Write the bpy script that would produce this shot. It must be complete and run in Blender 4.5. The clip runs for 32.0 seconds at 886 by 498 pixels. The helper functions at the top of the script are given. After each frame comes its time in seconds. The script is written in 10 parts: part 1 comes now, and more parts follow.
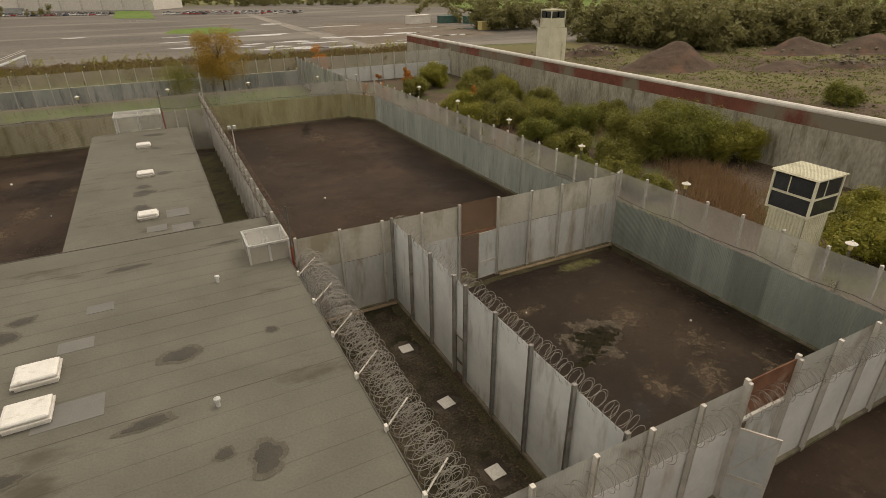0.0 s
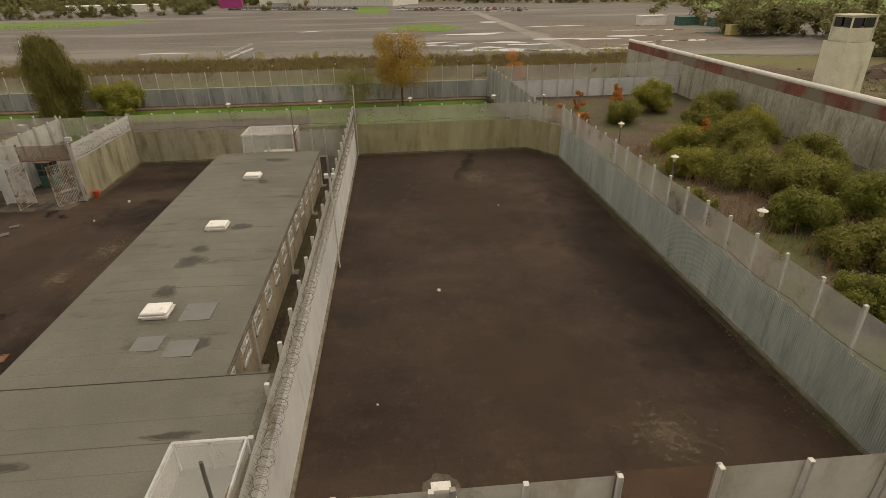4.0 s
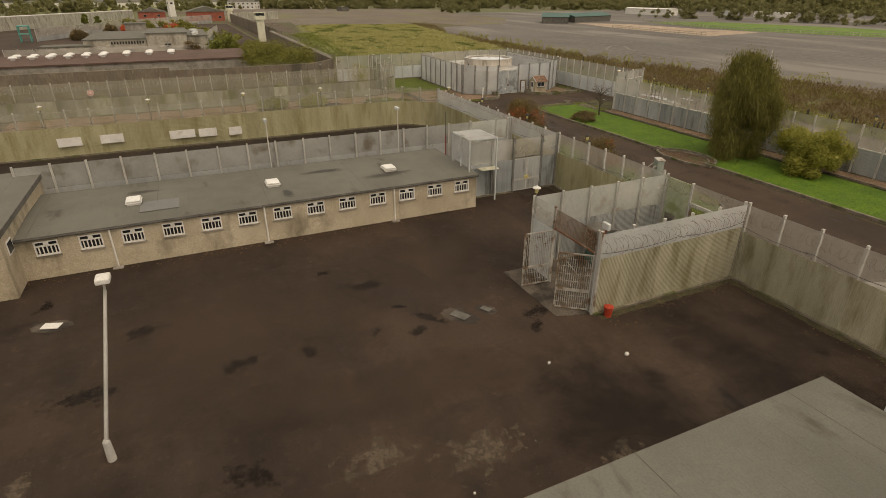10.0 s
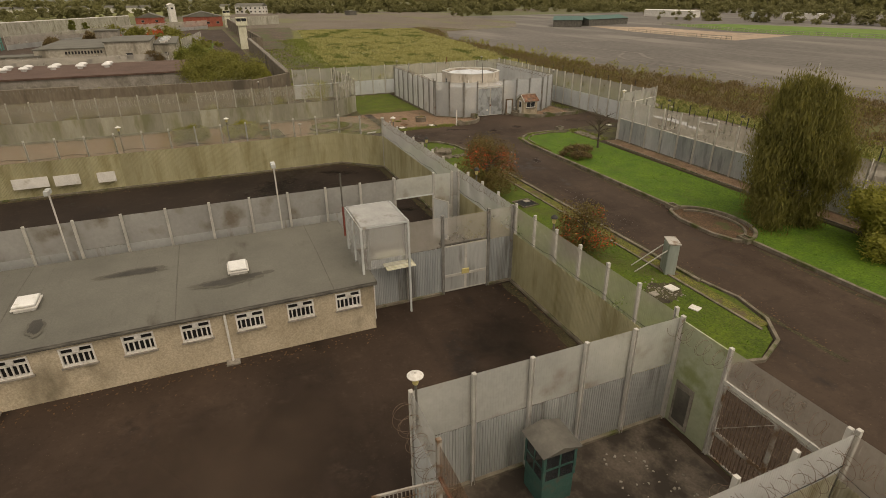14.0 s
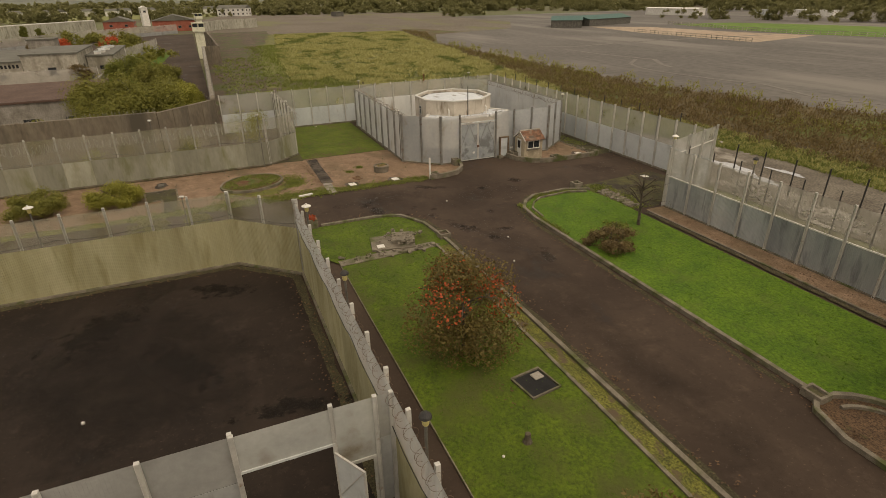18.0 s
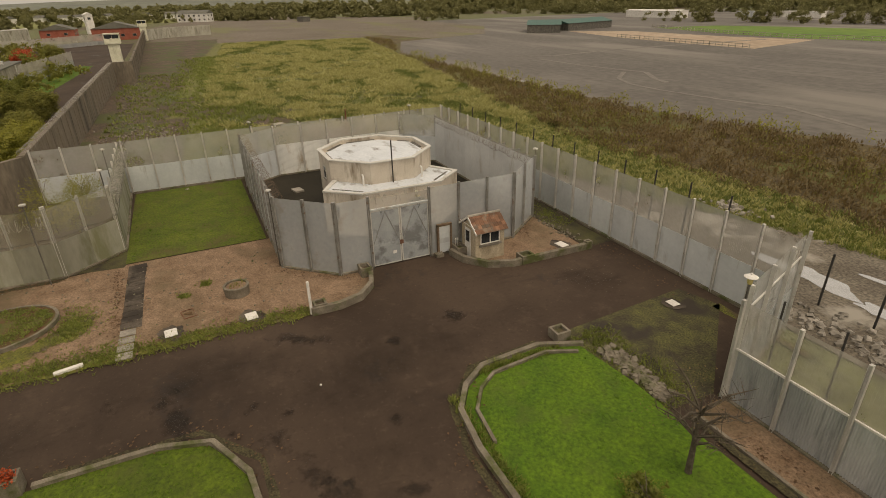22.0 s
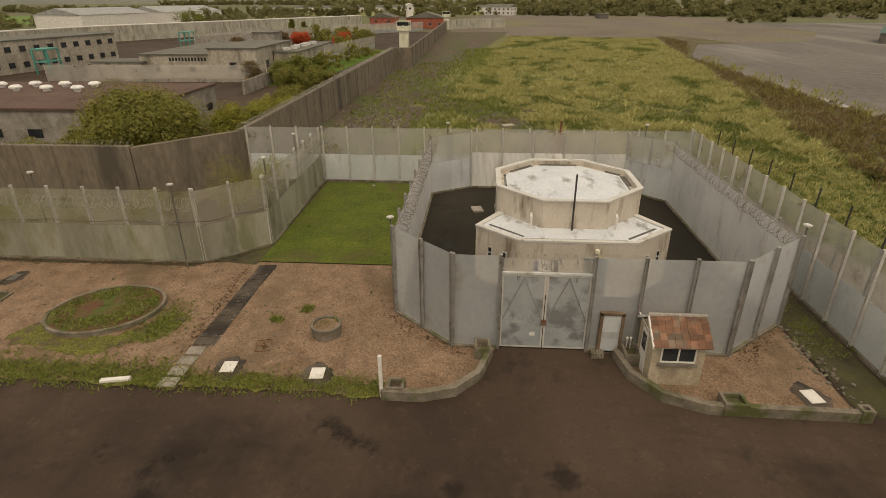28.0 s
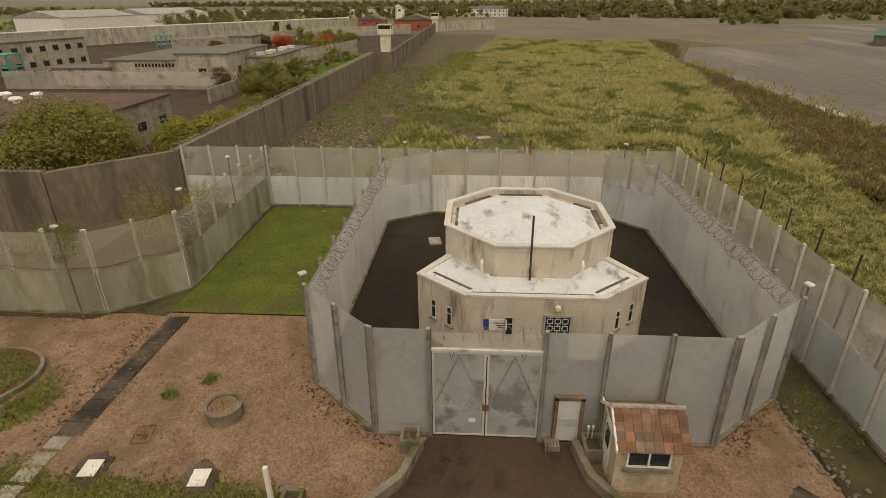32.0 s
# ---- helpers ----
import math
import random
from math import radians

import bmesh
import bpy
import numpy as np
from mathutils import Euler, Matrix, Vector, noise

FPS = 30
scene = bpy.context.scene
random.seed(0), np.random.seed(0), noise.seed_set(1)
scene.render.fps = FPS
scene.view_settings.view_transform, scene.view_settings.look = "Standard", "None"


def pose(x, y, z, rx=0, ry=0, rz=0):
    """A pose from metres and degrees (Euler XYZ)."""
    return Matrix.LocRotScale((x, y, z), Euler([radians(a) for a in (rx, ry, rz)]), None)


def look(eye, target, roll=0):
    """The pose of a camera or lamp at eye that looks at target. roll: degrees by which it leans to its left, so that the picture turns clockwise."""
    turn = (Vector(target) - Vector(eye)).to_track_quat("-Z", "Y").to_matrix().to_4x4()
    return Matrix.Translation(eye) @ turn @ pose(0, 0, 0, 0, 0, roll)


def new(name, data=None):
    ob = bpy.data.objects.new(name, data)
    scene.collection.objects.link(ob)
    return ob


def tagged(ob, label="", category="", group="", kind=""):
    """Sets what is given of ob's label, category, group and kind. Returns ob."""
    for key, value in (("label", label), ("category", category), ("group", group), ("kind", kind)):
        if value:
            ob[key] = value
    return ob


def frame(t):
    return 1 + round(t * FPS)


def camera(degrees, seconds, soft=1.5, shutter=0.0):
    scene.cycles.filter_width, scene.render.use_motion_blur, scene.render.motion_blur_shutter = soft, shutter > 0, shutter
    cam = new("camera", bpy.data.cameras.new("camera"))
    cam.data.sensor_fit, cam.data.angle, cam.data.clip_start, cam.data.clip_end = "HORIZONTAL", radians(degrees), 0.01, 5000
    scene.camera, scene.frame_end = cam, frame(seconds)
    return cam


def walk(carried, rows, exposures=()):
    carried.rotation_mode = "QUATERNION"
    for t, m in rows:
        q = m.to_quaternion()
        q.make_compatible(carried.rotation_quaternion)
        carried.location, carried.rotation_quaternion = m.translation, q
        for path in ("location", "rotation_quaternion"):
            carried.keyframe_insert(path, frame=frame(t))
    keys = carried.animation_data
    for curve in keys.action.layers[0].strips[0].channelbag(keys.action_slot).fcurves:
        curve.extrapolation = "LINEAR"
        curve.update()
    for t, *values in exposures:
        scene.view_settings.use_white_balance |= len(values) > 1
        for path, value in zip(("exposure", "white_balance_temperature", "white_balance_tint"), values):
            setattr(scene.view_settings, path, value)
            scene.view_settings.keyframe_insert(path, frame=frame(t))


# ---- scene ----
cam = camera(78.4, 32.0, soft=0.5)
METRES, EYE, TILT, LEAN, TURN = 130.0, 16.3, 0.0, 0.0, -26.9
ROWS = [
    (0.0, 0.0, 0.0, 0.0, -0.27, -26.34, 0.55),
    (0.5, 0.0033, 0.0182, -0.0004, 0.78, -26.4, 0.63),
    (1.0, 0.0059, 0.0363, -0.0008, 1.01, -26.45, 0.72),
    (1.5, 0.0078, 0.0543, -0.0013, 2.35, -26.5, 0.78),
    (2.0, 0.0093, 0.0721, -0.0017, 4.44, -26.56, 0.82),
    (2.5, 0.0099, 0.0894, -0.0025, 7.38, -26.53, 0.85),
    (3.0, 0.0096, 0.1058, -0.0028, 12.32, -26.47, 0.89),
    (3.5, 0.0081, 0.122, -0.0028, 18.06, -26.42, 0.87),
    (5.5, -0.0137, 0.1837, -0.0034, 31.85, -26.17, 0.98),
    (6.0, -0.0226, 0.1981, -0.0032, 38.94, -26.06, 0.91),
    (6.5, -0.0327, 0.2129, -0.0027, 47.39, -25.95, 0.77),
    (7.0, -0.0441, 0.2276, -0.0028, 55.27, -25.81, 0.71),
    (7.5, -0.056, 0.2419, -0.0026, 62.35, -25.69, 0.59),
    (8.0, -0.0685, 0.256, -0.0021, 69.55, -25.63, 0.53),
    (8.5, -0.0825, 0.2687, -0.0022, 77.11, -25.54, 0.31),
    (9.0, -0.0981, 0.2803, -0.0025, 85.69, -25.51, 0.1),
    (9.5, -0.1146, 0.2905, -0.0028, 89.94, -25.49, 0.03),
    (10.0, -0.1315, 0.2991, -0.0027, 92.52, -25.45, -0.01),
    (10.5, -0.148, 0.3065, -0.0021, 93.28, -25.39, -0.01),
    (11.0, -0.1638, 0.3137, -0.0017, 93.55, -25.31, 0.0),
    (11.5, -0.1798, 0.3202, -0.002, 93.68, -25.26, 0.07),
    (12.0, -0.1964, 0.3265, -0.0029, 93.86, -25.22, 0.11),
    (12.5, -0.214, 0.3326, -0.0037, 93.97, -25.17, 0.16),
    (13.0, -0.2324, 0.3381, -0.0043, 94.13, -25.18, 0.26),
    (13.5, -0.2518, 0.3429, -0.0048, 94.27, -25.19, 0.34),
    (14.0, -0.272, 0.3467, -0.0053, 94.35, -25.18, 0.41),
    (14.5, -0.2934, 0.3495, -0.0056, 94.41, -25.19, 0.49),
    (16.5, -0.3762, 0.352, -0.0048, 94.21, -25.26, 0.74),
    (17.0, -0.3998, 0.3524, -0.005, 94.12, -25.24, 0.79),
    (17.5, -0.4239, 0.3529, -0.0053, 94.01, -25.25, 0.86),
    (18.0, -0.4477, 0.3537, -0.0053, 93.8, -25.25, 0.93),
    (18.5, -0.4718, 0.3549, -0.0056, 93.24, -25.23, 0.97),
    (19.0, -0.4957, 0.3567, -0.0056, 92.14, -25.21, 1.11),
    (19.5, -0.5191, 0.3591, -0.0056, 90.59, -25.2, 1.22),
    (20.0, -0.542, 0.3619, -0.0055, 88.75, -25.22, 1.33),
    (20.5, -0.5647, 0.3655, -0.0057, 87.4, -25.2, 1.44),
    (21.0, -0.5868, 0.3702, -0.0054, 86.9, -25.2, 1.48),
    (21.5, -0.6074, 0.3756, -0.0053, 88.43, -25.11, 1.43),
    (22.0, -0.6254, 0.3816, -0.0054, 91.75, -25.04, 1.29),
    (22.5, -0.6414, 0.3871, -0.0057, 96.8, -24.93, 1.11),
    (23.0, -0.6529, 0.3926, -0.0063, 101.93, -24.86, 0.9),
    (23.5, -0.6587, 0.3951, -0.0068, 103.88, -24.83, 0.83),
    (24.0, -0.661, 0.3966, -0.0078, 107.05, -24.82, 0.64),
    (24.5, -0.6628, 0.3977, -0.0086, 109.75, -24.82, 0.55),
    (26.5, -0.6909, 0.4015, -0.0113, 113.56, -24.89, 0.53),
    (27.0, -0.6992, 0.4021, -0.012, 115.09, -24.89, 0.46),
    (27.5, -0.7062, 0.4029, -0.0123, 117.82, -24.91, 0.32),
    (28.0, -0.713, 0.4038, -0.0123, 120.87, -24.88, 0.24),
    (28.5, -0.7197, 0.4043, -0.0121, 121.71, -24.87, 0.24),
    (29.0, -0.7272, 0.4043, -0.0121, 122.21, -24.86, 0.23),
    (29.5, -0.736, 0.4036, -0.012, 122.5, -24.84, 0.23),
    (30.0, -0.7443, 0.4026, -0.0121, 122.65, -24.85, 0.26),
    (30.5, -0.7523, 0.4015, -0.012, 122.4, -24.79, 0.26),
    (31.0, -0.7571, 0.4011, -0.0118, 122.3, -24.75, 0.22),
    (31.5, -0.7585, 0.4015, -0.0114, 120.9, -24.76, 0.27),
    (32.0, -0.7587, 0.4018, -0.0106, 120.31, -24.77, 0.3),
]
walk(cam, [(t, pose(0, 0, EYE, TILT, LEAN, TURN) @ pose(METRES * x, METRES * y, METRES * z, 90 + pitch, roll, yaw)) for t, x, y, z, yaw, pitch, roll in ROWS],
     exposures=((0.0, 0.3, 8550.0, 12.5), (12.0, 0.27, 8550.0, 12.5), (18.0, 0.17, 8700.0, 12.5), (24.0, 0.17, 8700.0, 12.5), (30.0, 0.22, 8700.0, 12.5), (32.0, 0.22, 8700.0, 12.5)))

# ---- light: a dull overcast day ----
world = bpy.data.worlds.new("overcast")
world.use_nodes = True
scene.world = world
wn, wl = world.node_tree.nodes, world.node_tree.links
sky = wn.new("ShaderNodeTexSky")
sky.sky_type = "NISHITA"
sky.sun_disc = False
sky.sun_elevation, sky.sun_rotation = radians(62), radians(75)
sky.dust_density = 4.0
grey = wn.new("ShaderNodeHueSaturation")
grey.inputs["Saturation"].default_value = 0.25
wl.new(sky.outputs["Color"], grey.inputs["Color"])
cloud = wn.new("ShaderNodeMix")
cloud.data_type = "RGBA"
cloud.inputs["Factor"].default_value = 0.55
cloud.inputs["B"].default_value = (5.2, 5.3, 5.4, 1)
wl.new(grey.outputs["Color"], cloud.inputs["A"])
wl.new(cloud.outputs["Result"], wn["Background"].inputs["Color"])
wn["Background"].inputs["Strength"].default_value = 0.13
sun = new("sun", bpy.data.lights.new("sun", "SUN"))
sun.data.energy, sun.data.angle, sun.data.color = 0.6, radians(50), (1.0, 0.96, 0.9)
sun.matrix_world = look((0, 0, 50), (math.sin(radians(75)) * -24, math.cos(radians(75)) * -24, 5))


# ---- materials ----
def ramp(nodes, links, fac, c1, c2, lo=0.35, hi=0.65):
    r = nodes.new("ShaderNodeValToRGB")
    r.color_ramp.elements[0].position, r.color_ramp.elements[1].position = lo, hi
    r.color_ramp.elements[0].color, r.color_ramp.elements[1].color = (*c1, 1), (*c2, 1)
    links.new(fac, r.inputs["Fac"])
    return r.outputs["Color"]


def mat(name, c1, c2, scale=1.0, rough=0.8, metal=0.0, bump=0.3, grain=12.0, stain=None, stain_scale=0.3,
        stain_lo=0.5, stain_hi=0.7, stretch=(1, 1, 1), stain_stretch=(1, 1, 1), rough2=None, vary=0.0, spec=0.4, alpha=1.0, bump_dist=0.02, detail=5.0, gf=0.22):
    """Two tones by noise, fine grain, an optional stain layer of its own shape, all in metres of the world."""
    m = bpy.data.materials.new(name)
    m.use_nodes = True
    n, l = m.node_tree.nodes, m.node_tree.links
    b = n["Principled BSDF"]
    geo = n.new("ShaderNodeNewGeometry")

    def tex(s, st, d=detail, rgh=0.6):
        mp = n.new("ShaderNodeMapping")
        mp.inputs["Scale"].default_value = [s * v for v in st]
        l.new(geo.outputs["Position"], mp.inputs["Vector"])
        t = n.new("ShaderNodeTexNoise")
        t.inputs["Scale"].default_value, t.inputs["Detail"].default_value, t.inputs["Roughness"].default_value = 1.0, d, rgh
        l.new(mp.outputs["Vector"], t.inputs["Vector"])
        return t.outputs["Fac"]

    col = ramp(n, l, tex(scale, stretch), c1, c2)
    fine = tex(scale * grain, stretch, 3.0)
    mx = n.new("ShaderNodeMix")
    mx.data_type, mx.blend_type = "RGBA", "OVERLAY"
    mx.inputs["Factor"].default_value = gf * (0.3 if metal > 0 else 1.0)
    crisp = n.new("ShaderNodeMapRange")
    crisp.inputs["From Min"].default_value, crisp.inputs["From Max"].default_value = 0.3, 0.7
    l.new(fine, crisp.inputs["Value"])
    l.new(col, mx.inputs["A"])
    l.new(crisp.outputs["Result"], mx.inputs["B"])
    out = mx.outputs["Result"]
    if stain:
        sm = n.new("ShaderNodeMix")
        sm.data_type = "RGBA"
        msk = n.new("ShaderNodeMapRange")
        msk.inputs["From Min"].default_value, msk.inputs["From Max"].default_value = stain_lo, stain_hi
        sf = tex(stain_scale, stain_stretch, 6.0)
        l.new(sf, msk.inputs["Value"])
        l.new(msk.outputs["Result"], sm.inputs["Factor"])
        l.new(out, sm.inputs["A"])
        sm.inputs["B"].default_value = (*stain, 1)
        out = sm.outputs["Result"]
        if rough2 is not None:
            rr = n.new("ShaderNodeMapRange")
            rr.inputs["To Min"].default_value, rr.inputs["To Max"].default_value = rough, rough2
            l.new(msk.outputs["Result"], rr.inputs["Value"])
            l.new(rr.outputs["Result"], b.inputs["Roughness"])
    if vary:
        oi = n.new("ShaderNodeObjectInfo")
        hs = n.new("ShaderNodeHueSaturation")
        mr = n.new("ShaderNodeMapRange")
        mr.inputs["To Min"].default_value, mr.inputs["To Max"].default_value = 1 - vary, 1 + vary
        l.new(oi.outputs["Random"], mr.inputs["Value"])
        l.new(mr.outputs["Result"], hs.inputs["Value"])
        l.new(out, hs.inputs["Color"])
        out = hs.outputs["Color"]
    l.new(out, b.inputs["Base Color"])
    if not (stain and rough2 is not None):
        b.inputs["Roughness"].default_value = rough
    b.inputs["Metallic"].default_value = metal
    b.inputs["Specular IOR Level"].default_value = spec
    if bump:
        bp = n.new("ShaderNodeBump")
        bp.inputs["Strength"].default_value, bp.inputs["Distance"].default_value = bump, bump_dist
        l.new(fine, bp.inputs["Height"])
        l.new(bp.outputs["Normal"], b.inputs["Normal"])
    if alpha < 1.0:
        tr = n.new("ShaderNodeBsdfTransparent")
        ms = n.new("ShaderNodeMixShader")
        af = n.new("ShaderNodeMapRange")
        af.inputs["To Min"].default_value, af.inputs["To Max"].default_value = alpha - 0.06, alpha + 0.06
        l.new(tex(0.5, (1, 1, 1)), af.inputs["Value"])
        l.new(af.outputs["Result"], ms.inputs["Fac"])
        l.new(tr.outputs[0], ms.inputs[1])
        l.new(b.outputs[0], ms.inputs[2])
        l.new(ms.outputs[0], n["Material Output"].inputs["Surface"])
    return m


def leafy(name, c1, c2, c3=None):
    """Leaves: tone by island and by clump-sized noise that suggests dark gaps, a little translucent."""
    m = bpy.data.materials.new(name)
    m.use_nodes = True
    n, l = m.node_tree.nodes, m.node_tree.links
    b = n["Principled BSDF"]
    geo = n.new("ShaderNodeNewGeometry")
    r = n.new("ShaderNodeValToRGB")
    r.color_ramp.elements[0].color, r.color_ramp.elements[1].color = (*c1, 1), (*c2, 1)
    if c3:
        e = r.color_ramp.elements.new(0.82)
        e.color = (*c2, 1)
        r.color_ramp.elements[2].color = (*c3, 1)
    nz = n.new("ShaderNodeTexNoise")
    nz.inputs["Scale"].default_value, nz.inputs["Detail"].default_value = 1.3, 2.0
    l.new(geo.outputs["Position"], nz.inputs["Vector"])
    wide = n.new("ShaderNodeMapRange")
    wide.inputs["From Min"].default_value, wide.inputs["From Max"].default_value = 0.32, 0.68
    l.new(nz.outputs["Fac"], wide.inputs["Value"])
    tone = n.new("ShaderNodeMix")
    tone.inputs["Factor"].default_value = 0.4
    l.new(wide.outputs["Result"], tone.inputs["A"])
    l.new(geo.outputs["Random Per Island"], tone.inputs["B"])
    l.new(tone.outputs["Result"], r.inputs["Fac"])
    l.new(r.outputs["Color"], b.inputs["Base Color"])
    b.inputs["Roughness"].default_value = 0.65
    tl = n.new("ShaderNodeBsdfTranslucent")
    l.new(r.outputs["Color"], tl.inputs["Color"])
    ms = n.new("ShaderNodeMixShader")
    ms.inputs["Fac"].default_value = 0.38
    l.new(b.outputs[0], ms.inputs[1])
    l.new(tl.outputs[0], ms.inputs[2])
    l.new(ms.outputs[0], n["Material Output"].inputs["Surface"])
    return m




def tarmac(name, dark, mid, dusty, seed):
    """Old tarmac: broad damp and dusty areas, drag streaks, scuffs and aggregate."""
    m = bpy.data.materials.new(name)
    m.use_nodes = True
    n, l = m.node_tree.nodes, m.node_tree.links
    p = n["Principled BSDF"]
    geo = n.new("ShaderNodeNewGeometry")

    def tex(sx, sy, d=6.0, off=0.0, rgh=0.62):
        mp = n.new("ShaderNodeMapping")
        mp.inputs["Scale"].default_value = (sx, sy, 1)
        mp.inputs["Location"].default_value = (seed + off, seed * 2 - off, 0)
        mp.inputs["Rotation"].default_value = (0, 0, 0.3 * off)
        l.new(geo.outputs["Position"], mp.inputs["Vector"])
        t = n.new("ShaderNodeTexNoise")
        t.inputs["Scale"].default_value, t.inputs["Detail"].default_value, t.inputs["Roughness"].default_value = 1.0, d, rgh
        l.new(mp.outputs["Vector"], t.inputs["Vector"])
        return t.outputs["Fac"]

    def layer(base, fac, colour, lo, hi, amount=1.0):
        mr = n.new("ShaderNodeMapRange")
        mr.inputs["From Min"].default_value, mr.inputs["From Max"].default_value, mr.inputs["To Max"].default_value = lo, hi, amount
        l.new(fac, mr.inputs["Value"])
        x = n.new("ShaderNodeMix")
        x.data_type = "RGBA"
        l.new(mr.outputs["Result"], x.inputs["Factor"])
        l.new(base, x.inputs["A"])
        x.inputs["B"].default_value = (*colour, 1)
        return x.outputs["Result"], mr.outputs["Result"]

    c = ramp(n, l, tex(0.09, 0.09), dark, mid, 0.36, 0.62)
    c, _ = layer(c, tex(0.06, 0.16, off=1.0), dusty, 0.52, 0.76, 0.6)
    c, _ = layer(c, tex(0.5, 0.5, off=2.0, rgh=0.75), dusty, 0.58, 0.7, 0.45)
    c, _ = layer(c, tex(0.7, 0.25, off=3.0), tuple(v * 0.6 for v in dark), 0.57, 0.72, 0.45)
    c, wet = layer(c, tex(0.14, 0.2, off=4.0, rgh=0.7), tuple(v * 0.5 for v in dark), 0.58, 0.66, 0.85)
    c, _ = layer(c, tex(0.05, 0.4, off=7.0, rgh=0.7), tuple(v * 0.7 for v in dark), 0.56, 0.74, 0.4)
    c, _ = layer(c, tex(1.1, 1.1, 6.0, 8.0, 0.7), tuple(min(1, v * 1.15) for v in dusty), 0.56, 0.72, 0.35)
    c, _ = layer(c, tex(7.0, 7.0, 2.0, 5.0), tuple(min(1, v * 2.0) for v in dusty), 0.64, 0.74, 0.3)
    c, _ = layer(c, tex(4.5, 4.5, 3.0, 6.0), tuple(v * 0.6 for v in dark), 0.56, 0.72, 0.35)
    l.new(c, p.inputs["Base Color"])
    rr = n.new("ShaderNodeMapRange")
    rr.inputs["To Min"].default_value, rr.inputs["To Max"].default_value = 0.82, 0.5
    l.new(wet, rr.inputs["Value"])
    l.new(rr.outputs["Result"], p.inputs["Roughness"])
    p.inputs["Specular IOR Level"].default_value = 0.22
    bp = n.new("ShaderNodeBump")
    bp.inputs["Strength"].default_value, bp.inputs["Distance"].default_value = 0.3, 0.012
    l.new(tex(14.0, 14.0, 3.0), bp.inputs["Height"])
    l.new(bp.outputs["Normal"], p.inputs["Normal"])
    return m


M_TARMAC = tarmac("damp_tarmac", (0.025, 0.0165, 0.012), (0.054, 0.035, 0.0245), (0.085, 0.058, 0.042), 1.0)
M_ROAD = tarmac("old_road_tarmac", (0.04, 0.0265, 0.019), (0.07, 0.048, 0.0345), (0.1, 0.07, 0.051), 9.0)
M_STAINED = mat("stained_floor_concrete", (0.06, 0.047, 0.036), (0.125, 0.103, 0.082), 0.5, 0.9, bump=0.4, grain=20, stain=(0.032, 0.025, 0.019), stain_scale=0.45, stain_lo=0.46, stain_hi=0.58)
M_AIRFIELD = mat("airfield_asphalt", (0.1, 0.09, 0.08), (0.145, 0.132, 0.118), 0.02, 0.85, bump=0.1, grain=30, stain=(0.18, 0.163, 0.14), stain_scale=0.02, stain_lo=0.5, stain_hi=0.62, stain_stretch=(0.4, 2.0, 1), rough2=0.7)
M_PALE = mat("worn_pale_concrete_strip", (0.2, 0.185, 0.165), (0.27, 0.25, 0.22), 0.05, 0.9, bump=0.1)
M_APRON = mat("broken_muddy_apron", (0.1, 0.083, 0.063), (0.16, 0.138, 0.108), 0.35, 0.9, bump=0.4, grain=16, gf=0.5, stain=(0.3, 0.275, 0.235), stain_scale=0.16, stain_lo=0.53, stain_hi=0.6)
M_HARD = mat("old_weedy_hardstanding", (0.125, 0.102, 0.078), (0.165, 0.138, 0.108), 0.03, 0.95, bump=0.2, grain=30, gf=0.5, stain=(0.15, 0.145, 0.07), stain_scale=0.02, stain_lo=0.52, stain_hi=0.6, stain_stretch=(0.5, 1.6, 1))
M_EARTH = mat("scrubby_ground", (0.13, 0.12, 0.06), (0.105, 0.125, 0.045), 0.02, 0.95, bump=0.5, grain=40, gf=0.5, stain=(0.11, 0.085, 0.06), stain_scale=0.012, stain_lo=0.5, stain_hi=0.6, stain_stretch=(1, 1, 1))
M_DIRT = mat("bare_dirt", (0.072, 0.0504, 0.035), (0.1152, 0.084, 0.0595), 0.25, 0.95, bump=0.6, grain=22, gf=0.85, stain=(0.075, 0.085, 0.03), stain_scale=0.12, stain_lo=0.48, stain_hi=0.58)
M_CHURN = mat("churned_brown_earth", (0.075, 0.05, 0.034), (0.115, 0.08, 0.055), 0.12, 0.95, bump=0.7, grain=20, gf=0.85, stain=(0.135, 0.125, 0.05), stain_scale=0.035, stain_lo=0.44, stain_hi=0.56)
M_HEATH = mat("brown_heath_ground", (0.0782, 0.055, 0.028), (0.1196, 0.0935, 0.04), 0.3, 0.95, bump=0.7, grain=12, gf=0.8, stain=(0.1, 0.115, 0.03), stain_scale=0.06, stain_lo=0.5, stain_hi=0.6)
M_GRASS = mat("mown_lawn_grass", (0.051, 0.112, 0.005), (0.085, 0.156, 0.008), 0.5, 0.9, bump=0.7, grain=16, gf=0.4, stain=(0.075, 0.11, 0.016), stain_scale=0.4, stain_lo=0.55, stain_hi=0.7, bump_dist=0.05)
# Ground tone is darkened so the gaps between tufts read as shade.
M_ROUGHGRASS = mat("rough_meadow_grass", (0.095, 0.1, 0.03), (0.2, 0.19, 0.065), 0.5, 0.95, bump=0.8, grain=9, gf=0.6, stain=(0.12, 0.13, 0.035), stain_scale=0.12, stain_lo=0.52, stain_hi=0.66, bump_dist=0.1)
M_GRASSOLD = mat("old_lawn_grass", (0.05, 0.083, 0.0045), (0.082, 0.122, 0.0075), 0.5, 0.9, bump=0.8, grain=16, gf=0.4, stain=(0.07, 0.08, 0.016), stain_scale=0.35, stain_lo=0.5, stain_hi=0.66, bump_dist=0.05)
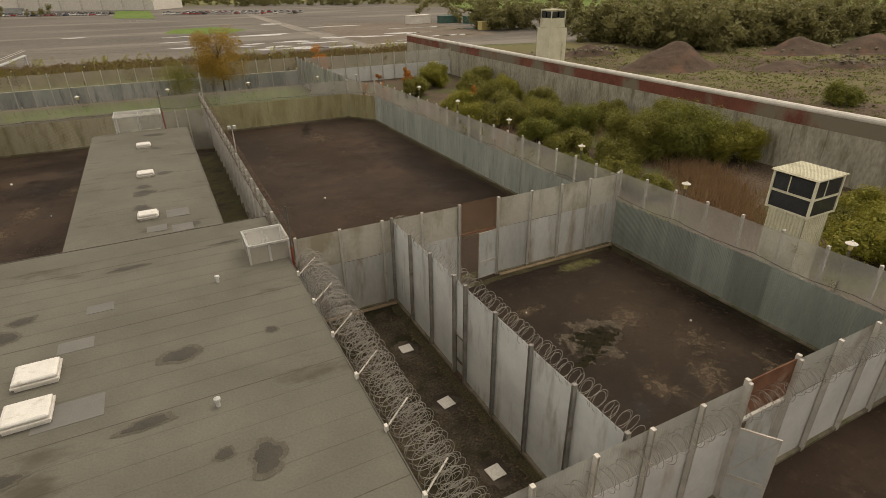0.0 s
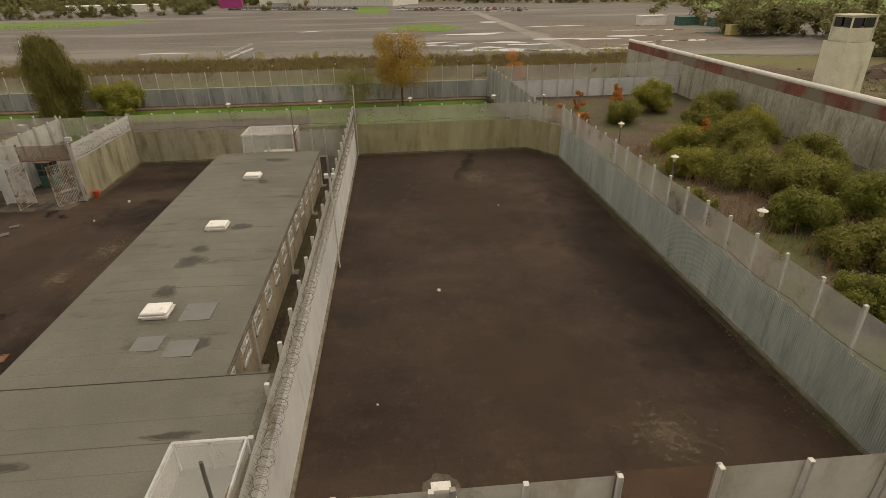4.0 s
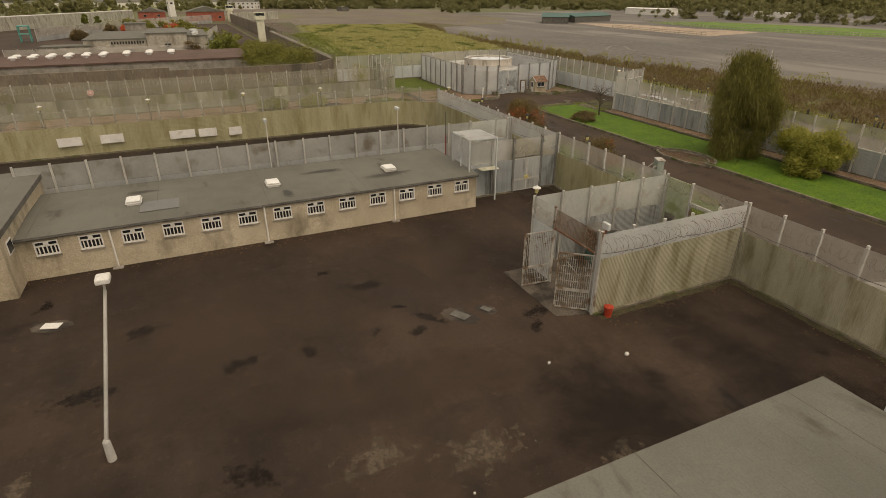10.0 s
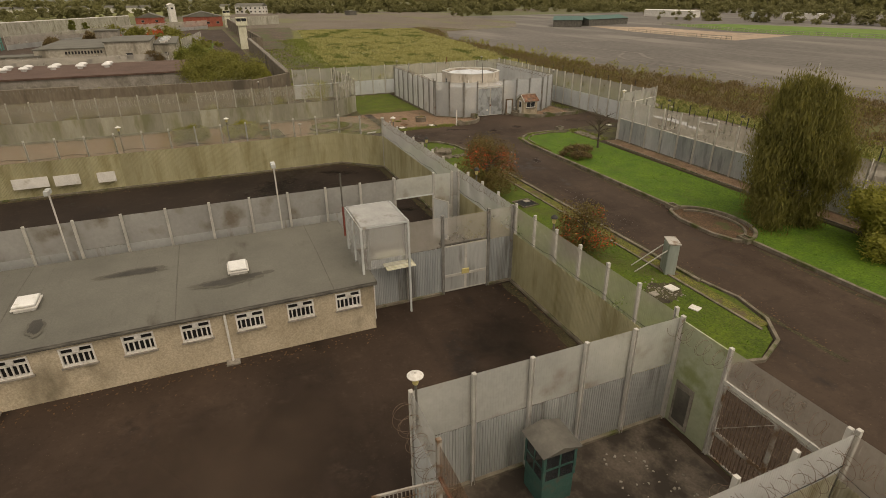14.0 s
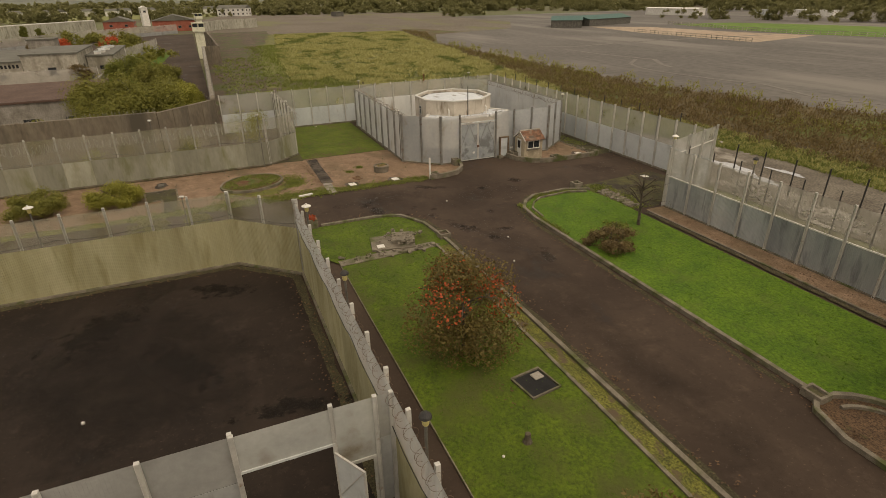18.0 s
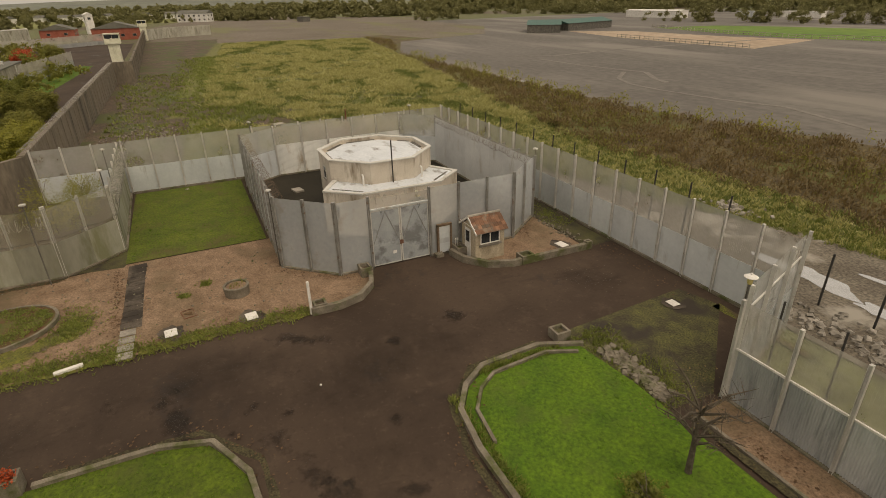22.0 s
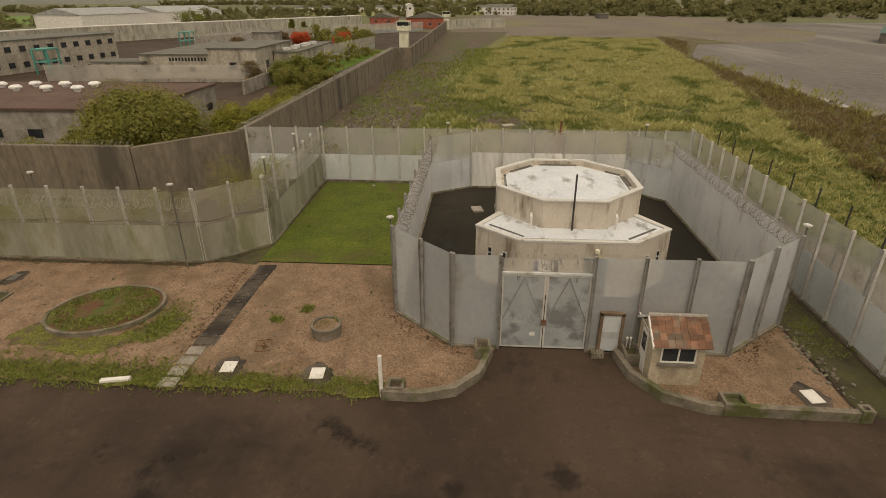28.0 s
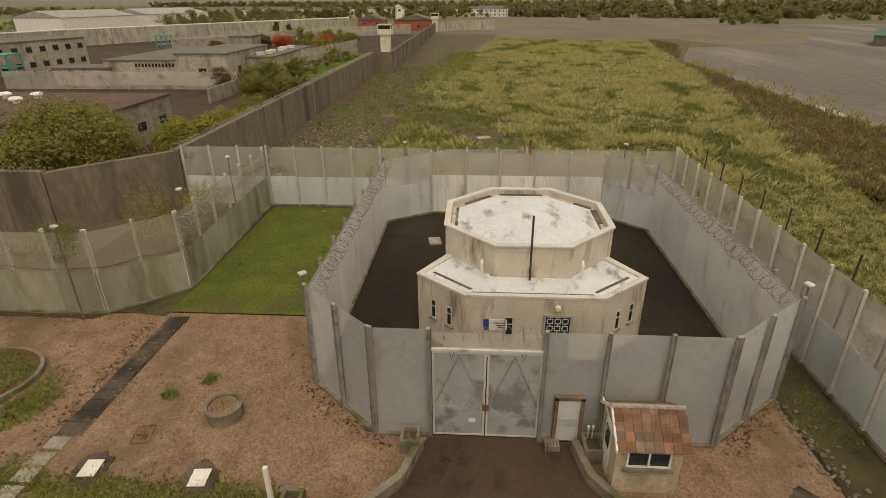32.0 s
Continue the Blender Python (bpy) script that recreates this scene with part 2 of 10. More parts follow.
M_GRASSDULL = mat("mossy_plot_grass", (0.062, 0.088, 0.009), (0.1, 0.125, 0.014), 0.5, 0.95, bump=0.8, grain=14, gf=0.4, stain=(0.1, 0.08, 0.03), stain_scale=0.3, stain_lo=0.52, stain_hi=0.7)
M_MOSSY = mat("mossy_dirt", (0.05, 0.04, 0.026), (0.085, 0.085, 0.03), 0.7, 0.95, bump=0.7, grain=18, stain=(0.035, 0.027, 0.02), stain_scale=0.35, stain_lo=0.5, stain_hi=0.6)
M_WEEDY = mat("mossy_weedy_gravel", (0.05, 0.042, 0.024), (0.1, 0.1, 0.034), 0.8, 0.95, bump=0.6, grain=14, gf=0.7, stain=(0.04, 0.032, 0.024), stain_scale=0.35, stain_lo=0.5, stain_hi=0.62)
M_FIELD = mat("green_field", (0.09, 0.17, 0.025), (0.13, 0.2, 0.035), 0.02, 0.95, bump=0)
M_GRAVEL = mat("brown_gravel", (0.1672, 0.1064, 0.06555), (0.2612, 0.1756, 0.118), 0.8, 0.95, bump=0.9, grain=14, gf=0.42, stain=(0.13, 0.095, 0.055), stain_scale=0.25, stain_lo=0.52, stain_hi=0.7)
M_LITTER = mat("leaf_littered_soil", (0.075, 0.045, 0.026), (0.125, 0.075, 0.042), 0.9, 0.95, bump=0.7, grain=14, gf=0.7, stain=(0.07, 0.075, 0.025), stain_scale=0.6, stain_lo=0.55, stain_hi=0.65)
M_SAND = mat("tan_sand_track", (0.33, 0.25, 0.18), (0.4, 0.31, 0.23), 0.03, 0.95, bump=0.1)
M_KERB = mat("mossy_concrete_kerb", (0.1312, 0.112, 0.0858), (0.2296, 0.2, 0.156), 1.5, 0.9, stain=(0.08, 0.09, 0.03), stain_scale=0.9, stain_lo=0.5, stain_hi=0.65)
M_CONC = mat("weathered_concrete", (0.22, 0.2, 0.17), (0.34, 0.31, 0.27), 0.7, 0.9, stain=(0.13, 0.115, 0.09), stain_scale=0.5, stain_lo=0.5, stain_hi=0.7)
M_POST = mat("galvanised_post", (0.48, 0.47, 0.44), (0.62, 0.6, 0.56), 1.2, 0.6, 0.2, 0.1, stain=(0.3, 0.2, 0.13), stain_scale=2.0, stain_lo=0.62, stain_hi=0.75)
M_DARKPOST = mat("dark_weathered_post", (0.09, 0.085, 0.075), (0.16, 0.15, 0.13), 1.2, 0.7, 0.2, 0.1)
M_CLAD = mat("grey_corrugated_sheet", (0.36, 0.375, 0.37), (0.5, 0.51, 0.5), 0.6, 0.55, 0.3, 0.1, stretch=(1, 1, 0.2), stain=(0.24, 0.235, 0.22), stain_scale=2.0, stain_stretch=(1, 1, 0.14), stain_lo=0.53, stain_hi=0.68, vary=0.14)
M_CLADBLUE = mat("blue_grey_corrugated_sheet", (0.3468, 0.3718, 0.3858), (0.5127, 0.5291, 0.5305), 0.5, 0.55, 0.3, 0.1, stretch=(1, 1, 0.25), stain=(0.23, 0.245, 0.25), stain_scale=1.8, stain_stretch=(1, 1, 0.15), stain_lo=0.54, stain_hi=0.68, vary=0.2)
M_CLADGREEN = mat("algae_stained_corrugated_sheet", (0.35, 0.32, 0.19), (0.45, 0.42, 0.27), 0.6, 0.75, 0.1, 0.1, stretch=(1, 1, 0.2), stain=(0.28, 0.25, 0.13), stain_scale=1.1, stain_stretch=(1, 1, 0.2), stain_lo=0.5, stain_hi=0.66, vary=0.08)
M_CLADTEAL = mat("grey_green_corrugated_sheet", (0.26, 0.295, 0.272), (0.375, 0.415, 0.385), 0.6, 0.6, 0.2, 0.1, stretch=(1, 1, 0.2), stain=(0.27, 0.3, 0.26), stain_scale=4.0, stain_stretch=(1, 1, 0.1), stain_lo=0.53, stain_hi=0.7, vary=0.17)
M_CLADPALE = mat("pale_grey_green_corrugated_sheet", (0.36, 0.4, 0.375), (0.5, 0.545, 0.51), 0.6, 0.6, 0.2, 0.1, stretch=(1, 1, 0.2), stain=(0.3, 0.32, 0.28), stain_scale=3.0, stain_stretch=(1, 1, 0.12), stain_lo=0.53, stain_hi=0.7, vary=0.1)
M_CLADSTREAK = mat("streaked_pale_blue_corrugated_sheet", (0.3, 0.32, 0.33), (0.46, 0.48, 0.48), 0.7, 0.6, 0.2, 0.1, stretch=(1, 1, 0.12), stain=(0.2, 0.2, 0.19), stain_scale=1.2, stain_stretch=(1, 1, 0.12), stain_lo=0.5, stain_hi=0.62, vary=0.12)
M_CLADDULL = mat("dull_greenish_sheet", (0.235, 0.23, 0.175), (0.33, 0.325, 0.26), 0.5, 0.7, 0.1, 0.1, stretch=(1, 1, 0.3), stain=(0.19, 0.19, 0.11), stain_scale=0.8, stain_stretch=(1, 1, 0.3), stain_lo=0.5, stain_hi=0.66, vary=0.2)
M_SHEETBRIGHT = mat("bright_galvanised_sheet", (0.58, 0.62, 0.645), (0.72, 0.76, 0.775), 0.5, 0.5, 0.15, 0.05, stain=(0.42, 0.41, 0.39), stain_scale=1.6, stain_lo=0.56, stain_hi=0.72, stain_stretch=(1, 1, 0.2), vary=0.06)
M_GREYSHEET = mat("mid_grey_steel_sheet", (0.3, 0.31, 0.305), (0.39, 0.395, 0.385), 0.4, 0.6, 0.15, 0.05, stain=(0.22, 0.19, 0.155), stain_scale=1.5, stain_lo=0.57, stain_hi=0.72, stain_stretch=(1, 1, 0.2), vary=0.1)
M_SHEET = mat("plain_grey_steel_sheet", (0.4961, 0.5263, 0.5384), (0.6171, 0.6474, 0.6534), 0.35, 0.55, 0.15, 0.05, stain=(0.3, 0.285, 0.25), stain_scale=1.4, stain_lo=0.58, stain_hi=0.74, stain_stretch=(1, 1, 0.2), vary=0.08)
M_PALESHEET = mat("pale_steel_sheet", (0.4532, 0.4762, 0.473), (0.5768, 0.5992, 0.594), 0.4, 0.6, 0.1, 0.05, stain=(0.33, 0.29, 0.235), stain_scale=1.5, stain_lo=0.56, stain_hi=0.72, stain_stretch=(1, 1, 0.2), vary=0.07)
M_MESH = mat("dense_weldmesh", (0.5, 0.505, 0.48), (0.6, 0.6, 0.57), 0.4, 0.7, 0.1, 0.0, alpha=0.44, stain=(0.33, 0.3, 0.25), stain_scale=0.6, stain_lo=0.55, stain_hi=0.7)
M_CAGE = mat("fine_see_through_cage_mesh", (0.55, 0.56, 0.55), (0.68, 0.69, 0.67), 0.5, 0.6, 0.1, 0.0, alpha=0.3)
M_WALLPALE = mat("pale_panelled_concrete", (0.3, 0.29, 0.24), (0.43, 0.415, 0.35), 0.4, 0.9, bump=0.3, stretch=(1, 1, 0.4), stain=(0.19, 0.175, 0.13), stain_scale=0.9, stain_lo=0.52, stain_hi=0.68, stain_stretch=(1, 1, 0.25))
M_COMPMESH = mat("fine_blue_grey_weldmesh", (0.5, 0.53, 0.545), (0.59, 0.615, 0.625), 0.35, 0.6, 0.15, 0.0, alpha=0.56, stain=(0.42, 0.4, 0.36), stain_scale=0.7, stain_lo=0.57, stain_hi=0.72, vary=0.06)
M_PALECONC = mat("pale_weathered_render", (0.3, 0.275, 0.225), (0.42, 0.385, 0.32), 0.15, 0.9, bump=0.2, stain=(0.2, 0.18, 0.14), stain_scale=0.4, stain_lo=0.5, stain_hi=0.65, stain_stretch=(1, 1, 0.3))
M_BROWNFRAME = mat("weathered_brown_timber", (0.12, 0.08, 0.05), (0.2, 0.14, 0.09), 2.0, 0.85, bump=0.2)
M_TEAL = mat("teal_painted_steel", (0.05, 0.24, 0.2), (0.08, 0.32, 0.27), 1.0, 0.6, bump=0.0)
M_PALEGREEN = mat("pale_green_stained_sheet", (0.33, 0.37, 0.25), (0.44, 0.47, 0.34), 0.6, 0.7, 0.1, 0.05, stain=(0.24, 0.28, 0.13), stain_scale=0.8, stain_lo=0.5, stain_hi=0.65)
M_CORRIDOR = mat("silted_corridor_concrete", (0.04, 0.033, 0.024), (0.085, 0.07, 0.05), 0.7, 0.9, bump=0.4, grain=14, gf=0.6, stain=(0.028, 0.026, 0.014), stain_scale=0.6, stain_lo=0.5, stain_hi=0.6, spec=0.2)
M_MESHTHIN = mat("light_weldmesh", (0.4807, 0.4554, 0.4048), (0.6325, 0.5946, 0.5313), 0.4, 0.7, 0.1, 0.0, alpha=0.42)
M_MESHDULL = mat("dull_stained_weldmesh", (0.36, 0.35, 0.28), (0.48, 0.46, 0.37), 0.5, 0.8, 0.1, 0.0, alpha=0.45, stain=(0.2, 0.2, 0.1), stain_scale=0.5, stain_lo=0.5, stain_hi=0.66)
M_STREAK = mat("faint_pale_streak", (0.16, 0.147, 0.13), (0.19, 0.174, 0.152), 0.1, 0.9, bump=0.0)
M_DENSE = mat("close_weldmesh", (0.4704, 0.4838, 0.456), (0.616, 0.6254, 0.588), 0.4, 0.7, 0.1, 0.0, alpha=0.74, stain=(0.3, 0.26, 0.2), stain_scale=0.6, stain_lo=0.55, stain_hi=0.72)
M_BRIGHTMESH = mat("bright_close_weldmesh", (0.6174, 0.635, 0.621), (0.7409, 0.7494, 0.7373), 0.4, 0.65, 0.1, 0.0, alpha=0.6)
M_RUSTMESH = mat("rusted_mesh", (0.16, 0.09, 0.05), (0.26, 0.16, 0.1), 1.5, 0.9, 0.1, 0.0, alpha=0.6)
M_RUST = mat("rusted_sheet", (0.14, 0.06, 0.035), (0.24, 0.12, 0.075), 1.5, 0.9, 0.1, 0.2, stain=(0.3, 0.25, 0.2), stain_scale=0.9, stain_lo=0.55, stain_hi=0.7)
M_WIRE = mat("dull_razor_wire", (0.26, 0.25, 0.23), (0.4, 0.38, 0.35), 3.0, 0.6, 0.4, 0.0)
M_WHITESHEET = mat("whitish_steel_sheet", (0.54, 0.55, 0.55), (0.66, 0.67, 0.66), 0.4, 0.6, 0.1, 0.05, stain=(0.4, 0.36, 0.3), stain_scale=1.4, stain_lo=0.58, stain_hi=0.74, stain_stretch=(1, 1, 0.2), vary=0.07)
M_RIBPALE = mat("pale_ribbed_steel", (0.638, 0.649, 0.627), (0.792, 0.792, 0.759), 0.5, 0.6, 0.1, 0.05, stretch=(1, 1, 0.25), stain=(0.42, 0.35, 0.26), stain_scale=0.9, stain_lo=0.57, stain_hi=0.7, stain_stretch=(1, 1, 0.35), vary=0.1)
M_YARDSHEET = mat("rust_streaked_pale_sheet", (0.44, 0.455, 0.45), (0.56, 0.57, 0.56), 0.5, 0.65, 0.1, 0.05, stretch=(1, 1, 0.3), stain=(0.3, 0.245, 0.18), stain_scale=1.1, stain_lo=0.53, stain_hi=0.7, stain_stretch=(1, 1, 0.22), vary=0.13)
M_ALGMESH = mat("algae_stained_dense_weldmesh", (0.52, 0.505, 0.45), (0.63, 0.615, 0.55), 0.4, 0.75, 0.1, 0.0, alpha=0.82, stain=(0.37, 0.34, 0.25), stain_scale=0.7, stain_lo=0.48, stain_hi=0.64, stain_stretch=(1, 1, 0.5))
M_SANDY = mat("sandy_silt", (0.2, 0.15, 0.095), (0.3, 0.23, 0.155), 1.5, 0.95, bump=0.4, grain=12)
M_GATE = mat("blue_grey_gate_mesh", (0.4, 0.435, 0.45), (0.52, 0.55, 0.56), 0.9, 0.5, 0.2, 0.0, alpha=0.72, stain=(0.26, 0.27, 0.27), stain_scale=0.8, stain_lo=0.5, stain_hi=0.6)
M_GREYPOST = mat("grey_steel_post", (0.22, 0.215, 0.2), (0.34, 0.33, 0.31), 1.5, 0.6, 0.2, 0.1, stain=(0.17, 0.1, 0.06), stain_scale=2.0, stain_lo=0.58, stain_hi=0.7)
M_LATTICE = mat("rust_streaked_grey_lattice", (0.33, 0.31, 0.28), (0.46, 0.44, 0.4), 1.2, 0.75, 0.1, 0.1, stain=(0.17, 0.105, 0.06), stain_scale=1.3, stain_lo=0.48, stain_hi=0.6)
M_CLADMOSS = mat("grey_green_weathered_sheet", (0.36, 0.335, 0.235), (0.47, 0.44, 0.33), 0.6, 0.75, 0.1, 0.1, stretch=(1, 1, 0.2), stain=(0.25, 0.225, 0.135), stain_scale=1.1, stain_stretch=(1, 1, 0.2), stain_lo=0.5, stain_hi=0.66, vary=0.1)
M_CAGEROOF = mat("grey_close_roof_mesh", (0.36, 0.365, 0.36), (0.48, 0.485, 0.475), 0.8, 0.7, 0.1, 0.0, alpha=0.78, stain=(0.22, 0.2, 0.17), stain_scale=0.9, stain_lo=0.55, stain_hi=0.68)
M_GREYMESH = mat("grey_close_weldmesh", (0.34, 0.34, 0.325), (0.44, 0.44, 0.42), 0.4, 0.7, 0.1, 0.0, alpha=0.72, stain=(0.2, 0.17, 0.13), stain_scale=0.6, stain_lo=0.54, stain_hi=0.7)
M_RUSTWIRE = mat("rusty_razor_wire", (0.12, 0.08, 0.055), (0.22, 0.16, 0.12), 3.0, 0.8, 0.2, 0.0)
M_CABLE = mat("black_cable", (0.03, 0.03, 0.03), (0.05, 0.045, 0.04), 3.0, 0.7, 0.0, 0.0)
M_ROOF = mat("grey_roof_felt", (0.1154, 0.112, 0.0945), (0.1496, 0.1455, 0.1229), 0.25, 0.85, bump=0.35, grain=50, stain=(0.075, 0.068, 0.052), stain_scale=0.35, stain_lo=0.6, stain_hi=0.72, stain_stretch=(0.7, 1.6, 1), gf=0.1)
M_ROOFPATCH = mat("newer_felt_patch", (0.155, 0.158, 0.15), (0.178, 0.18, 0.172), 0.8, 0.85, bump=0.2, grain=40, gf=0.08)
M_ROOFDAMP = mat("damp_edge_patch", (0.0779, 0.07298, 0.05822), (0.1066, 0.1, 0.07954), 1.5, 0.7, bump=0.2, grain=20)
M_ROOFSTAIN = mat("damp_dark_patch", (0.0372, 0.03472, 0.02852), (0.0589, 0.05456, 0.04402), 1.2, 0.6, bump=0.2, grain=20)
M_RENDER = mat("weathered_cement_render", (0.4, 0.335, 0.24), (0.52, 0.445, 0.335), 0.45, 0.92, bump=0.4, grain=30, stain=(0.17, 0.145, 0.1), stain_scale=0.5, stain_lo=0.52, stain_hi=0.72, stain_stretch=(1, 1, 0.5))
M_WHITE = mat("white_paint", (0.62, 0.6, 0.56), (0.74, 0.72, 0.68), 1.0, 0.6, bump=0.05, stain=(0.45, 0.4, 0.33), stain_scale=1.5, stain_lo=0.6, stain_hi=0.75)
M_DOME = mat("white_rooflight_plastic", (0.68, 0.68, 0.66), (0.78, 0.78, 0.76), 2.0, 0.35, bump=0.0, stain=(0.5, 0.48, 0.42), stain_scale=2.5, stain_lo=0.58, stain_hi=0.72)
# Near-black colour stands in for unlit depth behind bars and slots.
M_DARK = mat("dark_opening", (0.012, 0.012, 0.012), (0.02, 0.02, 0.02), 1.0, 0.9, bump=0.0)
# Opaque dark colour stands in for unlit interiors behind the glass.
M_GLASS = mat("dark_window_glass", (0.02, 0.023, 0.027), (0.035, 0.04, 0.045), 1.0, 0.12, bump=0.0, spec=0.6)
M_YELLOW = mat("yellowed_lamp_glass", (0.5, 0.42, 0.16), (0.6, 0.52, 0.24), 4.0, 0.4, bump=0.0)
M_GREENPAINT = mat("faded_green_paint", (0.035, 0.1, 0.085), (0.06, 0.15, 0.13), 2.0, 0.6, bump=0.1, stain=(0.1, 0.11, 0.09), stain_scale=2.0, stain_lo=0.55, stain_hi=0.7)
M_REDPAINT = mat("red_plastic", (0.35, 0.04, 0.02), (0.45, 0.06, 0.03), 2.0, 0.5, bump=0.0)
M_REDRUST = mat("red_oxide_steel", (0.16, 0.035, 0.025), (0.24, 0.06, 0.04), 2.0, 0.7, bump=0.1)
M_CREAM = mat("cream_painted_metal", (0.6, 0.585, 0.45), (0.7, 0.685, 0.55), 0.8, 0.6, bump=0.05, stain=(0.38, 0.36, 0.25), stain_scale=0.8, stain_lo=0.55, stain_hi=0.72, stain_stretch=(1, 1, 0.3))
M_ROOFWHITE = mat("dirty_white_roof_membrane", (0.54, 0.575, 0.61), (0.66, 0.695, 0.73), 0.5, 0.55, bump=0.1, gf=0.15, stain=(0.26, 0.255, 0.245), stain_scale=0.9, stain_lo=0.55, stain_hi=0.68, stain_stretch=(0.6, 1.3, 1))
# Dark grey, patchily darker still, for the channel inside the parapet.
M_GUTTER = mat("dark_grey_gutter", (0.1, 0.095, 0.085), (0.24, 0.23, 0.21), 1.2, 0.8, bump=0.2, stain=(0.06, 0.055, 0.048), stain_scale=0.9, stain_lo=0.46, stain_hi=0.56)
M_PARAPET = mat("pale_parapet_coping", (0.5, 0.49, 0.455), (0.6, 0.59, 0.555), 0.9, 0.85, bump=0.1, gf=0.12, stain=(0.36, 0.33, 0.28), stain_scale=1.4, stain_lo=0.58, stain_hi=0.7)
M_PINKRENDER = mat("stained_buff_render", (0.47, 0.415, 0.345), (0.58, 0.525, 0.45), 0.6, 0.92, bump=0.2, grain=24, gf=0.12, stain=(0.22, 0.175, 0.125), stain_scale=1.2, stain_lo=0.53, stain_hi=0.7, stain_stretch=(1, 1, 0.25))
M_TILE = mat("terracotta_roof_tile", (0.136, 0.07, 0.044), (0.24, 0.12, 0.0715), 2.0, 0.85, bump=0.2, stain=(0.16, 0.13, 0.1), stain_scale=1.2, stain_lo=0.5, stain_hi=0.62, vary=0.35)
M_WALLDARK = mat("dark_stained_concrete_wall", (0.15, 0.122, 0.09), (0.22, 0.185, 0.142), 0.3, 0.92, bump=0.3, stretch=(1, 1, 0.3), stain=(0.085, 0.072, 0.055), stain_scale=0.3, stain_stretch=(1, 1, 0.25), stain_lo=0.48, stain_hi=0.65)
M_REDBAND = mat("red_painted_concrete_band", (0.15, 0.05, 0.036), (0.23, 0.085, 0.06), 0.5, 0.9, bump=0.1, stain=(0.21, 0.185, 0.145), stain_scale=0.16, stain_lo=0.47, stain_hi=0.56, stain_stretch=(1, 1, 0.5))
M_BARK = mat("bark", (0.07, 0.055, 0.04), (0.12, 0.1, 0.075), 6.0, 0.95, bump=0.4)
# Pale, part-metal base pushes the sky's reflection brighter than plain water gives.
M_PUDDLE = mat("brightened_standing_water", (0.5, 0.5, 0.5), (0.55, 0.55, 0.55), 1.0, 0.02, 0.7, bump=0.0, spec=1.0)
M_BRICKRED = mat("red_brick_far", (0.26, 0.075, 0.05), (0.34, 0.11, 0.075), 0.5, 0.9, bump=0.1)
L_GREEN = leafy("green_leaves", (0.118, 0.137, 0.02484), (0.2236, 0.2347, 0.04471), (0.3105, 0.2869, 0.05589))
L_WILLOW = leafy("olive_leaves", (0.134, 0.1388, 0.02614), (0.2558, 0.2462, 0.05346), (0.341, 0.284, 0.06534))
L_WILLOWDARK = leafy("drooping_willow_leaves", (0.105, 0.1, 0.022), (0.21, 0.195, 0.045), (0.3, 0.26, 0.06))
L_GOLD = leafy("golden_birch_leaves", (0.2295, 0.1553, 0.0297), (0.4455, 0.2835, 0.06075), (0.54, 0.324, 0.0675))
L_ORANGE = leafy("orange_leaves", (0.35, 0.14, 0.025), (0.6, 0.25, 0.04), (0.65, 0.36, 0.07))
L_RED = leafy("red_berries_and_leaves", (0.36, 0.06, 0.024), (0.72, 0.15, 0.05))
L_SCRUB = leafy("brown_heath_scrub", (0.1175, 0.08318, 0.0385), (0.2228, 0.1588, 0.06875), (0.2104, 0.2344, 0.055))
L_OLIVEBROWN = leafy("olive_brown_autumn_leaves", (0.1, 0.075, 0.022), (0.2, 0.15, 0.045), (0.19, 0.2, 0.045))
L_REED = leafy("dry_reeds", (0.2, 0.12, 0.065), (0.35, 0.235, 0.135))
L_TUFTGREEN = leafy("green_meadow_tufts", (0.1336, 0.1652, 0.03402), (0.2551, 0.2892, 0.06682))
L_MEADOW = leafy("pale_meadow_tufts", (0.27, 0.26, 0.085), (0.47, 0.44, 0.18), (0.62, 0.56, 0.32))
L_MEADOWGREEN = leafy("olive_meadow_tufts", (0.095, 0.125, 0.024), (0.2, 0.23, 0.055))
L_LAWN = leafy("lawn_blades", (0.08, 0.17, 0.01), (0.125, 0.23, 0.018))
L_HEDGE = leafy("far_tree_leaves", (0.15, 0.15, 0.06), (0.245, 0.23, 0.095), (0.31, 0.265, 0.115))
L_YELLOW = leafy("yellow_green_leaves", (0.19, 0.195, 0.03), (0.34, 0.325, 0.06), (0.44, 0.37, 0.075))



